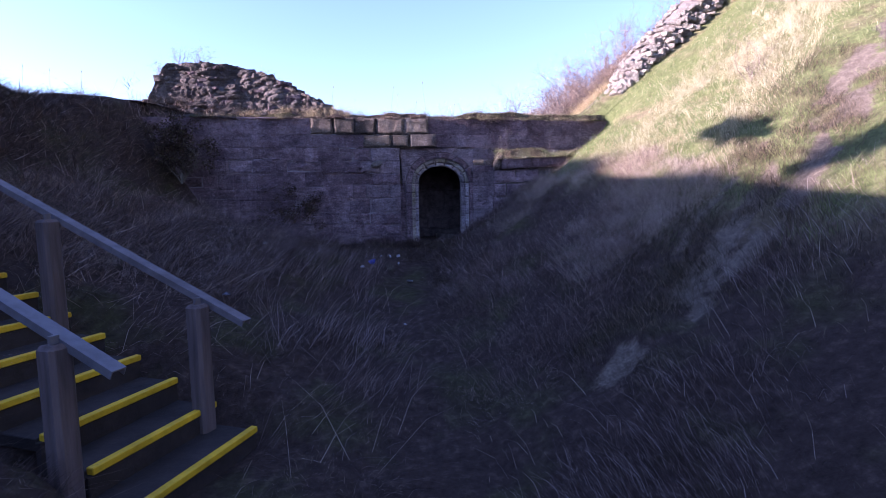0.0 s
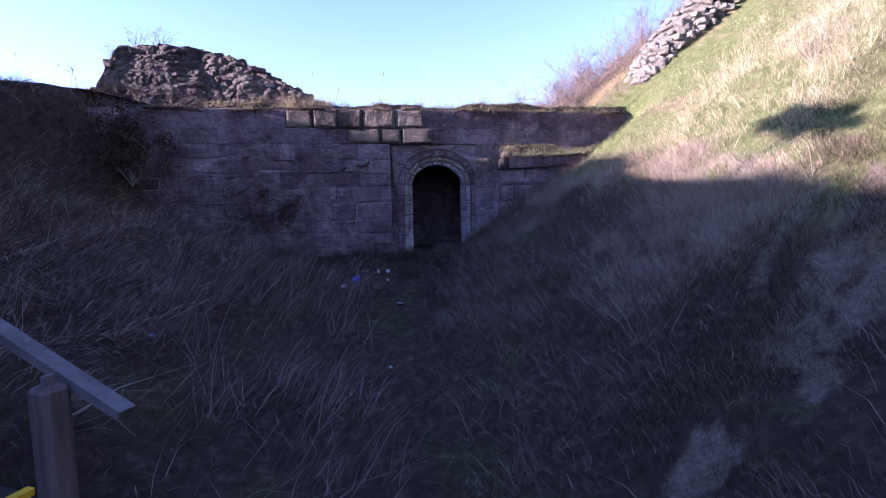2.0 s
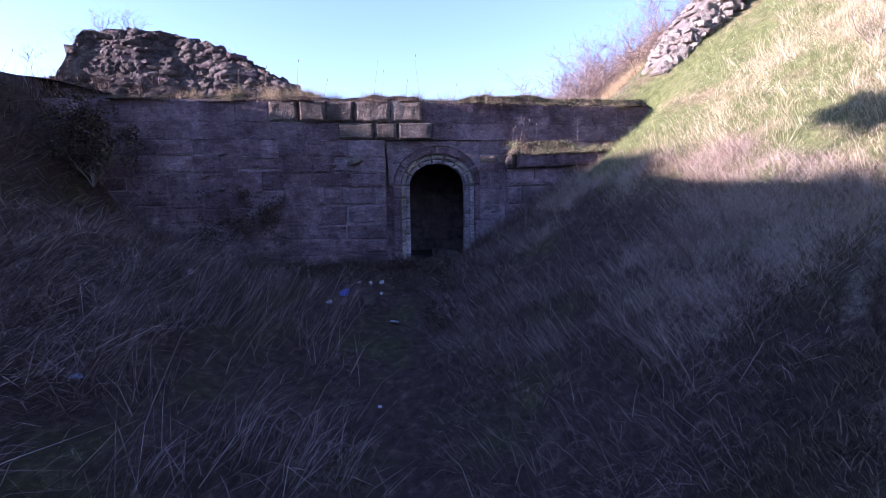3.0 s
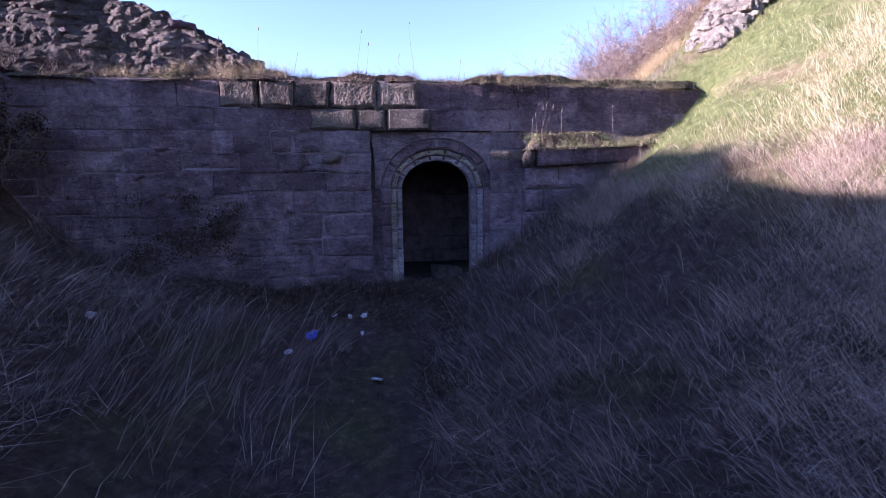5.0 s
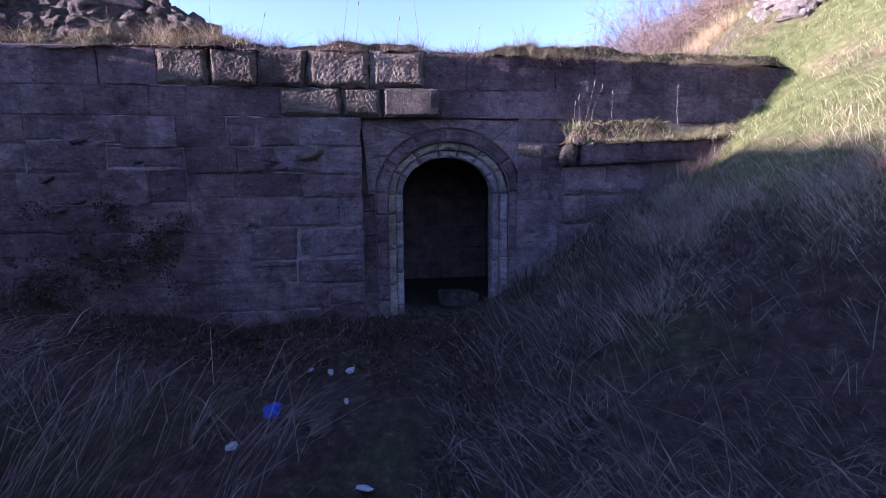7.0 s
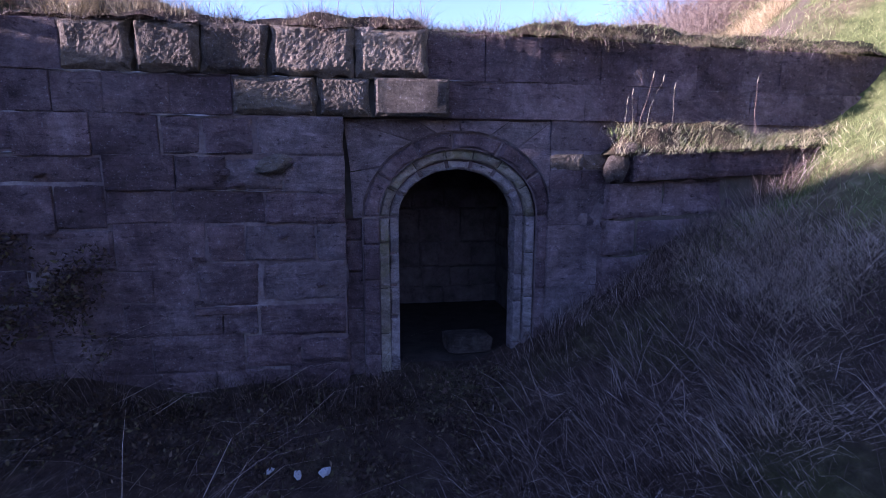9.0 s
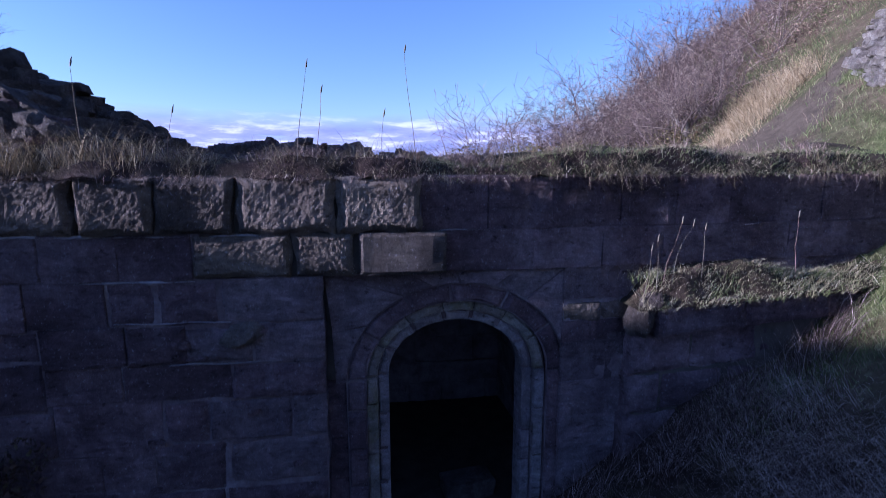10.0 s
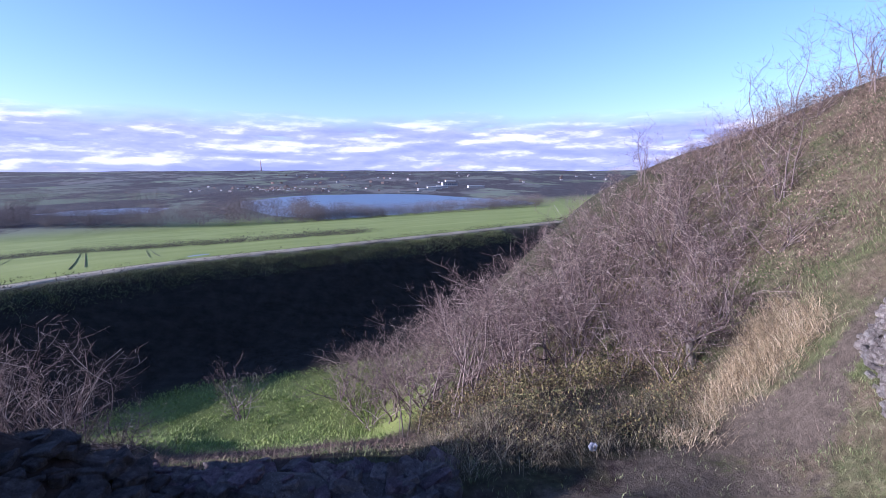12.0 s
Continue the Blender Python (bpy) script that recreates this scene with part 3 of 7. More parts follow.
def build_wall_stones():
    rnd = random.Random(11)
    z_lines = [-0.62, -0.32, -0.02, 0.27, 0.56, 0.85, 1.13, 1.41, 1.69, 1.965, 2.25, 2.60]
    fixed = {10: [-6.4, -5.9, -5.35, -4.9, -4.35, -3.9, -3.36, -2.83, -2.33, -1.90, -1.42, -0.81, -0.27, 0.18, 0.63, 1.15, 1.6, 2.05, 2.5, 2.9, 3.4, 3.8, 4.25],
             9: [-6.4, -5.7, -5.2, -4.5, -4.05, -3.5, -2.92, -2.58, -2.14, -1.71, -1.09, -0.685, -0.115, 0.50, 1.02, 1.5, 2.1, 2.6, 3.1, 3.6, 4.2]}
    for c in range(len(z_lines) - 1):
        z0, z1 = z_lines[c], z_lines[c + 1]
        if c in fixed:
            us = fixed[c]
        else:
            us, u = [], -6.4 + rnd.uniform(0, 0.3)
            while u < 4.2:
                us.append(u)
                u += rnd.uniform(0.26, 0.74)
            us.append(4.25)
            # stop the courses at the recess of the doorway
            us = [u for u in us if u < -1.12] + [-0.92, 0.74] + [u for u in us if u > 0.98]
        for u0, u1 in zip(us, us[1:]):
            um = (u0 + u1) / 2
            if c < 9 and -0.93 < um < 0.75:
                continue
            if um > 1.5 and z1 < 0.6 or um < -4.2 and z1 < 0.0:
                continue                       # buried in the bank
            mat, rough, cut, w = M_ASHLAR, rnd.uniform(0.006, 0.013), rnd.choice((0.003, 0.005, 0.009, 0.016)), 0.0
            if um < -0.92:
                w = 0.006 * rnd.random()
                if c < 9:
                    w += rnd.choice((0.0, 0.0, 0.0, 0.003, 0.005, -0.005, -0.010, -0.018))
            if c == 10:
                if -3.0 < um < -0.27:
                    mat, rough, cut, w = M_ROUGH, 0.020, 0.030, -0.045 + rnd.uniform(-0.02, 0.015)
                elif um < -0.27:
                    w = 0.01 * rnd.random()
                else:
                    w = 0.058 + 0.006 * rnd.random()
            elif c == 9:
                if -1.75 < um < -0.65:
                    mat, rough, cut, w = M_ROUGH, 0.014, 0.02, -0.030 + rnd.uniform(-0.01, 0.01)
                elif um < -0.27:
                    w = 0.006 * rnd.random()
                else:
                    w = 0.052 + rnd.uniform(0, 0.006)
                if -0.69 <= u0 < -0.2:
                    mat, rough, cut, w = M_BLOCK, 0.007, 0.026, -0.045
            elif um > 0.7:
                w = 0.075 + rnd.uniform(-0.003, 0.004)
            if mat is M_ASHLAR and (-1.6 < um < -0.9 and 3 < c < 9 or 0.7 < um < 1.5 and c < 9) and rnd.random() < 0.75:
                mat = M_CLEAN
            g = rnd.uniform(0.0008, 0.004) if um < -0.27 else rnd.uniform(0.0, 0.0025)
            cut = cut if um < -0.27 else 0.003
            dz = (0.035 * math.sin(1.3 * um + 1.7 * c) + 0.018 * math.sin(4.1 * um + 2.9 * c)) * (0 < c < 9)
            dz2 = (0.035 * math.sin(1.3 * um + 1.7 * (c + 1)) + 0.018 * math.sin(4.1 * um + 2.9 * (c + 1))) * (c < 8)
            me = stone_mesh(u0 + g, u1 - g, z0 + g + dz, z1 - g + dz2, w, 0.30, rnd, rough, cut)
            if c < 9 and (abs(u1 + 0.92) < 0.01 or rnd.random() < 0.62 - 0.03 * c and um < -1):     # battered stones, and those at the recess
                me = rough_stone_mesh(u0 + g, u1 - g, z0 + g + dz, z1 - g + dz2, w - 0.006, 0.30, rnd.uniform(0, 40), 0.004, rnd.uniform(0.3, 0.6), 26, 16)
            elif mat in (M_ASHLAR, M_CLEAN) and c < 8 and um < -1 and rnd.random() < 0.30 and u1 - u0 > 0.36:   # two thin stones in one course
                zm, um2 = (z0 + z1) / 2 + rnd.uniform(-0.03, 0.03) + dz, um + rnd.uniform(-0.08, 0.08)
                piece(stone_mesh(u0 + g, u1 - g, zm + g, z1 - g + dz2, w, 0.30, rnd, rough, cut), "stone", mat, wall)
                piece(stone_mesh(u0 + g, um2 - g, z0 + g + dz, zm - g, w + 0.004, 0.30, rnd, rough, cut), "stone", mat, wall)
                me = stone_mesh(um2 + g, u1 - g, z0 + g + dz, zm - g, w, 0.30, rnd, rough, cut)
            if mat is M_ROUGH:
                me = rough_stone_mesh(u0 + g, u1 - g - rnd.uniform(0.0, 0.03), z0 + g, z1 - g, w, 0.30, rnd.uniform(0, 40))
            if c == 7 and 0.7 < um < 1.4:      # a worn string course, turned a little to catch the sun
                me = rough_stone_mesh(u0 + g, u1 - g, z0 + 0.16, z1 + 0.01, 0.066, 0.30, rnd.uniform(0, 40), 0.012, 0.35)
                for v in me.vertices:
                    v.co.y -= 0.024 * (v.co.x - u0) / (u1 - u0) if v.co.y < wall_point(v.co.x, 0.16, 0)[1] else 0
                piece(stone_mesh(u0 + g, u1 - g, z0 + g, z0 + 0.155, 0.075, 0.30, rnd, rough, cut), "stone", M_ASHLAR, wall)
                mat = M_ROUGH
            piece(me, "stone", mat, wall)


def build_doorway():
    rnd = random.Random(5)
    surround = tagged(new("door_1"), "round-arched doorway of pale dressed stone in two moulded orders", "doorway", kind="structure")
    g = 0.002
    # arch rings: inner pale order, outer darker order
    for a0, r0, a1, r1, w, n, mat, label in ((DOOR_A, DOOR_RISE, 0.572, 0.472, 0.205, 0, M_DRESS, "pale arch stone"), (0.572, 0.472, 0.660, 0.560, 0.160, 0, M_LICHEN, "yellow-lichened arch stone"), (0.660, 0.560, 0.790, 0.690, 0.098, 6, M_ASHLAR, "")):
        cuts = [0.0] + (sorted((k + rnd.uniform(-0.18, 0.18)) / n for k in range(1, n)) if n else [0.145, 0.30, 0.445, 0.565, 0.69, 0.845]) + [1.0]
        for c0, c1 in zip(cuts, cuts[1:]):
            t0, t1 = math.pi * c0 + 0.003, math.pi * c1 - 0.003
            ts = [t0 + (t1 - t0) * k / 3 for k in range(4)]
            inner = [arch_point(a0, r0, t) for t in ts]
            outer = [arch_point(a1 - g, r1 - g, t) for t in ts]
            piece(poly_stone(outer + inner[::-1], w + rnd.uniform(-0.006, 0.006), 0.36, 0.026 if w > 0.15 else 0.03), "voussoir", mat, surround, label)
    # pointing behind the joints
    for a0, r0, a1, r1, w in ((DOOR_A + 0.02, DOOR_RISE + 0.02, 0.655, 0.555, 0.225), (0.655, 0.555, 0.795, 0.695, 0.125)):
        verts, faces = [], []
        path = [(-1, -0.55)] + [None] * 17 + [(1, -0.55)]
        for k in range(19):
            for a, r in ((a0, r0), (a1, r1)):
                if path[k]:
                    u, z = path[k][0] * a, path[k][1]
                else:
                    u, z = arch_point(a, r, math.pi * (k - 1) / 16)
                verts += [wall_point(u, w, z), wall_point(u, w + 0.02, z)]
        for k in range(18):
            b = k * 4
            faces += [(b, b + 4, b + 6, b + 2), (b + 2, b + 6, b + 7, b + 3), (b, b + 1, b + 5, b + 4)]
        piece(mesh_from("pointing", verts, faces), "pointing", M_POINT, surround)
    # Groove beside the recess: darker mortar stands for the shade in it.
    verts = [wall_point(-0.935, 0.185, z) for z in (-0.55, 1.96)] + [wall_point(-0.785, 0.185, z) for z in (-0.55, 1.96)]
    piece(mesh_from("pointing", verts, [(0, 2, 3, 1)]), "pointing", M_MORTAR, surround)
    verts, faces = [], []
    for k in range(17):
        u, z = arch_point(0.790, 0.690, math.pi * k / 16)
        verts += [wall_point(u, 0.108, z), wall_point(u, 0.108, 1.96)]
    faces = [(2 * k, 2 * k + 2, 2 * k + 3, 2 * k + 1) for k in range(16)]
    piece(mesh_from("pointing", verts, faces), "pointing", M_POINT, surround)
    # jambs
    for side in (-1, 1):
        for a0, a1, w, mat in ((DOOR_A, 0.572, 0.205, M_DRESS), (0.572, 0.660, 0.160, M_LICHEN if side < 0 else M_DRESS), (0.660, 0.790, 0.098, M_ASHLAR)):
            zs = [-0.55]
            while zs[-1] < 1.0:
                zs.append(zs[-1] + rnd.uniform(0.24, 0.40))
            zs[-1] = DOOR_SPRING
            for z0, z1 in zip(zs, zs[1:]):
                u0, u1 = sorted((side * a0, side * (a1 - g)))
                pts = [(u0, z0 + g), (u1, z0 + g), (u1, z1 - g), (u0, z1 - g)]
                piece(poly_stone(pts, w + rnd.uniform(-0.006, 0.006), 0.36, 0.024 if w > 0.15 else 0.022), "jamb_stone", mat, surround)
    # filling of the recess: strip beside the jamb and the spandrels
    zs = [-0.55, -0.2, 0.12, 0.42, 0.74, 1.0, DOOR_SPRING]
    for z0, z1 in zip(zs, zs[1:]):
        piece(poly_stone([(-0.93, z0 + g), (-0.795, z0 + g), (-0.795, z1 - g), (-0.93, z1 - g)], 0.165 + rnd.uniform(-0.02, 0.02), 0.4), "stone", M_ASHLAR, surround)
    top = 1.955
    box = [(-0.866, DOOR_SPRING), (-0.880, 1.55), (-0.924, top), (-0.36, top), (-0.02, top), (0.40, top), (0.75, top), (0.75, 1.5), (0.75, DOOR_SPRING)]
    angs = [0.0, 0.20, 0.34, 0.42, 0.50, 0.60, 0.70, 0.83, 1.0]
    for k in range(len(box) - 1):
        t0, t1 = math.pi * angs[k] + 0.008, math.pi * angs[k + 1] - 0.008
        lower = [arch_point(0.797, 0.697, t0 + (t1 - t0) * j / 3) for j in range(4)]
        (ua, za), (ub, zb) = box[k], box[k + 1]
        pts = [(ua, za), (ub, zb)] + lower[::-1]
        cu, cz = sum(p[0] for p in pts) / 6, sum(p[1] for p in pts) / 6
        pts = [(u + (cu - u) * 0.012, z + (cz - z) * 0.012) for u, z in pts]
        piece(poly_stone(pts, (0.094 if k < 4 else 0.088) + rnd.uniform(-0.003, 0.003), 0.4, 0.003), "stone", M_CLEAN, surround)
    return surround


def build_mortar():
    """The pointing behind the faces, set back a little from them."""
    for u0, u1, z0, z1, w in ((-6.5, -0.93, -0.9, 1.962, 0.0175), (-6.5, -3.4, 1.962, 2.61, 0.018), (-3.4, -1.66, 1.962, 2.25, 0.0165), (-3.4, -1.66, 2.25, 2.61, 0.062), (-1.66, -0.28, 1.962, 2.61, 0.062), (-0.28, 4.25, 1.962, 2.25, 0.0615), (-0.28, 4.25, 2.25, 2.61, 0.0675), (0.752, 4.25, -0.6, 1.958, 0.083)):
        bm = bmesh.new()
        front = [bm.verts.new(wall_point(u, w, z)) for u, z in ((u0, z0), (u1, z0), (u1, z1), (u0, z1))]
        back = [bm.verts.new(wall_point(u, 0.187, z)) for u, z in ((u0, z0), (u1, z0), (u1, z1), (u0, z1))]
        bm.faces.new(front)
        for k in range(4):
            n = (k + 1) % 4
            bm.faces.new((front[n], front[k], back[k], back[n]))
        bmesh.ops.recalc_face_normals(bm, faces=bm.faces)
        # Gaps between rough blocks get darker mortar, their shadow put into colour.
        part("pointing", bm, M_MORTAR if w == 0.062 else M_POINT, wall)


def build_smears():
    """Ragged lines of pale lime left in a few joints."""
    rnd = random.Random(23)
    for u0, u1, z, h in ((-2.95, -2.15, 2.245, 0.03), (-2.2, -1.7, 2.24, 0.02), (-2.40, -1.70, 1.955, 0.022), (-3.3, -3.0, 1.96, 0.02), (-1.6, -1.25, 2.235, 0.016), (-3.5, -2.9, 1.68, 0.012), (-2.2, -1.5, 1.69, 0.010), (-1.9, -1.2, 1.41, 0.009), (2.15, 2.45, 2.24, 0.018), (2.6, 2.8, 2.2, 0.015), (-0.25, 0.35, 2.245, 0.008)):
        verts, faces = [], []
        back = 0.052 if u0 > -0.3 else 0.0
        n = max(6, int((u1 - u0) / 0.03))
        for k in range(n + 1):
            u = u0 + (u1 - u0) * k / n
            t = h * (0.35 + 0.9 * abs(noise.noise(Vector((u * 7, z * 9, 1))))) * min(1, 4 * k / n, 4 * (n - k) / n) * max(0.02, min(1, 3 * noise.noise(Vector((u * 5.3, z * 3, 8))) + 0.55))
            mid = z + 0.012 * noise.noise(Vector((u * 4, 3, z)))
            verts += [wall_point(u, back + 0.012, mid - t), wall_point(u, back - 0.004, mid), wall_point(u, back + 0.012, mid + t)]
        for k in range(n):
            b = 3 * k
            faces += [(b, b + 3, b + 4, b + 1), (b + 1, b + 4, b + 5, b + 2)]
        piece(mesh_from("lime_joint", verts, faces), "lime_joint", M_LIME, wall, "pale lime left in a joint")


def face_y(x):
    """The wall's front along x, for arrays."""
    return -0.10 - 0.05 * x + 0.085 * np.maximum(x - 0.6, 0)


def build_wedges():
    """Small packing stones standing out of the joints."""
    rnd = random.Random(57)
    for k in range(26):
        u, z = rnd.uniform(-4.3, -1.0), rnd.uniform(0.1, 1.75)
        w = rnd.uniform(0.05, 0.13)
        x, y, zz = wall_point(u, -0.004, z)
        ob = new("packing_stone", rnd.choice(WEDGES))
        ob.parent = wall
        ob.matrix_basis = Matrix.LocRotScale((x, y, zz), Euler((rnd.gauss(0, 0.15), rnd.gauss(0, 0.3), rnd.gauss(0, 0.2))), (w, 0.09, w * rnd.uniform(0.45, 0.8)))


build_mortar()
build_smears()
build_wall_stones()
build_doorway()


def build_passage():
    """The dark passage behind the doorway."""
    def slab(name, lo, hi, mat, label, cat):
        return tagged(part(name, box_bm(lo, hi), mat), label, cat, kind="structure")
    slab("wall_west", (-1.6, 1.05, -0.8), (-1.05, 2.6, 2.2), M_DIM_STONE, "side wall of the passage, its gloom put into the colour", "wall")
    slab("wall_east", (1.05, 1.05, -0.8), (1.6, 2.6, 2.2), M_DIM_STONE, "side wall of the passage, its gloom put into the colour", "wall")
    slab("ceiling", (-1.05, 1.06, 1.72), (1.05, 2.6, 2.2), M_DIM_STONE, "rough stone vault over the passage", "ceiling")
    slab("floor", (-1.05, 0.12, -0.75), (1.05, 2.6, -0.20), M_DIM_FLOOR, "earth floor of the passage, darkened for its gloom", "floor")
    back = slab("wall_south", (-1.6, 2.55, -0.8), (1.6, 3.0, 2.2), M_DIM_STONE, "stone end wall of the dark passage", "wall")
    rnd = random.Random(3)
    z = -0.28
    while z < 1.6:
        h, u = rnd.uniform(0.26, 0.46), -1.05
        while u < 1.03:
            w = rnd.uniform(0.2, 0.62)
            me = rough_stone_mesh(u, min(u + w, 1.05), z, z + h + rnd.uniform(-0.02, 0.0), 0.0, 0.10, rnd.uniform(0, 40), 0.004, 0.45)
            me.transform(Matrix.Translation((0, 2.56 + rnd.uniform(-0.01, 0.01), 0)))
            piece(me, "stone", M_DIM_STONE, back)
            u += w
        z += h
    for side in (-1, 1):
        host = bpy.data.objects["wall_west" if side < 0 else "wall_east"]
        z = -0.28
        while z < 1.6:
            h, y = rnd.uniform(0.24, 0.32), 1.07
            while y < 2.4:
                w = rnd.uniform(0.35, 0.6)
                xs = sorted((side * 1.06, side * (1.015 + rnd.uniform(0, 0.02))))
                part("stone", box_bm((xs[0], y + 0.006, z + 0.006), (xs[1], min(y + w, 2.47) - 0.006, z + h - 0.006), 0.010), M_DIM_STONE, host)
                y += w
            z += h


build_passage()


# ---- rubble: loose and mortared field stones ----
def boulder_meshes(count, seed, flat=0.6):
    out = []
    rnd = random.Random(seed)
    for k in range(count):
        bm = bmesh.new()
        sx, sy, sz = rnd.uniform(0.8, 1.2), rnd.uniform(0.6, 1.0), flat * rnd.uniform(0.7, 1.2)
        for i in range(8):
            c = Vector(((i & 1) - 0.5, (i >> 1 & 1) - 0.5, (i >> 2 & 1) - 0.5))
            for ax in range(3):
                p = c.copy()
                p[ax] *= rnd.uniform(0.62, 0.85)
                p += Vector((rnd.uniform(-0.08, 0.08), rnd.uniform(-0.08, 0.08), rnd.uniform(-0.08, 0.08)))
                bm.verts.new((p.x * sx, p.y * sy, p.z * sz))
        hull = bmesh.ops.convex_hull(bm, input=bm.verts)
        bmesh.ops.delete(bm, geom=[v for v in bm.verts if not v.link_faces], context="VERTS")
        bmesh.ops.dissolve_limit(bm, angle_limit=0.12, verts=bm.verts, edges=bm.edges)
        me = bpy.data.meshes.new("stone")
        bm.to_mesh(me)
        bm.free()
        out.append(me)
    return out


def with_material(meshes, mat):
    out = []
    for m in meshes:
        c = m.copy()
        c.materials.append(mat)
        out.append(c)
    return out


BOULDERS = boulder_meshes(16, 21)
B_RUBBLE = with_material(BOULDERS, M_RUBBLE)
B_PALE = with_material(BOULDERS, M_PALE_RUBBLE)
B_GREY = with_material(BOULDERS, stone_material("grey_rubble_stone", (0.13, 0.108, 0.102), (0.235, 0.20, 0.19), (0.34, 0.295, 0.28), 0.3, False, 1.0, 0.0, 1.0))
B_DARK = with_material(BOULDERS, M_ASHLAR)


def lay_stone(meshes, rnd, place, size, parent, tilt=12, spin=25, name="stone", turn=0):
    ob = new(name, rnd.choice(meshes))
    ob.parent = parent
    ob.matrix_basis = Matrix.LocRotScale(place, Euler((radians(rnd.gauss(0, tilt)), radians(rnd.gauss(0, tilt)), radians(turn + rnd.gauss(0, spin) + 180 * rnd.randint(0, 1)))), (size[0], size[1], size[2]))
    return ob


def crag_top(x):
    return float(curve(x, (-7.2, 2.6), (-6.36, 2.75), (-6.2, 3.2), (-6.08, 3.60), (-5.94, 3.92), (-5.0, 3.92), (-4.38, 3.84), (-3.77, 3.65), (-3.33, 3.44), (-2.95, 3.20), (-2.57, 3.0), (-2.15, 2.76)))


def sheet_mesh(name, xs, ys, fz):
    """A closed lump: a heightfield with a skirt."""
    nx, ny = len(xs), len(ys)
    verts = [(x, y, fz(x, y)) for y in ys for x in xs]
    faces = [(j * nx + i, j * nx + i + 1, (j + 1) * nx + i + 1, (j + 1) * nx + i) for j in range(ny - 1) for i in range(nx - 1)]
    return mesh_from(name, verts, faces)


def build_crag():
    rnd = random.Random(8)
    thing = empty("ruined_wall", (-4.4, 1.2, 2.7), "broken stump of a rubble stone wall with grass on it", "ruin")
    base = Vector(thing.location)

    def body(x, y):
        t = crag_top(x) - 0.10
        g = gz(x, max(y, 0.92)) - 0.1
        y = y + 0.07 * (x + 4.4)
        s = float(smooth(np.array(y), 0.46, 1.05)) * (1 - float(smooth(np.array(y), 2.3, 3.4)))
        return g + max(t - g, 0) * s
    xs, ys = np.arange(-6.9, -2.1, 0.14), np.arange(0.40, 3.5, 0.12)
    me = sheet_mesh("core", xs, ys, body)
    me.transform(Matrix.Translation(-base))
    piece(me, "core", M_GROUND, thing)
    # the broken face: mortared rubble, with stones standing a little out of it
    def face_at(x, z):
        p = Vector((x, 0, z))
        return 0.42 - 0.07 * (x + 4.4) + 0.42 * (z - 2.60) / 1.4 + 0.10 * noise.noise(p * 1.3) + 0.06 * noise.noise(p * 3.7)

    def knobs(x, z):
        q = Vector((x * 4.6 + 0.3 * noise.noise(Vector((x * 2, z * 2, 0))), z * 8.0, 2.0))
        d, pts = noise.voronoi(q)
        return -0.040 * min(1.0, (d[1] - d[0]) / 0.30) - 0.035 * noise.noise(pts[0] * 5.1) + 0.02 * noise.noise(Vector((x, z, 4)) * 14)
    fx, nz = np.arange(-6.95, -2.1, 0.032), 48
    verts, faces = [], []
    for x in fx:
        top = max(crag_top(x) - 0.03 + 0.05 * noise.noise(Vector((x * 4.0, 0, 0))) + 0.03 * noise.noise(Vector((x * 11.0, 0, 5))), 2.6)
        for k in range(nz):
            z = 2.46 + (top - 2.46) * min(k, nz - 2) / (nz - 2)
            verts.append((x, face_at(x, z) + (knobs(x, z) if k < nz - 1 else 0.6), z + (0.0 if k < nz - 1 else 0.03)))
    for i in range(len(fx) - 1):
        for k in range(nz - 1):
            a = i * nz + k
            faces.append((a, a + nz, a + nz + 1, a + 1))
    me = mesh_from("rubble_core", verts, faces)
    me.transform(Matrix.Translation(-base))
    piece(me, "rubble_core", M_RUBBLE, thing)
    z, count = 2.58, 0
    while z < 4.0:
        h = rnd.uniform(0.07, 0.15)
        x = -6.75 + rnd.uniform(0, 0.2)
        while x < -2.2:
            w = rnd.uniform(0.10, 0.28)
            top = crag_top(x + w / 2)
            if top > z + h * 0.8 and count < 290 and rnd.random() < 0.60:
                zz, deep = z + h / 2 + rnd.uniform(-0.04, 0.04), rnd.uniform(0.26, 0.40)
                lay_stone(B_RUBBLE if rnd.random() < 0.75 else B_DARK, rnd, Vector((x + w / 2, face_at(x + w / 2, zz) + deep * 0.45 - rnd.uniform(0.0, 0.05), zz)) - base, (w * 1.15, deep, h * rnd.uniform(1.25, 1.75)), thing, 6, 9)
                count += 1
            x += w
        z += h * 0.85
    # the broken crest
    x = -6.5
    while x < -2.3:
        w = rnd.uniform(0.12, 0.26)
        y = face_at(x, crag_top(x)) + rnd.uniform(0.16, 0.38)
        lay_stone(B_RUBBLE, rnd, Vector((x, y, crag_top(x) - 0.06)) - base, (w, rnd.uniform(0.20, 0.32), rnd.uniform(0.14, 0.24)), thing, 7, 30)
        x += w * 0.75
    for k in range(170):
        x, y = -2.2 - 4.2 * rnd.random() ** 1.4, rnd.uniform(0.75, 2.6)
        w = rnd.uniform(0.14, 0.34)
        lay_stone(B_RUBBLE, rnd, Vector((x, y, body(x, y) + 0.03)) - base, (w, w * rnd.uniform(0.6, 0.9), w * rnd.uniform(0.5, 0.9)), thing, 10, 60)


build_crag()


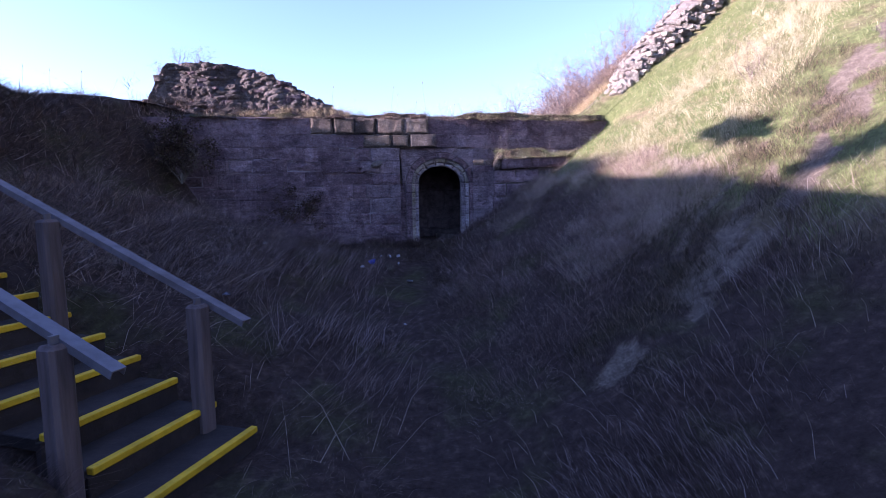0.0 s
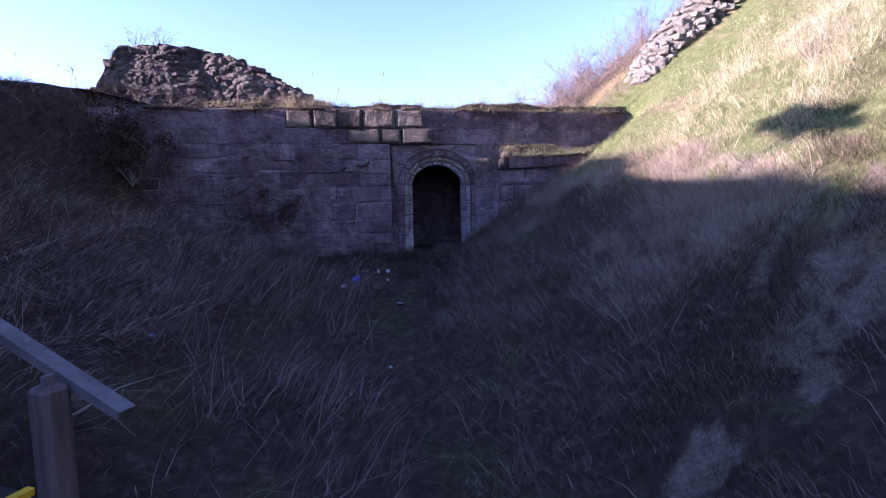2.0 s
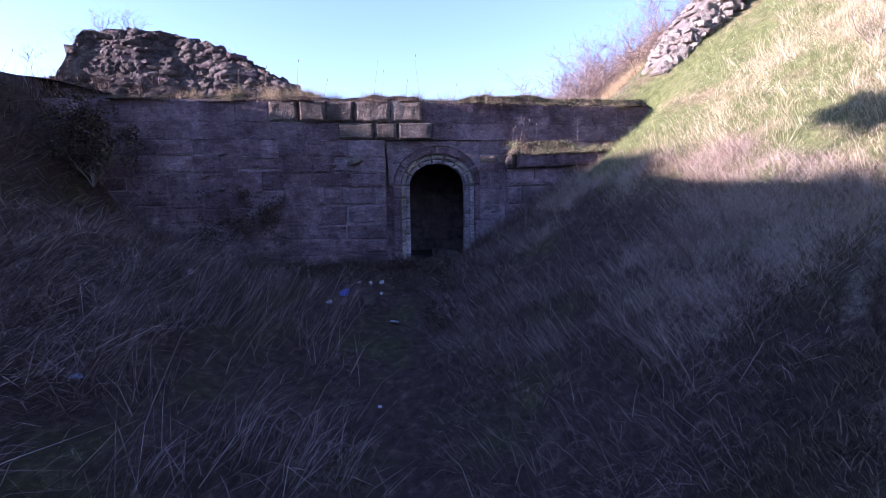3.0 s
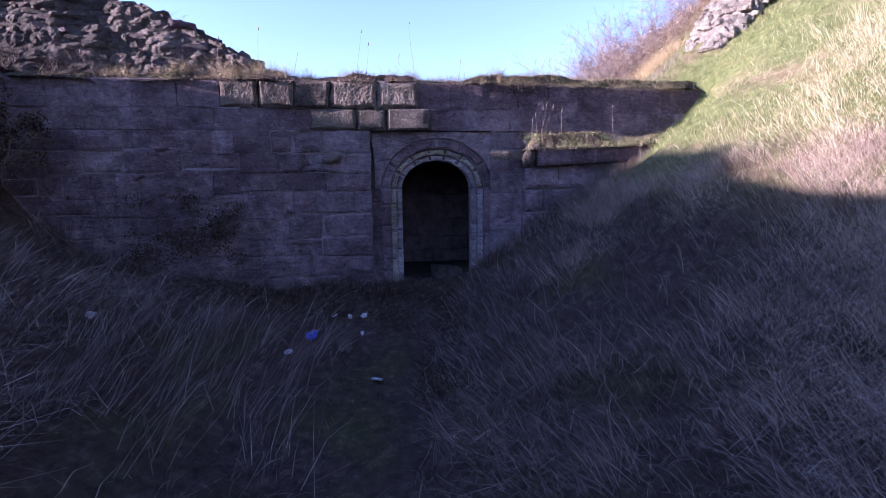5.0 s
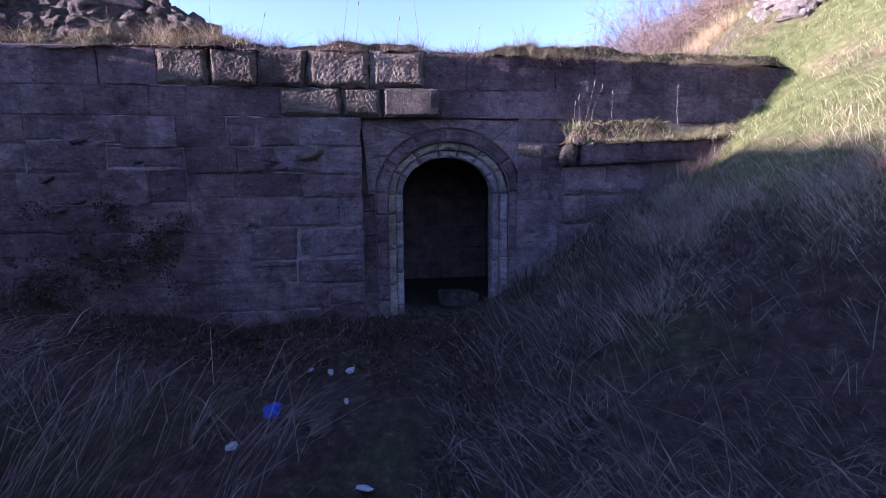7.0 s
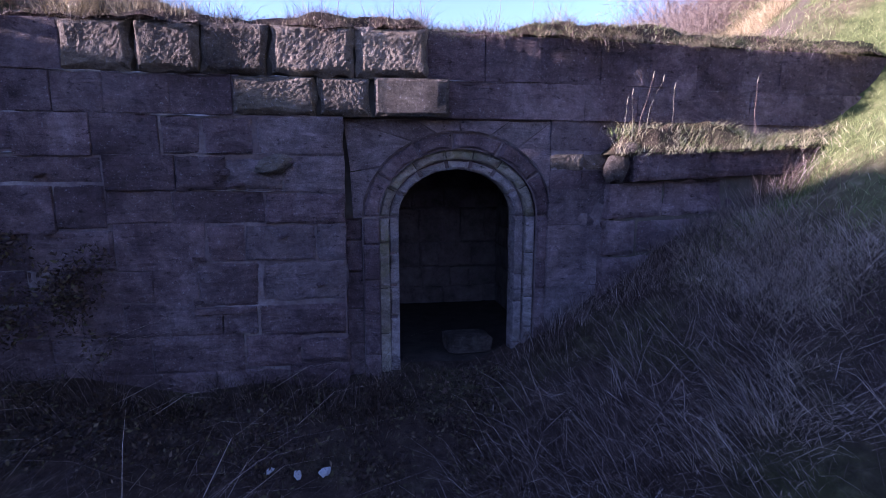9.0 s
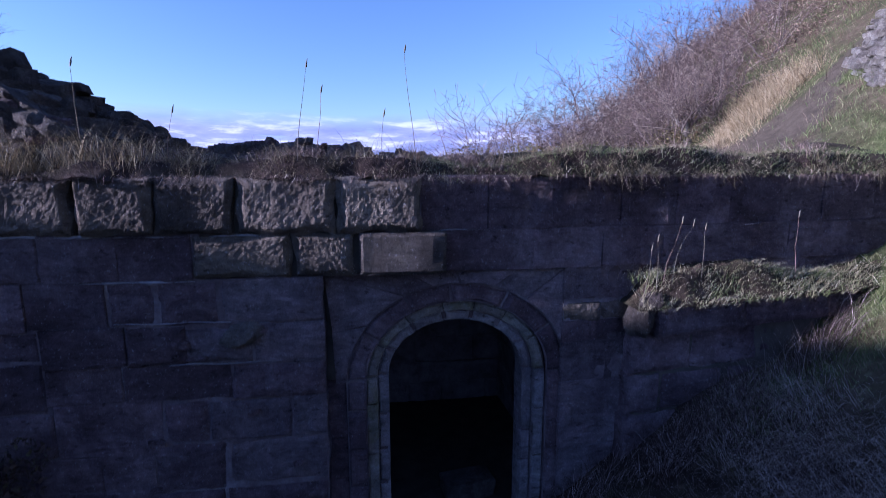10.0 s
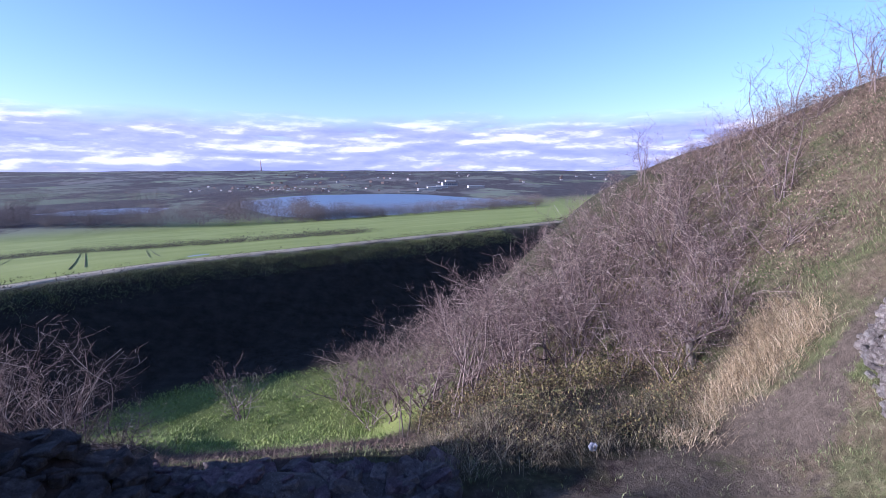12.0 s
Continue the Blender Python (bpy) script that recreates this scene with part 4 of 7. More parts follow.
def build_low_wall():
    """Low foundation walls and tumbled stones across the terrace."""
    rnd = random.Random(14)
    low = empty("foundation_wall", (-2.2, 2.3, 2.6), "low tumbled foundation wall of grey sandstone on a terrace", "ruin")
    base = Vector(low.location)
    def crest(x):
        return 2.12 + 0.26 * max(0, -x - 1.2) * (x > -4.6) + 0.88 * (x <= -4.6), float(curve(x, (-6, 2.9), (-3.2, 2.86), (-1.9, 2.95), (-1.25, 3.04), (-0.5, 2.90), (0.45, 2.82), (0.6, 2.74)))
    for k in range(290):
        x = rnd.uniform(-5.6, 0.5)
        yc, zc = crest(x)
        dy = rnd.gauss(0, 0.30)
        y = yc + dy
        w = rnd.uniform(0.09, 0.30)
        g = gz(x, max(y, 0.92))
        top = g + max(zc - 0.06 - g, 0) * math.exp(-(dy / 0.38) ** 2)
        lay_stone(B_GREY if k % 3 else B_DARK, rnd, Vector((x, y, max(g, top - w * 0.25) + 0.01)) - base, (w, w * rnd.uniform(0.6, 0.9), w * rnd.uniform(0.45, 0.8)), low, 12, 70)
    xs, ys = np.arange(-5.9, 0.62, 0.12), np.arange(-0.75, 0.8, 0.1)
    me = mesh_from("core", [(x, crest(x)[0] + d, gz(x, max(crest(x)[0] + d, 0.92)) - 0.05 + max(crest(x)[1] - 0.05 - gz(x, crest(x)[0] + d), 0) * math.exp(-(d / 0.36) ** 2)) for d in ys for x in xs],
                   [(j * len(xs) + i, j * len(xs) + i + 1, (j + 1) * len(xs) + i + 1, (j + 1) * len(xs) + i) for j in range(len(ys) - 1) for i in range(len(xs) - 1)])
    me.transform(Matrix.Translation(-base))
    piece(me, "core", M_RUBBLE, low)
    loose = empty("fallen_stones", (-1.4, 1.6, 2.7), "scattered fallen stones bedded in turf", "stones")
    base = Vector(loose.location)
    for k in range(110):
        x, y = rnd.uniform(-5.0, 0.9), rnd.uniform(0.55, 1.9)
        w = rnd.choice((0.06, 0.09, 0.12, 0.17, 0.22))
        lay_stone(B_GREY, rnd, Vector((x, y, gz(x, max(y, 0.92)) + w * 0.12)) - base, (w, w * rnd.uniform(0.6, 0.95), w * rnd.uniform(0.5, 0.8)), loose, 12, 80)


build_low_wall()


def build_bank_ruin():
    """The pale rubble core that climbs the bank."""
    rnd = random.Random(30)
    thing = empty("rubble_wall", (5.6, 1.0, 4.0), "sunlit pale rubble wall climbing a grass bank", "ruin")
    base = Vector(thing.location)

    def rise(x):
        return float(curve(x, (4.5, 0.02), (4.9, 0.20), (5.3, 0.42), (6.0, 0.52), (7.2, 0.62), (9, 0.5)))

    def body(x, y):
        left = 4.45 + 0.72 * max(0, y - 1.0)
        s = float(smooth(np.array(y), 0.50, 0.66)) * (1 - float(smooth(np.array(y), 1.5, 2.0))) * float(smooth(np.array(x), left, left + 0.3))
        return gz(x, y) - 0.35 + (rise(x) + 0.32) * s
    me = sheet_mesh("core", np.arange(4.5, 9.0, 0.10), np.arange(0.55, 2.1, 0.08), body)
    me.transform(Matrix.Translation(-base))
    piece(me, "core", M_PALE_RUBBLE, thing)
    for k in range(270):
        x = 4.6 + 3.3 * rnd.random() ** 1.1
        f = rnd.random()
        w = rnd.uniform(0.09, 0.21)
        y = 0.53 + rnd.gauss(0, 0.03) + 0.08 * f
        lay_stone(B_PALE, rnd, Vector((x, y, gz(x, 0.6) - 0.04 + f * rise(x))) - base, (w * 1.1, w, w * rnd.uniform(0.8, 1.2)), thing, 14, 22, turn=-32)
    for k in range(150):
        y = rnd.uniform(0.6, 1.75)
        x = 4.55 + 0.72 * max(0, y - 1.0) + 3.0 * rnd.random() ** 1.3
        w = rnd.uniform(0.09, 0.20)
        lay_stone(B_PALE, rnd, Vector((x, y, body(x, y) + 0.02)) - base, (w * 1.1, w, w * rnd.uniform(0.7, 1.1)), thing, 16, 50, turn=-32)
    for k in range(150):
        y = rnd.uniform(1.05, 2.05)
        d, f = rnd.uniform(0, 0.40), rnd.random()
        x = 4.50 + 0.72 * (y - 1.0) + d
        w = rnd.uniform(0.06, 0.14)
        lay_stone(B_PALE, rnd, Vector((x, y, gz(x, y) - 0.01 + min(0.34, 0.9 * d) * f)) - base, (w, w, w * rnd.uniform(0.7, 1.1)), thing, 16, 50, turn=-50)


build_bank_ruin()


def boulder_bm(place, size, seed):
    """A worn round stone."""
    bm = bmesh.new()
    bmesh.ops.create_icosphere(bm, subdivisions=4, radius=1)
    for v in bm.verts:
        k = 1 + 0.26 * noise.noise(v.co * 1.3 + Vector((seed * 9, 0, 0))) + 0.14 * noise.noise(v.co * 4) + 0.05 * noise.noise(v.co * 11)
        v.co = Vector((v.co.x * size[0] + 0.3 * size[0] * v.co.z, v.co.y * size[1], v.co.z * size[2])) * k + Vector(place)
    return bm


def build_ledge():
    """Stub of a lower wall that stands out beside the doorway, turf on it."""
    rnd = random.Random(17)
    ledge = empty("wall_stub", (2.2, -0.3, 1.5), "projecting stub of broken wall with turf along its top", "ruin")
    base = Vector(ledge.location)
    bm = box_bm((1.29, -0.12, 0.5), (3.35, 0.1, 1.72), 0.02)
    bm.transform(Matrix.Translation(-base))
    part("core", bm, M_MORTAR, ledge)
    for z0, z1, us, out in ((1.48, 1.73, (1.36, 2.08, 2.92, 3.3), -0.19), (1.17, 1.47, (1.24, 1.74, 2.3, 3.2), -0.065), (0.86, 1.16, (1.22, 1.5, 2.05, 2.6), -0.055), (0.5, 0.85, (1.2, 1.7, 2.2), -0.05)):
        for u0, u1 in zip(us, us[1:]):
            me = rough_stone_mesh(u0 + 0.006, u1 - 0.012, z0 + 0.006, z1 - 0.006, out + rnd.uniform(-0.012, 0.012), 0.06, rnd.uniform(0, 40), 0.01, 0.6)
            for v in me.vertices:
                v.co.z += 0.045 * (v.co.x - 1.6)
            me.transform(Matrix.Translation(-base))
            piece(me, "stone", M_ASHLAR, ledge)
    for px, pz, sx, sz in ((1.27, 1.60, 0.075, 0.14), (1.35, 1.73, 0.07, 0.06)):
        bm = boulder_bm(Vector((px, -0.17, pz)) - base, (sx, 0.13, sz), px)
        part("boulder", bm, M_RUBBLE, ledge, "weathered end boulder")
    xs, ys = np.arange(1.19, 3.5, 0.05), np.arange(-0.30, 0.06, 0.04)
    me = sheet_mesh("turf", xs, ys, lambda x, y: 1.71 + 0.045 * (x - 1.6) + (0.19 * (1 - 0.55 * float(smooth(np.array(x), 2.2, 2.7))) + 0.05 * math.sin(4.1 * x) + 0.05 * noise.noise(Vector((x * 7, y * 7, 0))) + 0.03 * noise.noise(Vector((x * 19, y * 19, 3)))) * float(smooth(np.array(y + 0.03 * math.sin(9 * x)), -0.28, -0.10)) * float(smooth(np.array(x), 1.17, 1.40)))
    me.transform(Matrix.Translation(-base))
    for name, v in (("green", 0.40), ("dry", 0.15)):
        me.attributes.new(name, "FLOAT", "POINT").data.foreach_set("value", np.full(len(me.vertices), v, dtype=np.float32))
    piece(me, "turf", M_GROUND, ledge)


build_ledge()
part("corbel", boulder_bm((-1.43, -0.04, 1.60), (0.12, 0.085, 0.08), 3.0), M_BLOCK, wall, "worn round corbel stone")
WEDGES = with_material(BOULDERS[:6], M_ASHLAR)
build_wedges()


# ---- steps and handrails ----
M_YELLOW = plain("yellow_nosing_paint", (0.62, 0.38, 0.015), 0.55, 0.25, 7, bump=0.15)
M_TIMBER = plain("weathered_dark_timber", (0.034, 0.026, 0.025), 0.9, 0.4, 5, bump=0.5)
M_STEEL = plain("galvanised_steel", (0.15, 0.14, 0.16), 0.6, 0.25, 6, 0.35, 0.1)
M_DULL_STEEL = plain("dull_rail_steel", (0.135, 0.116, 0.128), 0.75, 0.35, 5, 0.2, 0.15)


def post_material():
    m = Mat("weathered_post_timber", 0.9)
    g = m.noise(14, 6, 0.6, m.coords((1, 1, 0.08)))
    m.color(m.ramp(g, (0.3, (0.055, 0.040, 0.041)), (0.7, (0.15, 0.112, 0.112))))
    m.bump(g, 0.5, 0.01)
    return m.m


M_POST = post_material()
STEP = Vector((-0.365, 0.18, 0.18))            # one step up the flight
ACROSS = Vector((-0.4425, -0.8968, 0)) * 1.10  # from the far end of a tread to the near one
NOSE = Vector((-2.84, -6.90, -1.13))
FLIGHT_TURN = math.degrees(math.atan2(0.18, -0.365))


def build_steps():
    flight = empty("flight_of_steps", NOSE + Vector((0, 0, -0.18)), "timber-edged steps with bright yellow nosings on a grass bank", "steps")
    for k in range(9):
        a = STEP * k + Vector((0, 0, 0.18))
        back = Vector((STEP.x, STEP.y, 0))
        n = back.normalized()

        def block(name, along0, along1, d0, d1, z0, z1, mat, label, bev):
            bm = bmesh.new()
            vs = []
            for z in (z0, z1):
                for s, d in ((along0, d0), (along1, d0), (along1, d1), (along0, d1)):
                    vs.append(bm.verts.new(a + ACROSS * s + n * d + Vector((0, 0, z))))
            for f in ((0, 1, 2, 3), (4, 7, 6, 5), (0, 4, 5, 1), (1, 5, 6, 2), (2, 6, 7, 3), (3, 7, 4, 0)):
                bm.faces.new([vs[i] for i in f])
            bmesh.ops.recalc_face_normals(bm, faces=bm.faces)
            bmesh.ops.bevel(bm, geom=bm.edges[:], offset=bev, segments=1, affect="EDGES")
            return part(name, bm, mat, flight, label)
        block("riser", -0.06, 1.0, 0.005, 0.06, -0.30, -0.05, M_TIMBER, "dark timber riser board", 0.006)
        block("tread", -0.055, 0.995, 0.06, 0.42, -0.12, -0.03, M_TIMBER, "dark gritty tread", 0.006)
        block("nosing", -0.06, 0.98, -0.012, 0.05, -0.052, 0.0, M_YELLOW, "chipped yellow nosing strip", 0.006)
    return flight


build_steps()


def rail_bm(a, b, w, h):
    """A steel angle rail: a flat top with a lip down its outer side."""
    bm = bmesh.new()
    run = (b - a).normalized()
    side = run.cross(Vector((0, 0, 1))).normalized()
    up = side.cross(run)
    prof = [(-w / 2, 0), (w / 2, 0), (w / 2, -h), (w / 2 - 0.008, -h), (w / 2 - 0.008, -0.010), (-w / 2 + 0.008, -0.010), (-w / 2 + 0.008, -h), (-w / 2, -h)]
    rings = [[bm.verts.new(p + side * x + up * y) for x, y in prof] for p in (a, b)]
    for k in range(len(prof)):
        m = (k + 1) % len(prof)
        bm.faces.new((rings[0][k], rings[0][m], rings[1][m], rings[1][k]))
    bm.faces.new(rings[0][::-1])
    bm.faces.new(rings[1])
    bmesh.ops.recalc_face_normals(bm, faces=bm.faces)
    return bm


def build_handrail(end, posts, steel, label):
    thing = empty("handrail", posts[0][0], label, "handrail", "handrails of the steps")
    base = Vector(thing.location)
    end = Vector(end)
    part("rail", rail_bm(end - base, end + STEP * 8.5 - base, 0.10, 0.055), steel, thing, "grey steel rail")
    for foot, top in posts:
        bm = box_bm((-0.075, -0.075, 0), (0.075, 0.075, top - foot[2]), 0.026)
        bm.transform(Matrix.Translation(Vector(foot) - base) @ Matrix.Rotation(radians(FLIGHT_TURN), 4, "Z"))
        post = part("post", bm, M_POST, thing, "square weathered timber post")
        stem = box_bm((-0.012, -0.03, -0.02), (0.012, 0.03, 0.055), 0.003)
        stem.transform(Matrix.Translation(Vector((foot[0], foot[1], top)) - base) @ Matrix.Rotation(radians(FLIGHT_TURN), 4, "Z"))
        part("bracket", stem, steel, post, "flat steel bracket")


def post_at(x, y, top, deep=1.3):
    return ((x, y, top - deep), top)


build_handrail((-2.84, -6.83, -0.20), [post_at(-3.25, -6.76, -0.06), post_at(-4.71, -6.04, 0.66)], M_DULL_STEEL, "dull grey steel handrail on timber posts along the steps")
build_handrail((-3.36, -7.92, -0.22), [post_at(-3.77, -7.80, -0.07), post_at(-5.23, -7.08, 0.65)], M_STEEL, "bright grey steel handrail on timber posts beside the steps")


def cover(me, green, dry=0.0):
    """Gives a turf mesh its share of green and of dry grass."""
    for name, v in (("green", green), ("dry", dry)):
        me.attributes.new(name, "FLOAT", "POINT").data.foreach_set("value", np.full(len(me.vertices), v, dtype=np.float32))


def cap_edge(x):
    """Where the turf's ragged lip lies over the wall's face."""
    return face_y(x) + np.where(x > -0.27, 0.045, -0.045) + 0.05 * wave(x, x * 0, 1.9, 1.0) + 0.034 * wave(x, x * 0, 5.3, 3.0) + 0.026 * wave(x, x * 0, 11.0, 2.0) + 0.014 * wave(x, x * 0, 29.0, 4.0)


def cap_z(x, y):
    d = y - cap_edge(x)
    t = smooth(d, 0.0, 0.24)
    z = 2.588 + 0.03 * smooth(x, 0.2, 0.9) + (0.026 * wave(x, x * 0, 2.9, 3.0) + 0.018 * wave(x, x * 0, 7.3, 5.0) + 0.014 * wave(x, x * 0, 23.0, 1.0)) * (1 - t) + t * (0.125 + 0.045 * smooth(x, 0.2, 0.9) + ((0.055 - 0.03 * smooth(x, 0.2, 0.9)) * wave(x, y, 2.3, 2.0) + 0.030 * wave(x, y, 6.1, 1.0)) * (1 - 0.7 * smooth(x, 2.2, 3.0))) + (0.016 * wave(x, y, 19.0, 6.0) + 0.012 * wave(x, y, 33.0, 2.0)) * smooth(d, 0.0, 0.05) * (1 - 0.75 * smooth(d, 0.1, 0.35))
    back = np.where(x > 3.2, np.minimum(ground_z(x, np.maximum(y, 0.92)), 2.80), ground_z(x, np.maximum(y, 0.92)))
    z = z + smooth(d, 0.35, 0.95) * (back - 2.68)
    b = smooth(y, 0.94, 1.12)
    return z * (1 - b) + (back - 0.07) * b


def build_turf_cap():
    """Turf that lies over the wall's top and hangs over its edge."""
    xs, ys = np.arange(-5.3, 4.3, 0.045), np.concatenate([[0.0, 0.012, 0.04, 0.09], np.arange(0.14, 1.4, 0.07)])
    X, Y = np.meshgrid(xs, ys)
    YY = cap_edge(X) + Y
    Z = cap_z(X, YY)
    nx = len(xs)
    verts = np.stack([X.ravel(), YY.ravel(), Z.ravel()], 1).tolist()
    faces = [(j * nx + i, j * nx + i + 1, (j + 1) * nx + i + 1, (j + 1) * nx + i) for j in range(len(ys) - 1) for i in range(nx - 1)]
    me = mesh_from("turf", verts, faces)
    me.polygons.foreach_set("use_smooth", [True] * len(me.polygons))
    me.materials.append(M_GROUND)
    cover(me, 0.42)
    me.attributes.new("loam", "FLOAT", "POINT").data.foreach_set("value", np.ones(len(me.vertices), dtype=np.float32))
    me.attributes.new("dirt", "FLOAT", "POINT").data.foreach_set("value", (0.55 * smooth(YY, 0.40, 0.85) * smooth(X, 0.2, 1.0)).ravel().astype(np.float32))
    tagged(new("turf", me), "ragged turf along the top of the old wall", "turf", kind="structure")


build_turf_cap()


# ---- grass ----
def grass_material(name, stops, rough=0.75):
    m = Mat(name, rough, 0.25)
    m.color(m.ramp(m.rand(True), *stops))
    m.b.inputs["Subsurface Weight"].default_value = 0.0
    return m.m


M_STRAW = grass_material("dead_grass", ((0.0, (0.050, 0.030, 0.028)), (0.5, (0.17, 0.110, 0.098)), (0.85, (0.35, 0.245, 0.21)), (1.0, (0.64, 0.52, 0.45))))
# Darker copy of dead grass; the left bank's shade is put into its colour.
M_SHADED_STRAW = grass_material("shaded_dead_grass", ((0.0, (0.020, 0.012, 0.010)), (0.60, (0.056, 0.035, 0.029)), (0.9, (0.155, 0.104, 0.091)), (1.0, (0.34, 0.255, 0.22))))
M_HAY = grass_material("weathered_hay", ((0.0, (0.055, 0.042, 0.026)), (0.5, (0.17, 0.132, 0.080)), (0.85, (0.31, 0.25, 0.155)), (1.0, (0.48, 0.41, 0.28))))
# Duller copy of the green grass, carrying the hollow's shade in its tone.
M_SHADED_GREEN = grass_material("shaded_green_grass", ((0.0, (0.026, 0.019, 0.013)), (0.5, (0.070, 0.054, 0.034)), (0.85, (0.14, 0.105, 0.070)), (1.0, (0.32, 0.23, 0.18))))
# Tussocks toned down from dead grass to deepen the same shaded ground.
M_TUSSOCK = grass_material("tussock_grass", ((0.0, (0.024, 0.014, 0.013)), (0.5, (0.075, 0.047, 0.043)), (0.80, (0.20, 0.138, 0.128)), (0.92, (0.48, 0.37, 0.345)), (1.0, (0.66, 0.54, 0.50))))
# Bleached straw, brightened beyond its own tone for the sunlit bank.
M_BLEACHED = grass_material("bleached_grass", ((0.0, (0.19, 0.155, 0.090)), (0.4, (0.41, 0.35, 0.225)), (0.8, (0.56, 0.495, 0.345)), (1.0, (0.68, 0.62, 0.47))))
M_DRY = grass_material("tan_grass", ((0.0, (0.17, 0.12, 0.062)), (0.5, (0.40, 0.30, 0.175)), (0.85, (0.57, 0.455, 0.29)), (1.0, (0.67, 0.56, 0.39))))
# Extra-bright green that puts the sun on the ditch floor into its colour.
M_SUNLIT_DITCH = grass_material("sunlit_ditch_grass", ((0.0, (0.10, 0.15, 0.03)), (0.6, (0.28, 0.36, 0.085)), (1.0, (0.44, 0.47, 0.17))))
M_STALK = grass_material("pale_stalks", ((0.0, (0.36, 0.265, 0.225)), (1.0, (0.66, 0.54, 0.46))))
M_GREEN = grass_material("green_grass", ((0.0, (0.060, 0.080, 0.028)), (0.5, (0.135, 0.165, 0.060)), (0.85, (0.23, 0.25, 0.11)), (1.0, (0.38, 0.35, 0.20))))
M_LEAF = grass_material("bramble_leaves", ((0.0, (0.034, 0.026, 0.014)), (0.4, (0.100, 0.088, 0.034)), (0.7, (0.21, 0.185, 0.070)), (0.85, (0.16, 0.085, 0.05)), (1.0, (0.34, 0.29, 0.13))), 0.85)


M_BRACKEN = grass_material("dead_bracken", ((0.0, (0.065, 0.043, 0.035)), (0.6, (0.17, 0.115, 0.085)), (1.0, (0.34, 0.25, 0.18))), 0.9)
M_WEED = grass_material("withered_weeds", ((0.0, (0.022, 0.013, 0.012)), (0.7, (0.072, 0.044, 0.036)), (0.95, (0.085, 0.072, 0.036)), (1.0, (0.17, 0.12, 0.09))), 0.9)
# Nearly black: weeds of the far bank with its shade in the colour.
M_RANK_SHADED = grass_material("shaded_rank_weeds", ((0.0, (0.010, 0.007, 0.006)), (0.7, (0.019, 0.014, 0.010)), (1.0, (0.024, 0.024, 0.012))), 0.95)


def fast_mesh(name, verts, quads, tris):
    me = bpy.data.meshes.new(name)
    loops = np.concatenate([quads.ravel(), tris.ravel()]).astype(np.int32)
    totals = np.concatenate([np.full(len(quads), 4), np.full(len(tris), 3)]).astype(np.int32)
    starts = np.concatenate([[0], np.cumsum(totals)[:-1]]).astype(np.int32)
    me.vertices.add(len(verts))
    me.vertices.foreach_set("co", verts.astype(np.float32).ravel())
    me.loops.add(len(loops))
    me.loops.foreach_set("vertex_index", loops)
    me.polygons.add(len(totals))
    me.polygons.foreach_set("loop_start", starts)
    me.polygons.foreach_set("loop_total", totals)
    me.update(calc_edges=True)
    me.validate()
    return me


def blades(name, x, y, z, height, width, lean, heading, droop, material, label, rng):
    """Many grass blades as tapering, bending strips: one mesh of uncountable stuff."""
    n = len(x)
    p = np.stack([x, y, z], 1)
    dirn = np.stack([np.cos(heading), np.sin(heading), np.zeros(n)], 1)
    ang = rng.uniform(0, np.pi, n)
    side = np.stack([np.cos(ang), np.sin(ang), np.zeros(n)], 1)
    rows = []
    for t, w in ((0.0, 1.0), (0.55, 0.75), (1.0, 0.0)):
        up = height * (t - droop * t * t)
        c = p + dirn * (lean * height * (0.35 * t + 0.65 * t * t))[:, None] + np.array([0, 0, 1.0]) * (up - 0.02)[:, None]
        if w:
            rows += [c - side * (width * w * 0.5)[:, None], c + side * (width * w * 0.5)[:, None]]
        else:
            rows.append(c)
    verts = np.stack(rows, 1).reshape(-1, 3)
    b = np.arange(n)[:, None] * 5
    quads = b + np.array([0, 1, 3, 2])
    tris = b + np.array([2, 3, 4])
    me = fast_mesh(name, verts, quads, tris)
    me.materials.append(material)
    return tagged(new(name, me), label, "grass", kind="stuff")


def scatter(rng, n, x0, x1, y0, y1, keep):
    x, y = rng.uniform(x0, x1, n), rng.uniform(y0, y1, n)
    k = keep(x, y, rng.uniform(0, 1, n))
    return x[k], y[k]


def clumped(rng, x, y, spread, per):
    """Several blades round each place."""
    x, y = np.repeat(x, per), np.repeat(y, per)
    return x + rng.normal(0, spread, len(x)), y + rng.normal(0, spread, len(y))


def downhill(x, y):
    e = 0.15
    return np.arctan2(-(ground_z(x, y + e) - ground_z(x, y - e)), -(ground_z(x + e, y) - ground_z(x - e, y)))


def off_path(x, y):
    d = ground_cover(x, y)["dirt"]
    return 1 - np.clip(d * 1.5, 0, 1)


def lay_grass(name, x, y, hmin, hmax, width, lean, droop, material, label, rng, z=None, head=None, wander=0.6):
    n = len(x)
    zz = ground_z(x, y) if z is None else z
    head = (downhill(x, y) if head is None else head) + rng.normal(0, wander, n)
    h = rng.uniform(hmin, hmax, n) * (0.75 + 0.25 * wave(x, y, 3.0, 4.0))
    return blades(name, x, y, zz, h, width * rng.uniform(0.6, 1.3, n), lean * rng.uniform(0.4, 1.4, n), head, droop * rng.uniform(0.5, 1.3, n), material, label, rng)


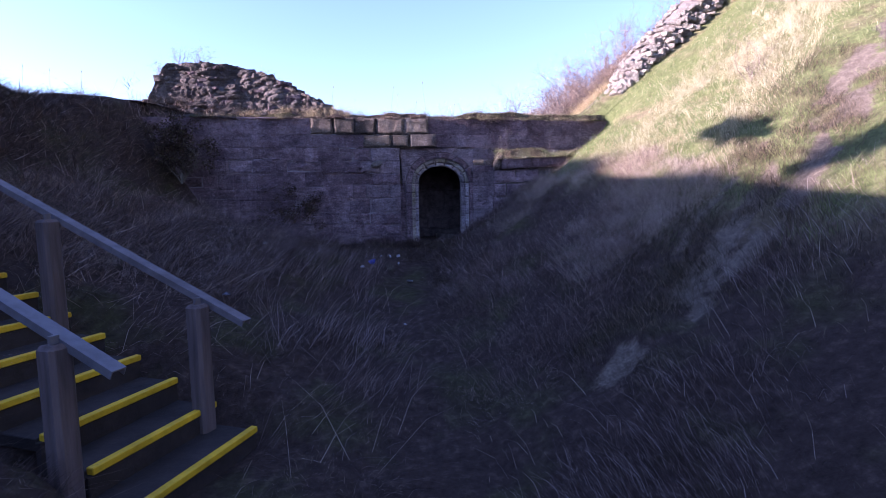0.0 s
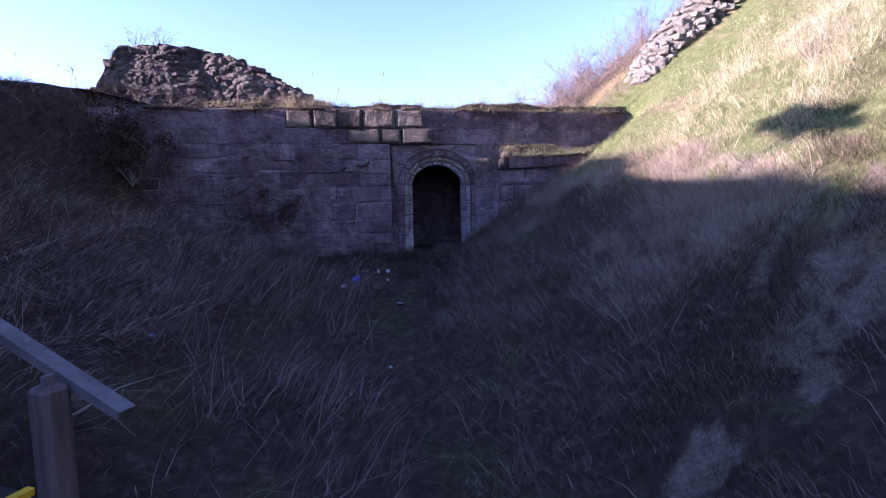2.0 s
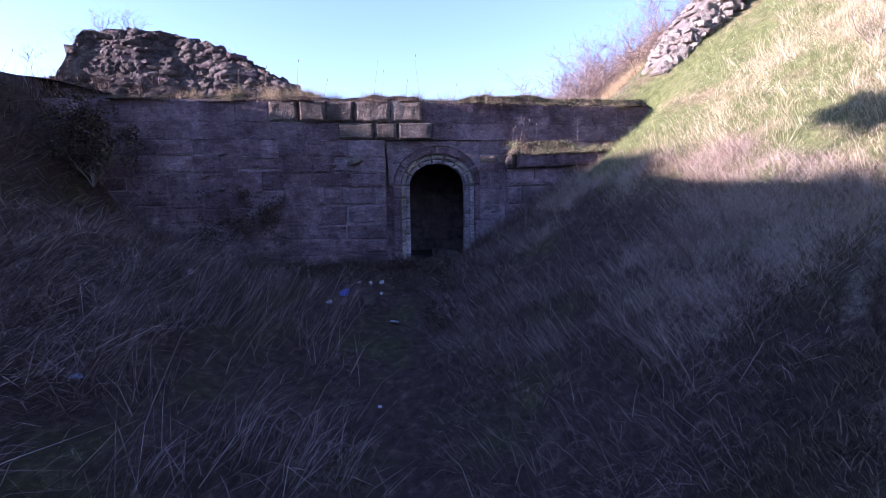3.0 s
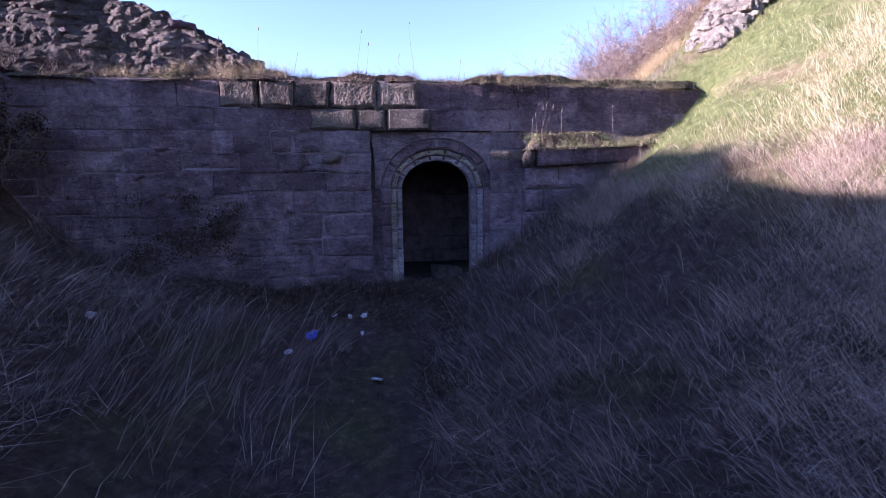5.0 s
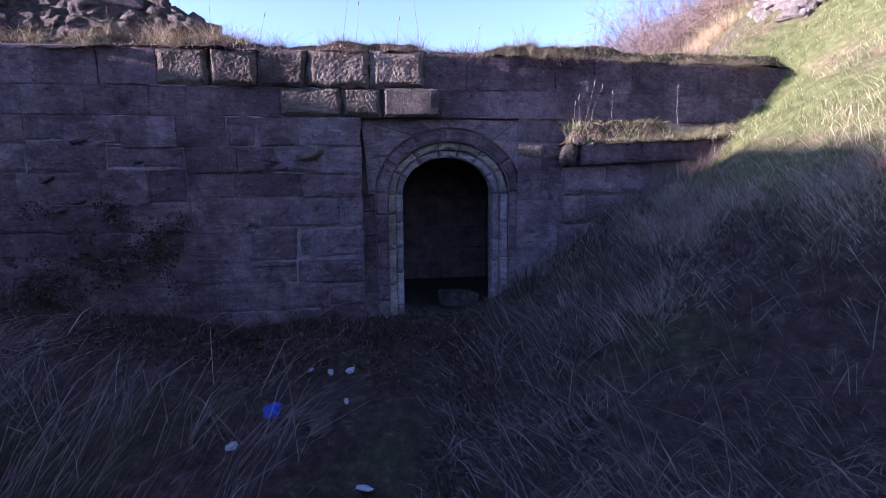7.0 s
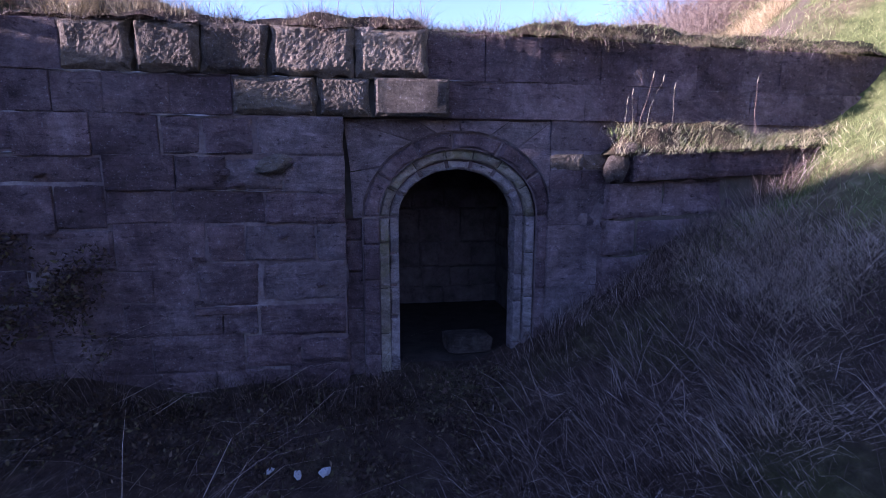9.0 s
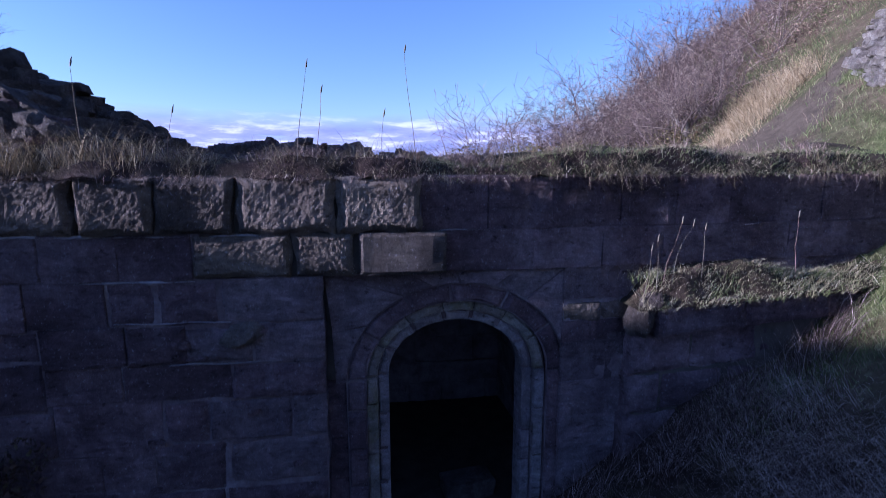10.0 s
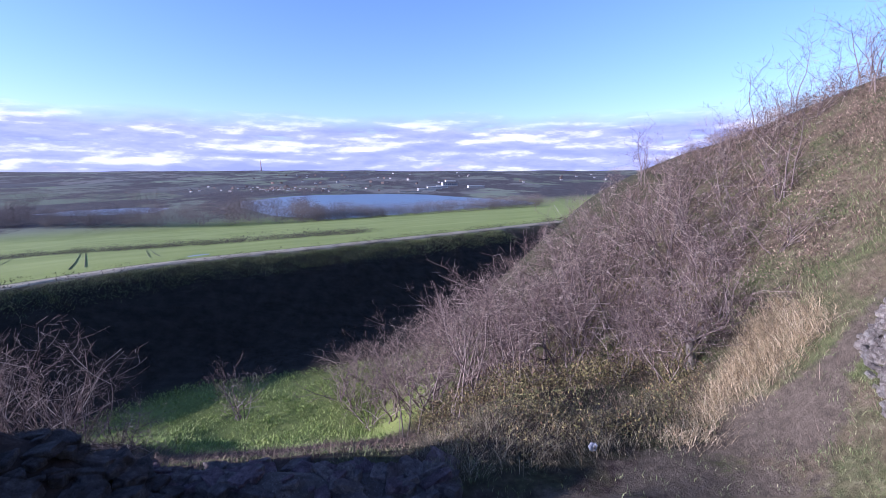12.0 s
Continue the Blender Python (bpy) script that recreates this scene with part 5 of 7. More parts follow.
def tussocks(name, rng, x, y, per, spread, hmin, hmax, width, lean, droop, material, label, head, turn, wander):
    """Clumps whose blades share a lean."""
    n = len(x)
    hd = np.repeat(head + rng.normal(0, turn, n), per)
    tall = np.repeat(rng.uniform(0.6, 1.15, n), per)
    x, y = clumped(rng, x, y, spread, per)
    m = len(x)
    h = rng.uniform(hmin, hmax, m) * tall
    return blades(name, x, y, ground_z(x, y), h, width * rng.uniform(0.6, 1.3, m), lean * rng.uniform(0.5, 1.4, m), hd + rng.normal(0, wander, m), droop * rng.uniform(0.4, 1.3, m), material, label, rng)


def build_grass():
    rng = np.random.default_rng(4)
    bank = lambda x, y: valley(y)[0]
    across = lambda x, y: (x + 2.84) * -0.4425 - (y + 6.9) * 0.897
    in_steps = lambda x, y: (across(x, y) > -0.1) & (across(x, y) < 1.2) & (((x + 2.84) * -0.897 + (y + 6.9) * 0.4425) > -0.15)
    right_bank = lambda x, y: (x - bank(x, y) > 0.28) & (y > -6.3 + 0.42 * (x - 1)) & (x < 3.0 - 0.8 * smooth(y, -3.0, -1.2))
    # a fuzz of fine dead grass on the bank beside the doorway
    x, y = scatter(rng, 11000, -0.8, 3.4, -6.8, -0.25, lambda x, y, r: right_bank(x, y) & (r < off_path(x, y) * (0.12 + 0.88 * smooth(wave(x, y, 2.4, 6.0) + 0.5 * wave(x, y, 5.7, 2.0), -0.5, 0.4))))
    x, y = clumped(rng, x, y, 0.06, 8)
    lay_grass("dead_grass", x, y, 0.08, 0.28, 0.0014, 1.1, 0.5, M_TUSSOCK, "fine dead grass leaning down the bank", rng, wander=1.4)
    x, y = scatter(rng, 1050, -0.7, 3.2, -6.4, -0.4, lambda x, y, r: right_bank(x, y) & (r < off_path(x, y) * (0.10 + 0.90 * smooth(wave(x, y, 1.9, 5.0) + 0.5 * wave(x, y, 4.7, 1.0), -0.35, 0.35))))
    for near, mat in ((y > -2.9, M_TUSSOCK), (y <= -2.9, M_STRAW)):
        tussocks("tall_grass", rng, x[near], y[near], 46, 0.07, 0.16, 0.56, 0.0021, 1.1, 0.6, mat, "wispy tufts of fine dead grass on the bank", downhill(x[near], y[near]) + 0.3, 1.1, 0.8)
    # Extra-pale tufts below the sunlit edge put bounced light into the grass.
    x, y = scatter(rng, 2200, 0.6, 3.4, -5.6, -0.4, lambda x, y, r: right_bank(x, y) & ((x > 1.6) | (y < -1.8)) & (r < smooth(x, 0.6, 1.5) * smooth(wave(x, y, 1.5, 8.0) + 0.5 * wave(x, y, 4.1, 3.0), -0.5, 0.4)))
    tussocks("tall_grass", rng, x, y, 40, 0.08, 0.10, 0.36, 0.0021, 1.0, 0.6, M_STALK, "fine bleached grass on the shaded bank, paled further for bounced light", downhill(x, y) + 0.3, 1.0, 0.7)
    x, y = scatter(rng, 430, -0.8, 3.0, -6.4, -0.4, lambda x, y, r: right_bank(x, y) & (r < off_path(x, y)))
    lay_grass("grass_stalk", x, y, 0.30, 0.75, 0.0022, 1.0, 0.35, M_STALK, "thin pale seed stalks leaning over the bank", rng, wander=0.9)
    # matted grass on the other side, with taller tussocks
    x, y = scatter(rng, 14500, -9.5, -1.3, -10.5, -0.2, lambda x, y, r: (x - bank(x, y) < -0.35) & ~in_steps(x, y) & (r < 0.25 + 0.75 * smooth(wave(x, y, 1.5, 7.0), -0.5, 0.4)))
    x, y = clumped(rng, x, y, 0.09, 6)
    lay_grass("matted_grass", x, y, 0.07, 0.24, 0.0034, 1.8, 0.7, M_SHADED_STRAW, "matted dead grass on the shaded bank", rng, wander=1.5)
    x, y = scatter(rng, 520, -6.8, -1.5, -7.4, -1.2, lambda x, y, r: (x - bank(x, y) < -0.40) & ~in_steps(x, y) & (r < 0.06 + 0.94 * smooth(wave(x, y, 1.7, 2.0) + 0.4 * wave(x, y, 4.3, 6.0), 0.0, 0.4)))
    tussocks("tall_grass", rng, x, y, 64, 0.11, 0.25, 0.85, 0.0021, 1.25, 0.5, M_TUSSOCK, "tall pale tussocks of dead grass", 0.45, 1.3, 0.45)
    x, y = scatter(rng, 62, -4.6, -1.7, -5.0, -1.6, lambda x, y, r: ~in_steps(x, y) & (wave(x, y, 1.9, 1.0) > -0.1))
    tussocks("tall_grass", rng, x, y, 70, 0.09, 0.4, 0.95, 0.0021, 0.9, 0.45, M_TUSSOCK, "bundles of long pale dead grass", 0.4, 0.9, 0.35)
    for n, x0, x1, y0, y1, turn in ((9, -4.2, -1.6, -5.2, -1.8, 0.9), (9, -6.8, -3.2, -5.6, -1.5, 0.25)):
        x, y = scatter(rng, n, x0, x1, y0, y1, lambda x, y, r: ~in_steps(x, y) & (x - bank(x, y) < -0.5))
        tussocks("tall_grass", rng, x, y, 52, 0.10, 0.35, 0.95, 0.0024, 1.1, 0.4, M_TUSSOCK, "long bleached stems lying in bundles", turn, 0.9, 0.5)
    x, y = scatter(rng, 300, -7.0, -1.4, -7.5, -0.8, lambda x, y, r: (x - bank(x, y) < -0.40) & ~in_steps(x, y))
    lay_grass("grass_stalk", x, y, 0.35, 0.95, 0.0030, 1.2, 0.4, M_STALK, "long pale stalks lying about the bank", rng, head=np.full(len(x), 0.6), wander=1.0)
    x, y = scatter(rng, 760, -10.5, -4.6, -7.0, -0.4, lambda x, y, r: ~in_steps(x, y) & (r < 0.4 + 0.6 * (wave(x, y, 1.1, 5.0) > 0)))
    tussocks("tall_grass", rng, x, y, 46, 0.16, 0.12, 0.50, 0.0042, 1.3, 0.55, M_STRAW, "pale dead grass over the high bank", 0.2, 1.6, 0.8)
    x, y = scatter(rng, 7500, -10.0, -3.6, -7.0, -0.3, lambda x, y, r: ~in_steps(x, y) & (r < 0.15 + 0.85 * smooth(wave(x, y, 1.3, 4.0) + 0.5 * wave(x, y, 3.9, 7.0), -0.4, 0.4)))
    x, y = clumped(rng, x, y, 0.12, 4)
    lay_grass("matted_grass", x, y, 0.16, 0.42, 0.0080, 2.2, 0.8, M_STRAW, "pale straw lying flat on the bank", rng, head=rng.uniform(-0.6, 0.8, len(x)), wander=0.9)
    x = rng.uniform(-5.2, -0.75, 150)
    y = face_y(x) - np.abs(rng.normal(0.10, 0.22, 150)) - 0.04
    tussocks("wall_foot_grass", rng, x, y, 34, 0.06, 0.10, 0.42, 0.0032, 0.6, 0.3, M_SHADED_STRAW, "dark dead grass along the wall foot", -1.6, 1.2, 0.8)
    x = np.concatenate([rng.uniform(-1.0, -0.42, 26), rng.uniform(0.35, 0.8, 14)])
    y = face_y(x) - rng.uniform(0.0, 0.35, 40)
    tussocks("wall_foot_grass", rng, x, y, 36, 0.05, 0.08, 0.30, 0.0030, 0.7, 0.35, M_SHADED_STRAW, "dark weeds at the foot of the jambs", -1.6, 1.5, 0.9)
    x = rng.uniform(-0.48, 0.48, 26)
    y = face_y(x) + rng.uniform(-0.15, 0.25, 26)
    tussocks("wall_foot_grass", rng, x, y, 26, 0.05, 0.06, 0.24, 0.0030, 0.8, 0.35, M_SHADED_STRAW, "dead weeds on the doorway sill", -1.6, 1.5, 0.9)
    x = rng.uniform(-4.6, -0.9, 22)
    y = face_y(x) - rng.uniform(0.06, 0.5, 22)
    lay_grass("grass_stalk", x, y, 0.5, 1.1, 0.004, 1.6, 0.5, M_STALK, "long dead stems leaning by the wall foot", rng, head=rng.uniform(-0.5, 0.6, 22), wander=0.3)
    x = np.concatenate([rng.uniform(0.62, 1.9, 55), rng.uniform(-6.6, -4.6, 40), rng.uniform(-0.85, -0.5, 9), rng.uniform(0.45, 0.75, 6)])
    y = face_y(x) - np.abs(rng.normal(0.03, 0.10, len(x))) - np.where(x > 1.2, 0.20 * (x < 2.9), 0.0)
    tussocks("wall_foot_grass", rng, x, y, 34, 0.06, 0.10, 0.40, 0.0032, 0.55, 0.3, M_TUSSOCK, "shaggy dead grass where bank and wall meet", -1.6, 1.3, 0.8)
    x = rng.uniform(1.8, 3.4, 120)
    y = face_y(x) - 0.22 - np.abs(rng.normal(0.0, 0.25, 120))
    tussocks("bank_grass", rng, x, y, 30, 0.05, 0.05, 0.18, 0.004, 0.8, 0.35, M_GREEN, "short green grass by the wall stub", -1.6, 1.5, 1.0)
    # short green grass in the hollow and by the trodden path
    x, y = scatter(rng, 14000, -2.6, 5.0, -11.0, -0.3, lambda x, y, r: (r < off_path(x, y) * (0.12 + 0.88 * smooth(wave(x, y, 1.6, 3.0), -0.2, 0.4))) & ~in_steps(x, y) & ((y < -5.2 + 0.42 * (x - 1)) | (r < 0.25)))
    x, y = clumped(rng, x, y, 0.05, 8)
    lay_grass("short_grass", x, y, 0.04, 0.13, 0.004, 0.8, 0.3, M_SHADED_GREEN, "short green grass in the hollow", rng, wander=1.5)
    # tussocks below the trodden path
    x, y = scatter(rng, 800, -0.9, 4.2, -10.4, -6.4, lambda x, y, r: (y < -7.3 + 0.42 * (x - 1)) & (r < off_path(x, y) * smooth(wave(x, y, 1.7, 8.0), -0.5, 0.5)))
    tussocks("dead_grass", rng, x, y, 60, 0.10, 0.10, 0.36, 0.0022, 0.9, 0.4, M_TUSSOCK, "pale tussocks of grass below the worn path", downhill(x, y), 0.6, 0.6)
    x, y = scatter(rng, 160, -0.9, 3.8, -10.0, -6.6, lambda x, y, r: r < off_path(x, y))
    lay_grass("grass_stalk", x, y, 0.25, 0.55, 0.0028, 0.8, 0.3, M_STALK, "thin pale seed stalks by the worn path", rng)
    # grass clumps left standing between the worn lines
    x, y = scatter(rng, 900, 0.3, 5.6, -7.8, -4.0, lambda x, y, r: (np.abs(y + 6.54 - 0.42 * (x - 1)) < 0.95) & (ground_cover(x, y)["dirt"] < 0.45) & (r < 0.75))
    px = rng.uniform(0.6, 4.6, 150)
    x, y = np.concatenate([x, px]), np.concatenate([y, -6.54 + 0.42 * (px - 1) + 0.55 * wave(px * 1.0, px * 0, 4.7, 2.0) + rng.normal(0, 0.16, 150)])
    tussocks("path_grass", rng, x, y, 64, 0.09, 0.05, 0.19, 0.004, 0.8, 0.3, M_SHADED_GREEN, "dark green grass clumps on the worn path", downhill(x, y), 1.5, 1.0)
    # the sunlit bank: green by the wall and the path, bleached over its middle
    path_k = lambda x, y: y + 6.88 - 0.42 * (x - 1.0)
    pale = lambda x, y: smooth(path_k(x, y), 0.7, 1.5) * (1 - 0.93 * smooth(y - 0.12 * (x - 3), -2.7, -1.2)) * (0.25 + 0.75 * smooth(wave(x, y, 1.2, 5.0) + 0.6 * wave(x, y, 3.1, 2.0), -0.75, 0.15))
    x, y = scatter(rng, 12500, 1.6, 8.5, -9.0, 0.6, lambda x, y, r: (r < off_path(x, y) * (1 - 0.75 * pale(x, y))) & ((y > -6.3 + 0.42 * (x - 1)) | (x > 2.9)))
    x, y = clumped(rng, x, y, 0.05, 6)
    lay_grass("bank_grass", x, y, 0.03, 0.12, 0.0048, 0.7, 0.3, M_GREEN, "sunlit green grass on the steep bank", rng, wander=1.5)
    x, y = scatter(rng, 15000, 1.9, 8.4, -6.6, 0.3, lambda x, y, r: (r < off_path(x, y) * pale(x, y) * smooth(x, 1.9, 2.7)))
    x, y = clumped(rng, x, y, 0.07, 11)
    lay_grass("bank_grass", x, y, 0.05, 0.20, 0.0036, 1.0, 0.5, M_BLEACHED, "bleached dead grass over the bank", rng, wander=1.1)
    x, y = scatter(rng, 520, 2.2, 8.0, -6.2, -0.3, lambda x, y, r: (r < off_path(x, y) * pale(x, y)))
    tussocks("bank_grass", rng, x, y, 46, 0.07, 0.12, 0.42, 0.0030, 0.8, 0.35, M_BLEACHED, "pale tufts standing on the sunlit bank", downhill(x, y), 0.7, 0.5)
    x, y = scatter(rng, 300, 1.9, 7.0, -7.6, -0.3, lambda x, y, r: (r < off_path(x, y) * (1 - pale(x, y))))
    tussocks("bank_grass", rng, x, y, 40, 0.07, 0.08, 0.24, 0.004, 0.7, 0.3, M_GREEN, "rank green tufts on the bank", downhill(x, y), 1.5, 0.8)
    # along the wall's top
    x, y = scatter(rng, 5200, -5.0, 3.3, -0.2, 0.9, lambda x, y, r: (y > cap_edge(x) + 0.02) & (r < 0.9 * smooth(wave(x, y, 3.3, 5.0) + 0.7 * wave(x, y, 7.7, 2.0), -0.6, 0.3) * (1 - 0.8 * smooth(y, 0.35, 0.8))))
    x, y = clumped(rng, x, y, 0.035, 9)
    lay_grass("wall_top_grass", x, y, 0.04, 0.17, 0.0028, 1.1, 0.5, M_HAY, "short brown grass in lumps on the wall top", rng, cap_z(x, y), rng.uniform(-np.pi, np.pi, len(x)))
    x = rng.uniform(-5.2, 3.4, 900)
    y = cap_edge(x) + 0.02 + np.abs(rng.normal(0, 0.16, len(x)))
    x, y = clumped(rng, x, y, 0.05, 14)
    z = cap_z(x, y)
    lay_grass("wall_top_grass", x, y, 0.02, 0.11, 0.0026, 1.3, 0.6, M_STRAW, "dry grass fringing the wall top", rng, z, rng.uniform(-np.pi, np.pi, len(x)))
    x = np.concatenate([rng.uniform(-4.6, 0.4, 46), -1.0 + rng.normal(0, 0.25, 14), -2.2 + rng.normal(0, 0.35, 16), rng.uniform(0.4, 3.4, 12)])
    y = face_y(x) + 0.2 + rng.uniform(0, 0.4, len(x))
    x, y = clumped(rng, x, y, 0.05, 60)
    lay_grass("wall_top_grass", x, y, 0.06, 0.26, 0.0022, 0.75, 0.3, M_STRAW, "upright straw tufts on the wall top", rng, cap_z(x, y), rng.uniform(-np.pi, np.pi, len(x)))
    x = rng.uniform(-4.4, -1.9, 46)
    y = face_y(x) + rng.uniform(0.10, 0.50, 46)
    x, y = clumped(rng, x, y, 0.06, 60)
    lay_grass("wall_top_grass", x, y, 0.10, 0.42, 0.0024, 0.7, 0.3, M_DRY, "tall dry grass before the broken wall", rng, cap_z(x, y), rng.uniform(-np.pi, np.pi, len(x)))
    x = np.array([-2.62, -2.42, -2.36, -1.78, -1.70, -1.20, -0.62, -0.30, -3.3, -4.0, 0.30, 0.9])
    y = face_y(x) + rng.uniform(0.10, 0.35, len(x))
    x, y = clumped(rng, x, y, 0.07, 120)
    lay_grass("wall_top_grass", x, y, 0.08, 0.42, 0.0021, 0.8, 0.35, M_HAY, "golden tussocks standing on the wall top", rng, cap_z(x, y), rng.uniform(-np.pi, np.pi, len(x)))
    # tufts that hang over the wall's edge
    x = rng.uniform(-4.6, 3.3, 64)
    x, y = clumped(rng, x, face_y(x) + np.where(x > -0.27, 0.04, -0.05), 0.09, 22)
    hx = rng.uniform(-0.3, 3.9, 170)
    hx = hx[wave(hx, hx * 0, 3.1, 2.0) + 0.6 * wave(hx, hx * 0, 8.7, 1.0) > 0.0]
    hx, hy = clumped(rng, hx, cap_edge(hx) + 0.015, 0.05, 26)
    lay_grass("hanging_grass", hx, hy, 0.05, 0.20, 0.0026, 0.9, 1.5, M_HAY, "dry grass hanging over the turf lip", rng, cap_z(hx, hy) + 0.02, np.full(len(hx), -np.pi / 2), 1.5)
    lay_grass("hanging_grass", x, y, 0.03, 0.14, 0.003, 0.9, 1.6, M_STRAW, "dry grass hanging over the wall edge", rng, 2.62 + 0 * x, np.full(len(x), -np.pi / 2), 0.9)
    x, y = scatter(rng, 3400, -0.2, 4.4, -0.1, 1.0, lambda x, y, r: (y > 0.10 + face_y(x)) & (y < 0.72 + face_y(x) + 0.15 * wave(x, y, 2.1, 1.0)) & (r < 0.35 + 0.65 * (wave(x, y, 2.9, 3.0) > -0.2)))
    x, y = clumped(rng, x, y, 0.05, 6)
    lay_grass("wall_top_grass", x, y, 0.03, 0.10, 0.004, 0.9, 0.35, M_GREEN, "green turf on the wall top", rng, np.where(x < 4.2, np.maximum(cap_z(x, y), ground_z(x, y)), ground_z(x, y)), rng.uniform(-np.pi, np.pi, len(x)))
    x, y = scatter(rng, 1100, -0.3, 3.3, -0.1, 1.0, lambda x, y, r: (y > 0.06 + face_y(x)) & (y < 0.62 + face_y(x)) & (r < 0.25 + 0.75 * (wave(x, y, 2.3, 7.0) > 0.0)))
    x, y = clumped(rng, x, y, 0.05, 9)
    lay_grass("wall_top_grass", x, y, 0.03, 0.13, 0.0026, 1.2, 0.5, M_BLEACHED, "bleached grass over the turf of the wall top", rng, cap_z(x, y), rng.uniform(-np.pi, np.pi, len(x)))
    x, y = scatter(rng, 4200, 3.2, 8.2, -0.1, 2.6, lambda x, y, r: (r < off_path(x, y) * (0.35 + 0.65 * smooth(wave(x, y, 2.1, 4.0), -0.4, 0.3))))
    x, y = clumped(rng, x, y, 0.06, 9)
    lay_grass("bank_grass", x, y, 0.04, 0.17, 0.0045, 0.8, 0.3, M_GREEN, "green turf where the bank passes the wall end", rng, wander=1.6)
    # terrace
    x, y = scatter(rng, 5200, -6.0, 6.0, 0.95, 5.0, lambda x, y, r: r < (off_path(x, y) * 0.86 + 0.14) * np.where((x < 0.9) & (y < 2.4), 0.35, 1.0) * (0.2 + 0.8 * (wave(x, y, 1.9, 2.0) > -0.1)))
    x, y = clumped(rng, x, y, 0.05, 6)
    lay_grass("terrace_grass", x, y, 0.04, 0.13, 0.007, 0.5, 0.2, M_GREEN, "short grass on the terrace behind the wall", rng, wander=2)
    # dry grass on the mound and over the edge
    x, y = scatter(rng, 5200, 3.0, 11.0, 1.2, 11.0, lambda x, y, r: (r < off_path(x, y)) & (r < 0.25 + 0.75 * smooth(x - 0.2 * y, 3.4, 4.6)) & ((y > 2.05 + 0.25 * (x - 4)) | (r < 0.10)))
    x, y = clumped(rng, x, y, 0.12, 8)
    lay_grass("mound_grass", x, y, 0.10, 0.34, 0.005, 1.0, 0.4, M_BRACKEN, "brown dead grass on the mound", rng, wander=1.2)
    x, y = scatter(rng, 3200, 3.6, 10.0, 1.2, 8.0, lambda x, y, r: (r < off_path(x, y)) & (wave(x, y, 1.2, 4.0) > -0.2))
    x, y = clumped(rng, x, y, 0.06, 7)
    lay_grass("mound_grass", x, y, 0.06, 0.16, 0.007, 0.6, 0.25, M_GREEN, "green grass beside the path up the mound", rng, wander=1.2)
    x, y = scatter(rng, 3800, -9.0, 5.0, 3.0, 10.5, lambda x, y, r: r > 0.1)
    x, y = clumped(rng, x, y, 0.12, 8)
    lay_grass("slope_grass", x, y, 0.06, 0.30, 0.006, 1.0, 0.5, M_BRACKEN, "rough dead grass on the slope to the ditch", rng, wander=2.2)
    x, y = scatter(rng, 7200, -14.0, 0.2, 10.0, 21.0, lambda x, y, r: ground_cover(x, y)["bank"] < 0.3 + 0.3 * r)
    x, y = clumped(rng, x, y, 0.16, 5)
    lay_grass("ditch_grass", x, y, 0.08, 0.22, 0.024, 0.8, 0.3, M_SUNLIT_DITCH, "green tussocky grass on the ditch floor", rng, wander=1.5)
    x, y = scatter(rng, 1700, 3.0, 6.4, 2.2, 4.6, lambda x, y, r: (r < off_path(x, y)) & (y > 2.1 + 0.22 * (x - 3)) & (y < 2.45 + 0.50 * (x - 3)) & (x < 5.3 + 0.4 * r))
    tussocks("tall_grass", rng, x, y, 34, 0.10, 0.10, 0.36, 0.0040, 0.9, 0.4, M_DRY, "tall bleached grass at the scrub edge", downhill(x, y), 1.8, 1.0)
    x, y = scatter(rng, 240, 0.2, 3.6, 2.15, 3.6, lambda x, y, r: (r < off_path(x, y)))
    tussocks("tall_grass", rng, x, y, 40, 0.10, 0.12, 0.40, 0.0036, 0.9, 0.4, M_HAY, "brown dead grass among the brambles", downhill(x, y), 1.5, 0.8)
    # green fringe at the ditch's rim
    q, d = -0.28 - 2.4 * rng.uniform(0, 1, 5200) ** 1.5, rng.uniform(-28, 14, 5200)
    f = curve(d, (-27, -4.2), (-20, -2.3), (-17, -1.45), (-14, -0.85), (-11, -0.76), (-8, -0.95), (-2.6, -1.5), (6, -2.2), (12, -2.6)) + q
    x, y = RIM_X + d * RIM_N[1] + f * RIM_N[0], RIM_Y - d * RIM_N[0] + f * RIM_N[1]
    x, y = clumped(rng, x, y, 0.2, 5)
    lay_grass("rim_grass", x, y, 0.10, 0.28, 0.022, 0.9, 0.4, M_GREEN, "coarse green grass along the ditch rim", rng, wander=1.5)
    # turf on the wall stub
    x = rng.uniform(1.22, 3.3, 230)
    y = rng.uniform(-0.29, 0.0, 230)
    x, y = clumped(rng, x, y, 0.03, 14)
    lay_grass("ledge_grass", x, y, 0.05, 0.20, 0.0026, 0.9, 0.45, M_BLEACHED, "dry grass tufts along the wall stub", rng, 1.71 + 0.045 * (x - 1.6) + 0.19 * (1 - 0.55 * smooth(x, 2.2, 2.7)) * smooth(y, -0.28, -0.1), np.full(len(x), -np.pi / 2), 1.2)
    x = rng.uniform(1.25, 3.3, 190)
    y = rng.uniform(-0.28, 0.0, 190)
    x, y = clumped(rng, x, y, 0.03, 14)
    lay_grass("ledge_grass", x, y, 0.04, 0.13, 0.0035, 0.8, 0.3, M_GREEN, "green grass on the wall stub", rng, 1.71 + 0.045 * (x - 1.6) + 0.19 * (1 - 0.55 * smooth(x, 2.2, 2.7)) * smooth(y, -0.28, -0.1), np.full(len(x), -np.pi / 2), 1.2)
    # rank grass before the stub
    x = rng.uniform(1.15, 2.9, 90)
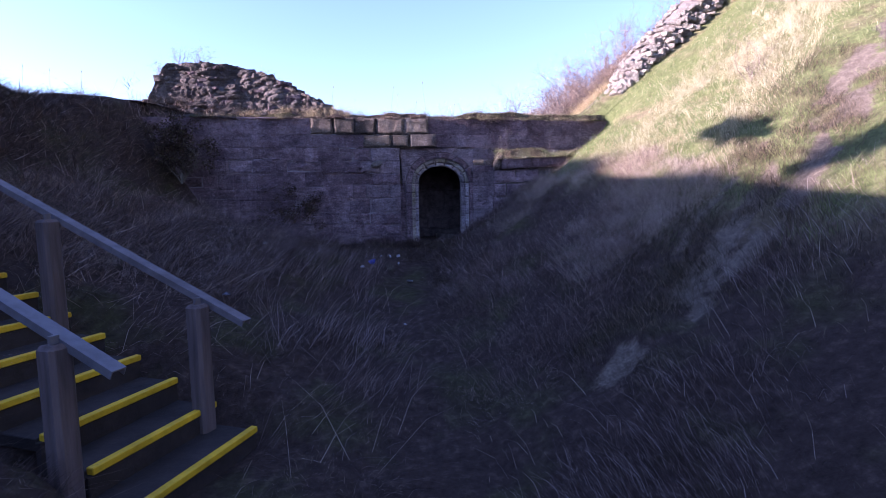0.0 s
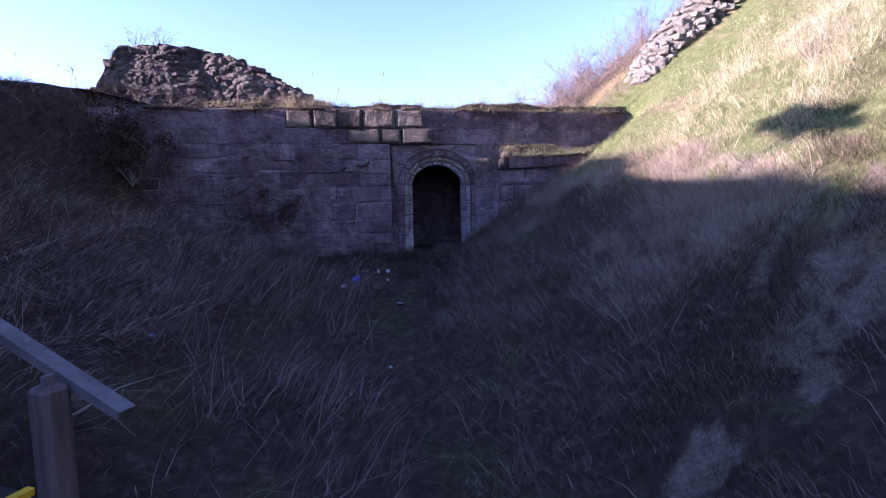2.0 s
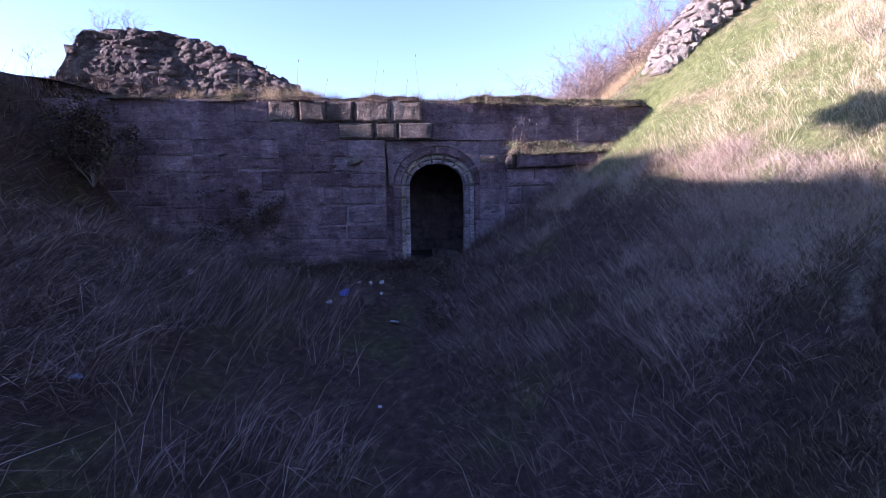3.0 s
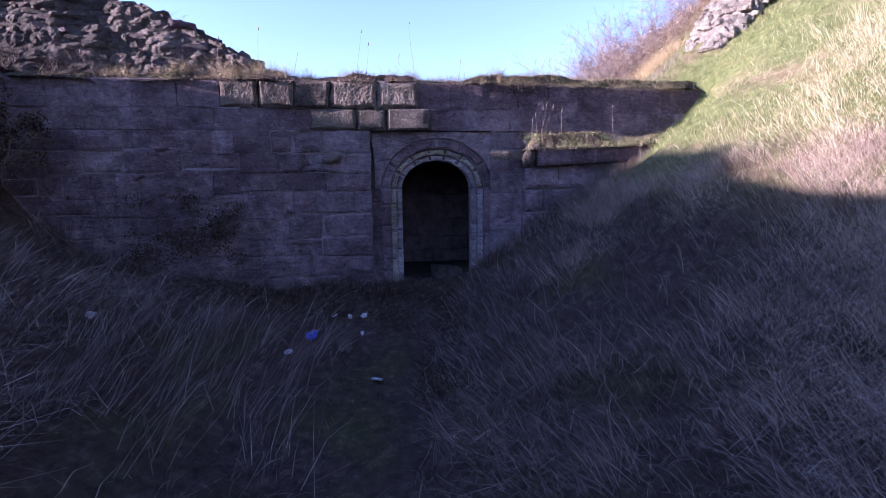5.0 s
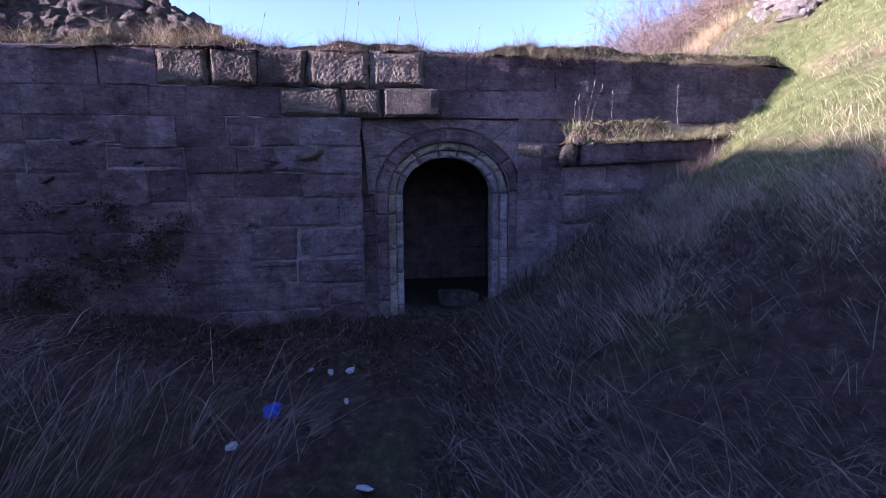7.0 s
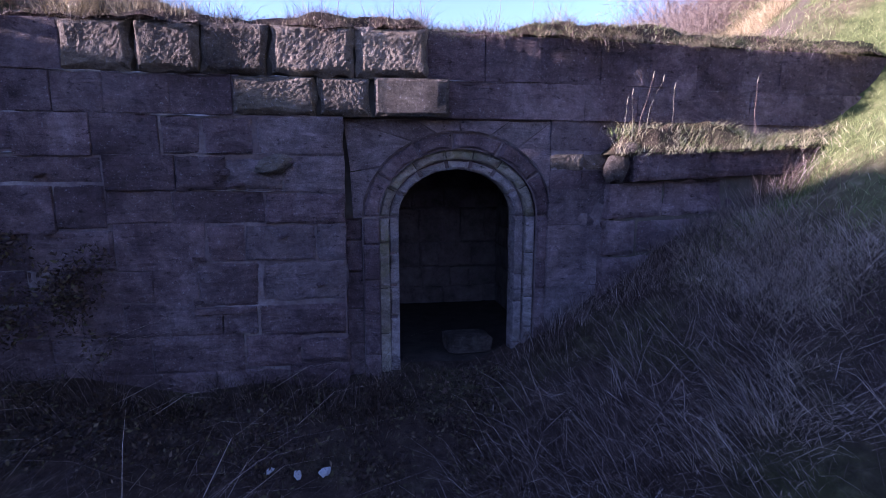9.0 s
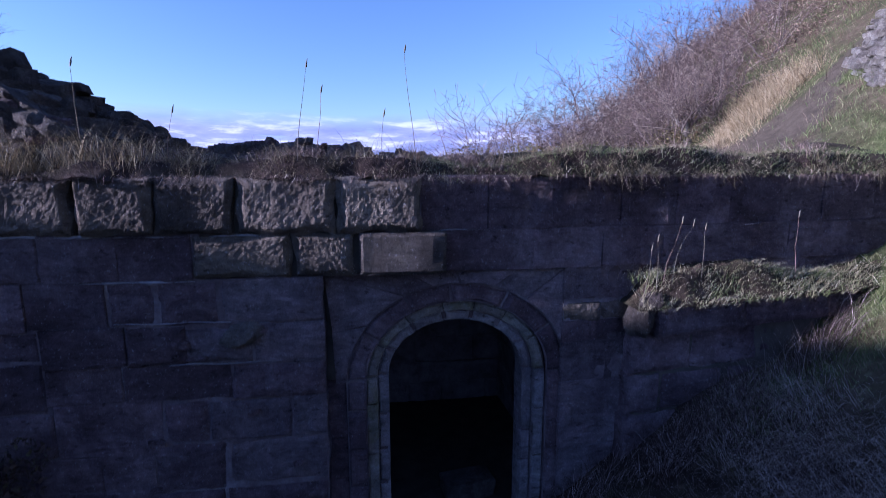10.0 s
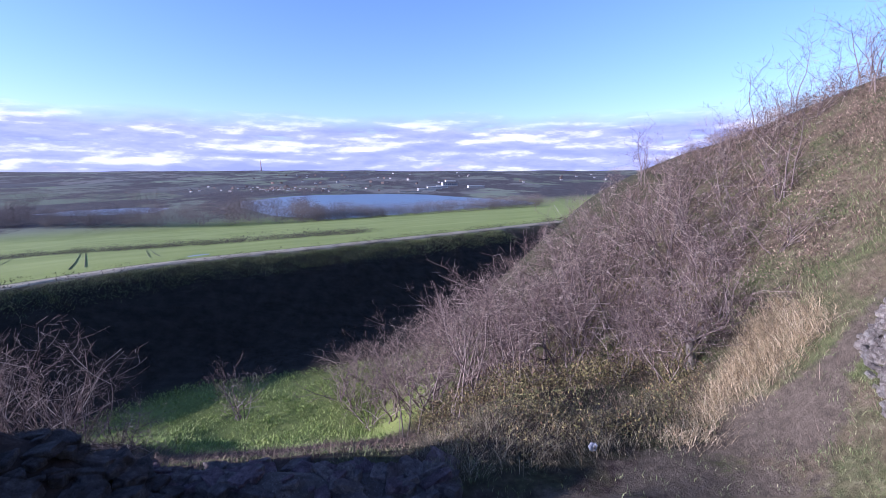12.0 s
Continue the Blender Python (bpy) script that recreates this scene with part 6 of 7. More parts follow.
    y = face_y(x) - 0.20 - np.abs(rng.normal(0, 0.12, 90))
    tussocks("wall_foot_grass", rng, x, y, 34, 0.06, 0.12, 0.46, 0.0024, 0.5, 0.25, M_TUSSOCK, "dry grass standing before the wall stub", -1.6, 1.4, 0.7)
    # on the broken wall stump
    x = rng.uniform(-6.6, -2.6, 50)
    x, y = clumped(rng, x, np.full(len(x), 0.25) + rng.uniform(0, 0.45, len(x)), 0.06, 24)
    z = np.where(x < -5.4, np.maximum(2.62, ground_z(x, np.minimum(y, 0.3))), 2.62) + 1.1 * np.clip(y - 0.25, 0, 0.6)
    lay_grass("stump_grass", x, y, 0.10, 0.35, 0.005, 0.8, 0.5, M_STRAW, "dry grass hanging on the broken wall", rng, z, np.full(len(x), -np.pi / 2), 0.7)


build_grass()


# ---- bare shrubs and trees ----
M_TWIG = grass_material("bare_twigs", ((0.0, (0.037, 0.023, 0.021)), (0.45, (0.124, 0.082, 0.075)), (0.8, (0.26, 0.188, 0.158)), (1.0, (0.56, 0.47, 0.405))), 0.8)
M_STEM = grass_material("pale_stems", ((0.0, (0.085, 0.060, 0.056)), (0.6, (0.20, 0.155, 0.14)), (1.0, (0.46, 0.39, 0.34))), 0.85)
M_BARK = plain("grey_bark", (0.17, 0.145, 0.12), 0.9, 0.4, 12, bump=0.4)


def tubes(name, lines, sides=3):
    """One mesh of tapering tubes from lists of (place, radius)."""
    V, Q = [], []
    n0 = 0
    for line in lines:
        pts = np.array([p for p, r in line])
        rad = np.array([r for p, r in line])
        d = np.gradient(pts, axis=0)
        d /= np.linalg.norm(d, axis=1)[:, None] + 1e-9
        ref = np.where(np.abs(d[:, 2:3]) > 0.9, np.array([[1.0, 0, 0]]), np.array([[0, 0, 1.0]]))
        a = np.cross(d, ref)
        a /= np.linalg.norm(a, axis=1)[:, None] + 1e-9
        b = np.cross(d, a)
        for k in range(len(pts)):
            for s in range(sides):
                t = 2 * np.pi * s / sides
                V.append(pts[k] + rad[k] * (a[k] * np.cos(t) + b[k] * np.sin(t)))
        for k in range(len(pts) - 1):
            for s in range(sides):
                m = (s + 1) % sides
                Q.append((n0 + k * sides + s, n0 + k * sides + m, n0 + (k + 1) * sides + m, n0 + (k + 1) * sides + s))
        n0 += len(pts) * sides
    return fast_mesh(name, np.array(V), np.array(Q, dtype=np.int64), np.zeros((0, 3), dtype=np.int64))


def branch(rnd, p, d, length, r, level, out, up=0.15, kink=0.35, kids=(6, 5, 4)):
    """Grows a crooked branch and its side branches; out[level] gets the lines."""
    n = (5, 3, 2, 1)[min(level, 3)]
    line = [(p, r)]
    d = d.normalized()
    step = length / n
    for k in range(n):
        d = (d + Vector((rnd.gauss(0, kink), rnd.gauss(0, kink), rnd.gauss(0, kink) * 0.7 + up)) * 0.5).normalized()
        p = p + d * step
        line.append((p, max(r * (1 - 0.8 * (k + 1) / n), 0.0024)))
    out[min(level, len(out) - 1)].append(line)
    if level < len(kids):
        for k in range(kids[level]):
            t = rnd.uniform(0.2, 1.0)
            i = min(int(t * n), n - 1)
            q = line[i][0].lerp(line[i + 1][0], t * n - i) if t < 1 else line[-1][0]
            side = Vector((rnd.gauss(0, 1), rnd.gauss(0, 1), rnd.gauss(0.15, 0.7))).normalized()
            base = (line[i + 1][0] - line[i][0]).normalized()
            branch(rnd, q, base * 0.55 + side, length * rnd.uniform(0.32, 0.58), max(line[i][1] * 0.58, 0.0032), level + 1, out, up, kink, kids)


def make_shrub(name, seed, stems, height, spread, label, category, kids=(6, 5, 3), group=""):
    rnd = random.Random(seed)
    out = [[], []]
    for k in range(stems):
        a = rnd.uniform(0, 2 * math.pi)
        d = Vector((math.cos(a) * spread * rnd.random(), math.sin(a) * spread * rnd.random(), 1))
        branch(rnd, Vector((rnd.gauss(0, 0.12), rnd.gauss(0, 0.12), -0.1)), d, height * rnd.uniform(0.6, 0.9), 0.020 * height / 2.5 * rnd.uniform(0.8, 1.4), 0, out, 0.12, 0.4, kids)
    thing = empty(name, (0, 0, 0), label, category, group)
    for part_name, lines, mat in (("trunk", out[0], M_STEM), ("crown", out[1], M_TWIG)):
        me = tubes(part_name, lines)
        piece(me, part_name, mat, thing)
    return thing


def plant(proto, x, y, size, turn, tilt=0.0, z=None):
    zz = gz(x, y) if z is None else z
    ob = copy_thing(proto, Matrix.Translation((x, y, zz - 0.03)))
    ob.matrix_basis = Matrix.LocRotScale((x, y, zz - 0.03), Euler((tilt, tilt * 0.6, turn)), (size, size, size))
    return ob


def remove(thing):
    for o in (*thing.children_recursive, thing):
        bpy.data.objects.remove(o)


BANK_SHRUB = (4.9, -3.4)


def build_scrub():
    rnd = random.Random(77)
    label = "bare thorny shrub with a tangle of purplish twigs"
    protos = [make_shrub("shrub", 100 + k, 8, 2.4, 1.0, label, "shrub", (5, 4, 2), "scrub on the mound") for k in range(6)]
    spots = []
    for k in range(4000):
        x, y = rnd.uniform(-2.5, 13), rnd.uniform(3.5, 19)
        lo = 2.9 - 0.42 * (y - 5.5) if y < 16 else -1.6 + 0.9 * (y - 16)
        if x < lo or x > 12.5 - 0.2 * (y - 5) or (y < 7.0 and x > 5.7 + 0.85 * (y - 3.4)):
            continue
        gap = 0.72 + 0.03 * max(0, y - 6)
        if all((x - a) ** 2 + (y - b) ** 2 > gap ** 2 for a, b in spots):
            spots.append((x, y))
        if len(spots) >= 124:
            break
    for x, y in spots:
        edge = min(1.0, 0.55 + 0.12 * max(0, y - 3.6))
        big = 1 + 0.12 * float(smooth(np.array(y), 5.5, 8.5)) * (1 - float(smooth(np.array(x), 5.0, 8.5))) * (1 - 0.6 * float(smooth(np.array(y), 11, 15)))
        big *= 1 - 0.42 * float(smooth(np.array(x - 0.3 * (y - 6)), 6.0, 8.5))
        big *= 1 - 0.48 * float(smooth(np.array(y), 8.0, 11.5)) * float(smooth(np.array(x), 2.5, 5.5))
        plant(rnd.choice(protos), x, y, edge * big * rnd.uniform(0.72, 1.10), rnd.uniform(0, 6.3), rnd.gauss(0, 0.08))
    # bushes beyond the low wall on the other side
    for x, y, s in ((-6.0, 6.6, 0.8), (-7.2, 7.4, 1.0), (-5.0, 7.2, 0.7), (-5.3, 6.2, 0.8), (-4.7, 6.6, 0.6), (-6.6, 5.8, 0.9), (-6.4, 7.4, 1.0), (-8.5, 8.2, 1.0), (-6.7, 8.6, 0.8), (-9.6, 9.3, 1.1), (-7.9, 6.2, 0.9)):
        plant(rnd.choice(protos), x, y, s, rnd.uniform(0, 6.3))
    # sprigs on the broken wall and the skyline bank
    for x, y, z, s in ((-5.7, 1.1, 3.9, 0.22), (-5.3, 1.2, 3.88, 0.26), (-6.2, 1.3, 3.7, 0.2), (-7.6, 0.8, 3.0, 0.2), (-2.3, 5.0, 2.2, 0.42), (-4.1, 2.1, 3.6, 0.26)):
        plant(protos[0], x, y, s, rnd.uniform(0, 6.3), 0, z)
    # low arching tangle behind the straw
    for k in range(16):
        x = rnd.uniform(4.3, 6.6)
        plant(rnd.choice(protos), x, 3.6 + 0.55 * (x - 4.3) + rnd.uniform(0.2, 1.9), rnd.uniform(0.38, 0.6), rnd.uniform(0, 6.3), rnd.uniform(-0.7, 0.7))
    for a, s in ((0.4, 0.5), (2.6, 0.55), (4.4, 0.45)):
        plant(rnd.choice(protos), 4.45, 3.87, s, a, 0.5, gz(4.45, 3.87) + 0.42)
    # one on the sunlit bank
    plant(protos[1], BANK_SHRUB[0], BANK_SHRUB[1], 0.42, 1.0, 0.25)
    for p in protos:
        remove(p)
    # taller skyline saplings
    tall = [make_shrub("sapling", 200 + k, 2, 3.0, 0.25, "slender bare sapling on the skyline", "sapling", (7, 4, 2), "saplings on the mound") for k in range(4)]
    for x, y, s in ((9.8, 9.0, 0.75), (10.4, 6.6, 0.8), (10.9, 8.0, 0.7), (8.9, 12.5, 0.7), (9.3, 13.2, 0.8), (7.0, 9.5, 0.6), (5.4, 10.5, 0.6), (6.6, 6.8, 0.85), (7.6, 5.6, 0.7), (1.2, 6.2, 0.95), (1.7, 6.8, 1.1), (0.9, 7.2, 0.95), (2.3, 6.0, 1.0), (2.6, 7.0, 1.1), (1.9, 7.8, 1.1), (3.2, 6.2, 1.0), (3.6, 7.4, 1.0), (0.4, 6.8, 0.8), (3.0, 5.4, 0.8), (1.4, 5.6, 0.85), (2.1, 5.4, 0.8), (2.9, 8.2, 1.1), (4.2, 6.6, 0.9), (4.7, 7.6, 0.95), (11.4, 9.5, 0.8), (12.0, 8.2, 0.7)):
        plant(rnd.choice(tall), x, y, s, rnd.uniform(0, 6.3))
    for p in tall:
        remove(p)


build_scrub()


# ---- leafy growth ----
def leaf_cloud(name, rng, centres, radii, count, size, material, label, category="ivy", parent=None):
    """Many small bent leaves in lumps round the given places: one mesh of uncountable stuff."""
    c = np.repeat(np.array(centres, float), count, 0)
    r = np.repeat(np.array(radii, float), count, 0)
    n = len(c)
    d = rng.normal(0, 1, (n, 3))
    d /= np.linalg.norm(d, axis=1)[:, None]
    p = c + d * r * (rng.uniform(0.25, 1.0, n) ** 0.5)[:, None]
    a = rng.normal(0, 1, (n, 3))
    a /= np.linalg.norm(a, axis=1)[:, None]
    b = np.cross(a, rng.normal(0, 1, (n, 3)))
    b /= np.linalg.norm(b, axis=1)[:, None] + 1e-9
    s = (size * rng.uniform(0.5, 1.3, n))[:, None]
    nrm = np.cross(a, b)
    verts = np.stack([p - a * s, p + b * s * 0.45 + nrm * s * 0.15, p + a * s, p - b * s * 0.45 + nrm * s * 0.15], 1).reshape(-1, 3)
    quads = np.arange(n)[:, None] * 4 + np.array([0, 1, 2, 3])
    me = fast_mesh(name, verts, quads, np.zeros((0, 3), dtype=np.int64))
    me.materials.append(material)
    ob = new(name, me)
    if parent:
        ob.parent = parent
        return ob
    return tagged(ob, label, category, kind="stuff")


def build_leafy():
    rng = np.random.default_rng(9)
    rnd = random.Random(9)
    # a dark evergreen bush against the wall, and creepers on its face
    bush = empty("bush", (-5.35, -0.35, 1.5), "dark evergreen bush against the old wall", "bush")
    base = Vector(bush.location)
    out = [[], []]
    for k in range(9):
        a = rnd.uniform(0, 6.3)
        branch(rnd, Vector((0, 0, -0.3)), Vector((math.cos(a) * 0.5, math.sin(a) * 0.3, 1)), rnd.uniform(0.6, 0.9), 0.012, 0, out, 0.1, 0.3, (4, 3))
    piece(tubes("trunk", out[0] + out[1]), "trunk", M_BARK, bush)
    cs = [(rng.normal(0, 0.26), rng.normal(0, 0.12), rng.normal(0.45, 0.24)) for k in range(46)]
    leaf_cloud("foliage", rng, cs, [(0.16, 0.13, 0.13)] * len(cs), 130, 0.026, M_WEED, "", parent=bush)
    spots = [(rng.uniform(-4.0, -2.7), -0.10 + rng.normal(0, 0.05), rng.uniform(0.25, 1.15)) for k in range(34)]
    leaf_cloud("ivy", rng, spots, [(0.16, 0.06, 0.13)] * len(spots), 70, 0.022, M_WEED, "brown and green creeper on the wall face")
    # leaf litter and low weeds along the wall foot
    spots = []
    for k in range(230):
        x, y = rng.uniform(-4.6, 0.0), -abs(rng.normal(0, 0.55)) - 0.12
        spots.append((x, y, gz(x, y) + 0.04))
    leaf_cloud("low_weed", rng, spots, [(0.16, 0.14, 0.07)] * len(spots), 42, 0.020, M_WEED, "low dark weeds and dead leaves along the wall foot", "weeds")
    spots = []
    for k in range(120):
        y = rng.uniform(-2.8, -0.1)
        x = valley(y)[0] + 0.35 + abs(rng.normal(0, 0.18))
        spots.append((x, y, gz(x, y) + 0.04))
    leaf_cloud("low_weed", rng, spots, [(0.12, 0.12, 0.06)] * len(spots), 30, 0.018, M_WEED, "dark weeds at the foot of the bank", "weeds")
    # brambles under the scrub
    spots = []
    for k in range(640):
        x, y = rng.uniform(0.5, 5.4), rng.uniform(2.5, 7.4)
        if x > 4.2 + 0.85 * (y - 3.4) or wave(np.array(x), np.array(y), 2.6, 3.0) < -0.35:
            continue
        spots.append((x, y, gz(x, y) + rng.uniform(0.0, 0.45) * min(1, 0.3 + 0.35 * (y - 2.5))))
    leaf_cloud("bramble", rng, spots, [(0.26, 0.26, 0.20)] * len(spots), 85, 0.019, M_LEAF, "green and russet brambles under bare scrub", "bramble")
    # dead bracken over the mound
    spots = []
    for k in range(520):
        x, y = rng.uniform(4.2, 12.0), rng.uniform(3.4, 13.0)
        if x < 4.6 + 0.45 * (y - 3.4) and y < 6.5:
            continue
        spots.append((x, y, gz(x, y) + rng.uniform(0.05, 0.3)))
    leaf_cloud("bracken", rng, spots, [(0.30, 0.30, 0.18)] * len(spots), 75, 0.020, M_BRACKEN, "brown dead bracken over the mound", "bracken")
    # unseen bushes added on the high bank beside the steps, placed to cast shadows
    for x, y, z, dy, dz, sy, sz, n in ((-10.1, -4.9, 4.47, -0.42, -0.10, 0.13, 0.10, 80), (-10.1, -7.05, 4.05, -0.40, 0.36, 0.13, 0.11, 95)):
        thing = empty("bush", (x, y, gz(x, y) - 0.05), "unseen bush added on the high bank to cast a shadow", "bush")
        base = z - (gz(x, y) - 0.05)
        out = [[], []]
        for k in range(5):
            branch(rnd, Vector((0, 0, 0)), Vector((rnd.gauss(0, 0.1), rnd.gauss(0, 0.1), 1)), base, 0.012, 0, out, 0.1, 0.2, (2, 2))
        piece(tubes("trunk", out[0] + out[1]), "trunk", M_BARK, thing)
        along = rng.uniform(-1, 1, n)
        cs = [(rng.normal(0, 0.12), dy * k + rng.normal(0, sy), base + dz * k + rng.normal(0, sz)) for k in along]
        leaf_cloud("foliage", rng, cs, [(0.13, 0.13, 0.10)] * n, 110, 0.030, M_LEAF, "", parent=thing)
    # rank growth on the ditch's far bank, near-black to stand for its shade
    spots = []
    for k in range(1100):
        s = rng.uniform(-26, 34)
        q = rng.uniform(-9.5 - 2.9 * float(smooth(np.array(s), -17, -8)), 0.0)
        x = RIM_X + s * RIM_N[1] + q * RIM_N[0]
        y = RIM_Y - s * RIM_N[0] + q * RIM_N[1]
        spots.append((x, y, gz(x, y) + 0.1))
    leaf_cloud("rank_growth", rng, spots, [(0.6, 0.6, 0.25)] * len(spots), 26, 0.042, M_RANK_SHADED, "rank growth on the ditch bank, shade painted into its colour", "growth")


build_leafy()


def build_stalks():
    """Tall dead weed stems with seed heads on the wall's top and the wall stub."""
    rnd = random.Random(41)
    spots = [(-0.27, 0.25, 2.66, 0.78), (-1.08, 0.25, 2.66, 0.66), (-0.95, 0.27, 2.66, 0.50), (-2.36, 0.25, 2.66, 0.60), (1.71, 0.25, 2.68, 0.30), (-1.95, 0.4, 2.66, 0.36), (0.35, 0.2, 2.66, 0.30),
             (-2.9, 0.3, 2.68, 0.5), (-3.3, 0.3, 2.7, 0.4), (-0.5, 0.35, 2.66, 0.35), (1.38, -0.18, 1.86, 0.30), (1.45, -0.15, 1.88, 0.42), (1.50, -0.18, 1.88, 0.40), (1.74, -0.17, 1.88, 0.34), (2.55, -0.15, 1.9, 0.40), (1.26, -0.2, 1.75, 0.34), (-8.0, 0.5, 3.05, 0.5), (-7.4, 0.4, 3.05, 0.45), (-8.6, 0.6, 3.05, 0.6), (-6.9, 0.4, 3.0, 0.4)]
    for x, y, z, h in spots:
        thing = empty("weed_stem", (x, y, z), "tall dead weed stem standing in turf", "weed", "dead weeds on the wall")
        p, line = Vector((0, 0, -0.05)), []
        d = Vector((rnd.gauss(0, 0.10), rnd.gauss(0, 0.08), 1))
        for k in range(7):
            line.append((p, 0.0032 * (1 - k / 9)))
            d = (d + Vector((rnd.gauss(0, 0.06), rnd.gauss(0, 0.06), 0))).normalized()
            p = p + d * (h + 0.05) / 6
        piece(tubes("stem", [line], 4), "stem", M_STRAW if rnd.random() < 0.5 else M_BARK, thing)
        q = line[-1][0]
        heads = [[(q, 0.002), (q + Vector((0.004, 0, 0.015)), 0.006), (q + Vector((0.008, 0.002, 0.04)), 0.005), (q + Vector((0.014, 0.002, 0.06)), 0.001)]]
        piece(tubes("seed_head", heads, 4), "seed_head", M_BARK, thing)


build_stalks()


# ---- litter ----
M_PAPER = plain("white_litter", (0.40, 0.40, 0.44), 0.7, 0.15, 8)
M_BLUE = plain("blue_plastic", (0.03, 0.07, 0.42), 0.4, 0.3, 8)
M_CARD = plain("sodden_cardboard", (0.055, 0.041, 0.030), 0.9, 0.3, 8)


def crumple(name, x, y, size, seed, mat, label, category):
    bm = bmesh.new()
    bmesh.ops.create_icosphere(bm, subdivisions=3, radius=1)
    rnd = random.Random(seed)
    size = tuple(v * 0.75 for v in size)
    off = Vector((rnd.uniform(0, 50), rnd.uniform(0, 50), rnd.uniform(0, 50)))
    for v in bm.verts:
        n = noise.noise(v.co * 1.7 + off) * 0.55 + noise.noise(v.co * 4.5 + off) * 0.25
        v.co = Vector((v.co.x * size[0], v.co.y * size[1], v.co.z * size[2])) * (1 + n)
    ob = part(name, bm, mat)
    ob.matrix_basis = Matrix.LocRotScale((x, y, gz(x, y) + size[2] * 0.9 + 0.02), Euler((rnd.gauss(0, 0.3), rnd.gauss(0, 0.3), rnd.uniform(0, 6.3))), None)
    return tagged(ob, label, category, "litter in the hollow")


crumple("crumpled_paper", -1.08, -0.96, (0.045, 0.035, 0.035), 1, M_PAPER, "crumpled white paper lying in weeds", "litter")
crumple("crumpled_paper", -1.25, -0.97, (0.035, 0.025, 0.035), 2, M_PAPER, "crumpled white paper lying in weeds", "litter")
crumple("crumpled_paper", -1.43, -0.91, (0.045, 0.015, 0.02), 3, M_PAPER, "thin scrap of white paper in weeds", "litter")
crumple("crumpled_paper", -1.11, -1.37, (0.025, 0.02, 0.03), 4, M_PAPER, "small scrap of white paper in grass", "litter")
crumple("plastic_bag", -1.635, -1.61, (0.085, 0.075, 0.055), 5, M_BLUE, "crumpled blue plastic bag in weeds", "litter")
crumple("wrapper", -1.83, -2.02, (0.06, 0.04, 0.03), 6, M_PAPER, "crumpled pale wrapper in dead grass", "litter")
crumple("flat_paper", -0.985, -2.20, (0.085, 0.06, 0.018), 7, M_PAPER, "flattened white paper on the muddy path", "litter")
crumple("wrapper", -3.50, -2.11, (0.07, 0.05, 0.04), 8, M_PAPER, "pale plastic wrapper caught in grass", "litter")
crumple("plastic_bag", -3.54, -4.67, (0.055, 0.035, 0.022), 9, plain("bluish_plastic", (0.20, 0.24, 0.36), 0.5, 0.2, 8), "white plastic bag caught in grass", "litter")
crumple("cardboard_box", -1.30, -1.62, (0.15, 0.11, 0.035), 10, M_CARD, "sodden brown cardboard box in weeds", "litter")
crumple("plastic_bag", 2.16, 2.42, (0.07, 0.06, 0.07), 11, M_PAPER, "white plastic bag at the scrub edge", "litter")
crumple("flat_paper", -1.27, -4.22, (0.03, 0.02, 0.012), 12, M_PAPER, "small scrap of paper on the path", "litter")


# ---- the valley: water, woods, houses ----
def strip(name, line, width, lift, material, label, category):
    """A narrow band laid over the ground along a line."""
    pts = []
    for (ax, ay), (bx, by) in zip(line, line[1:]):
        n = max(2, int(math.hypot(bx - ax, by - ay) / 1.2))
        pts += [(ax + (bx - ax) * k / n, ay + (by - ay) * k / n) for k in range(n)]
    pts.append(line[-1])
    verts, faces = [], []
    for k, (x, y) in enumerate(pts):
        a, b = pts[max(k - 1, 0)], pts[min(k + 1, len(pts) - 1)]
        d = Vector((b[0] - a[0], b[1] - a[1])).normalized()
        for side in (-0.5, -0.25, 0.25, 0.5):
            w = width * (side + 0.10 * math.sin(k * 1.7 + side * 9) * (abs(side) > 0.45))
            px, py = x - d.y * w, y + d.x * w
            verts.append((px, py, gz(px, py) + lift * (1 if abs(side) < 0.45 else 0.1)))
    for k in range(len(pts) - 1):
        for j in range(3):
            a = 4 * k + j
            faces.append((a, a + 4, a + 5, a + 1))
    me = mesh_from(name, verts, faces)
    me.materials.append(material)
    return tagged(new(name, me), label, category, kind="structure")


M_GRAVEL = plain("pale_track_gravel", (0.40, 0.335, 0.23), 0.95, 0.25, 1.5, bump=0.4)
M_WHEELING = plain("bare_wheelings", (0.07, 0.075, 0.03), 0.95, 0.3, 1.0, bump=0.2)
rim_line = [(RIM_X + d * RIM_N[1] + f * RIM_N[0], RIM_Y - d * RIM_N[0] + f * RIM_N[1]) for d, f in ((-60, -6.5), (-40, -5.2), (-27, -3.2), (-20, -1.4), (-17, -0.55), (-14, 0.05), (-11, 0.14), (-8, -0.05), (-2.6, -0.6), (6, -1.3), (9, -1.55), (24, -2.4), (60, -4.1))]
strip("track", rim_line, 1.05, 0.05, M_GRAVEL, "pale gravel farm track along the ditch rim", "track")
for a, b in (((-50.3, 76.9), (-74.0, 119.6)), ((-18.6, 32.4), (-55.0, 107.4)), ((-17.9, 32.9), (-52.2, 103.5)), ((-17.4, 42.1), (-38.9, 97.1)), ((-16.9, 42.9), (-37.1, 94.4))):
    strip("tramline", [a, b], 0.075, 0.05, M_WHEELING, "bare wheel line through the green field", "field")



def water_material():
    m = Mat("lake_water", 0.28, 0.5)
    m.color((0.05, 0.085, 0.17))
    m.bump(m.noise(0.5, 4, 0.6), 0.5, 0.4)
    return m.m


M_WATER = water_material()


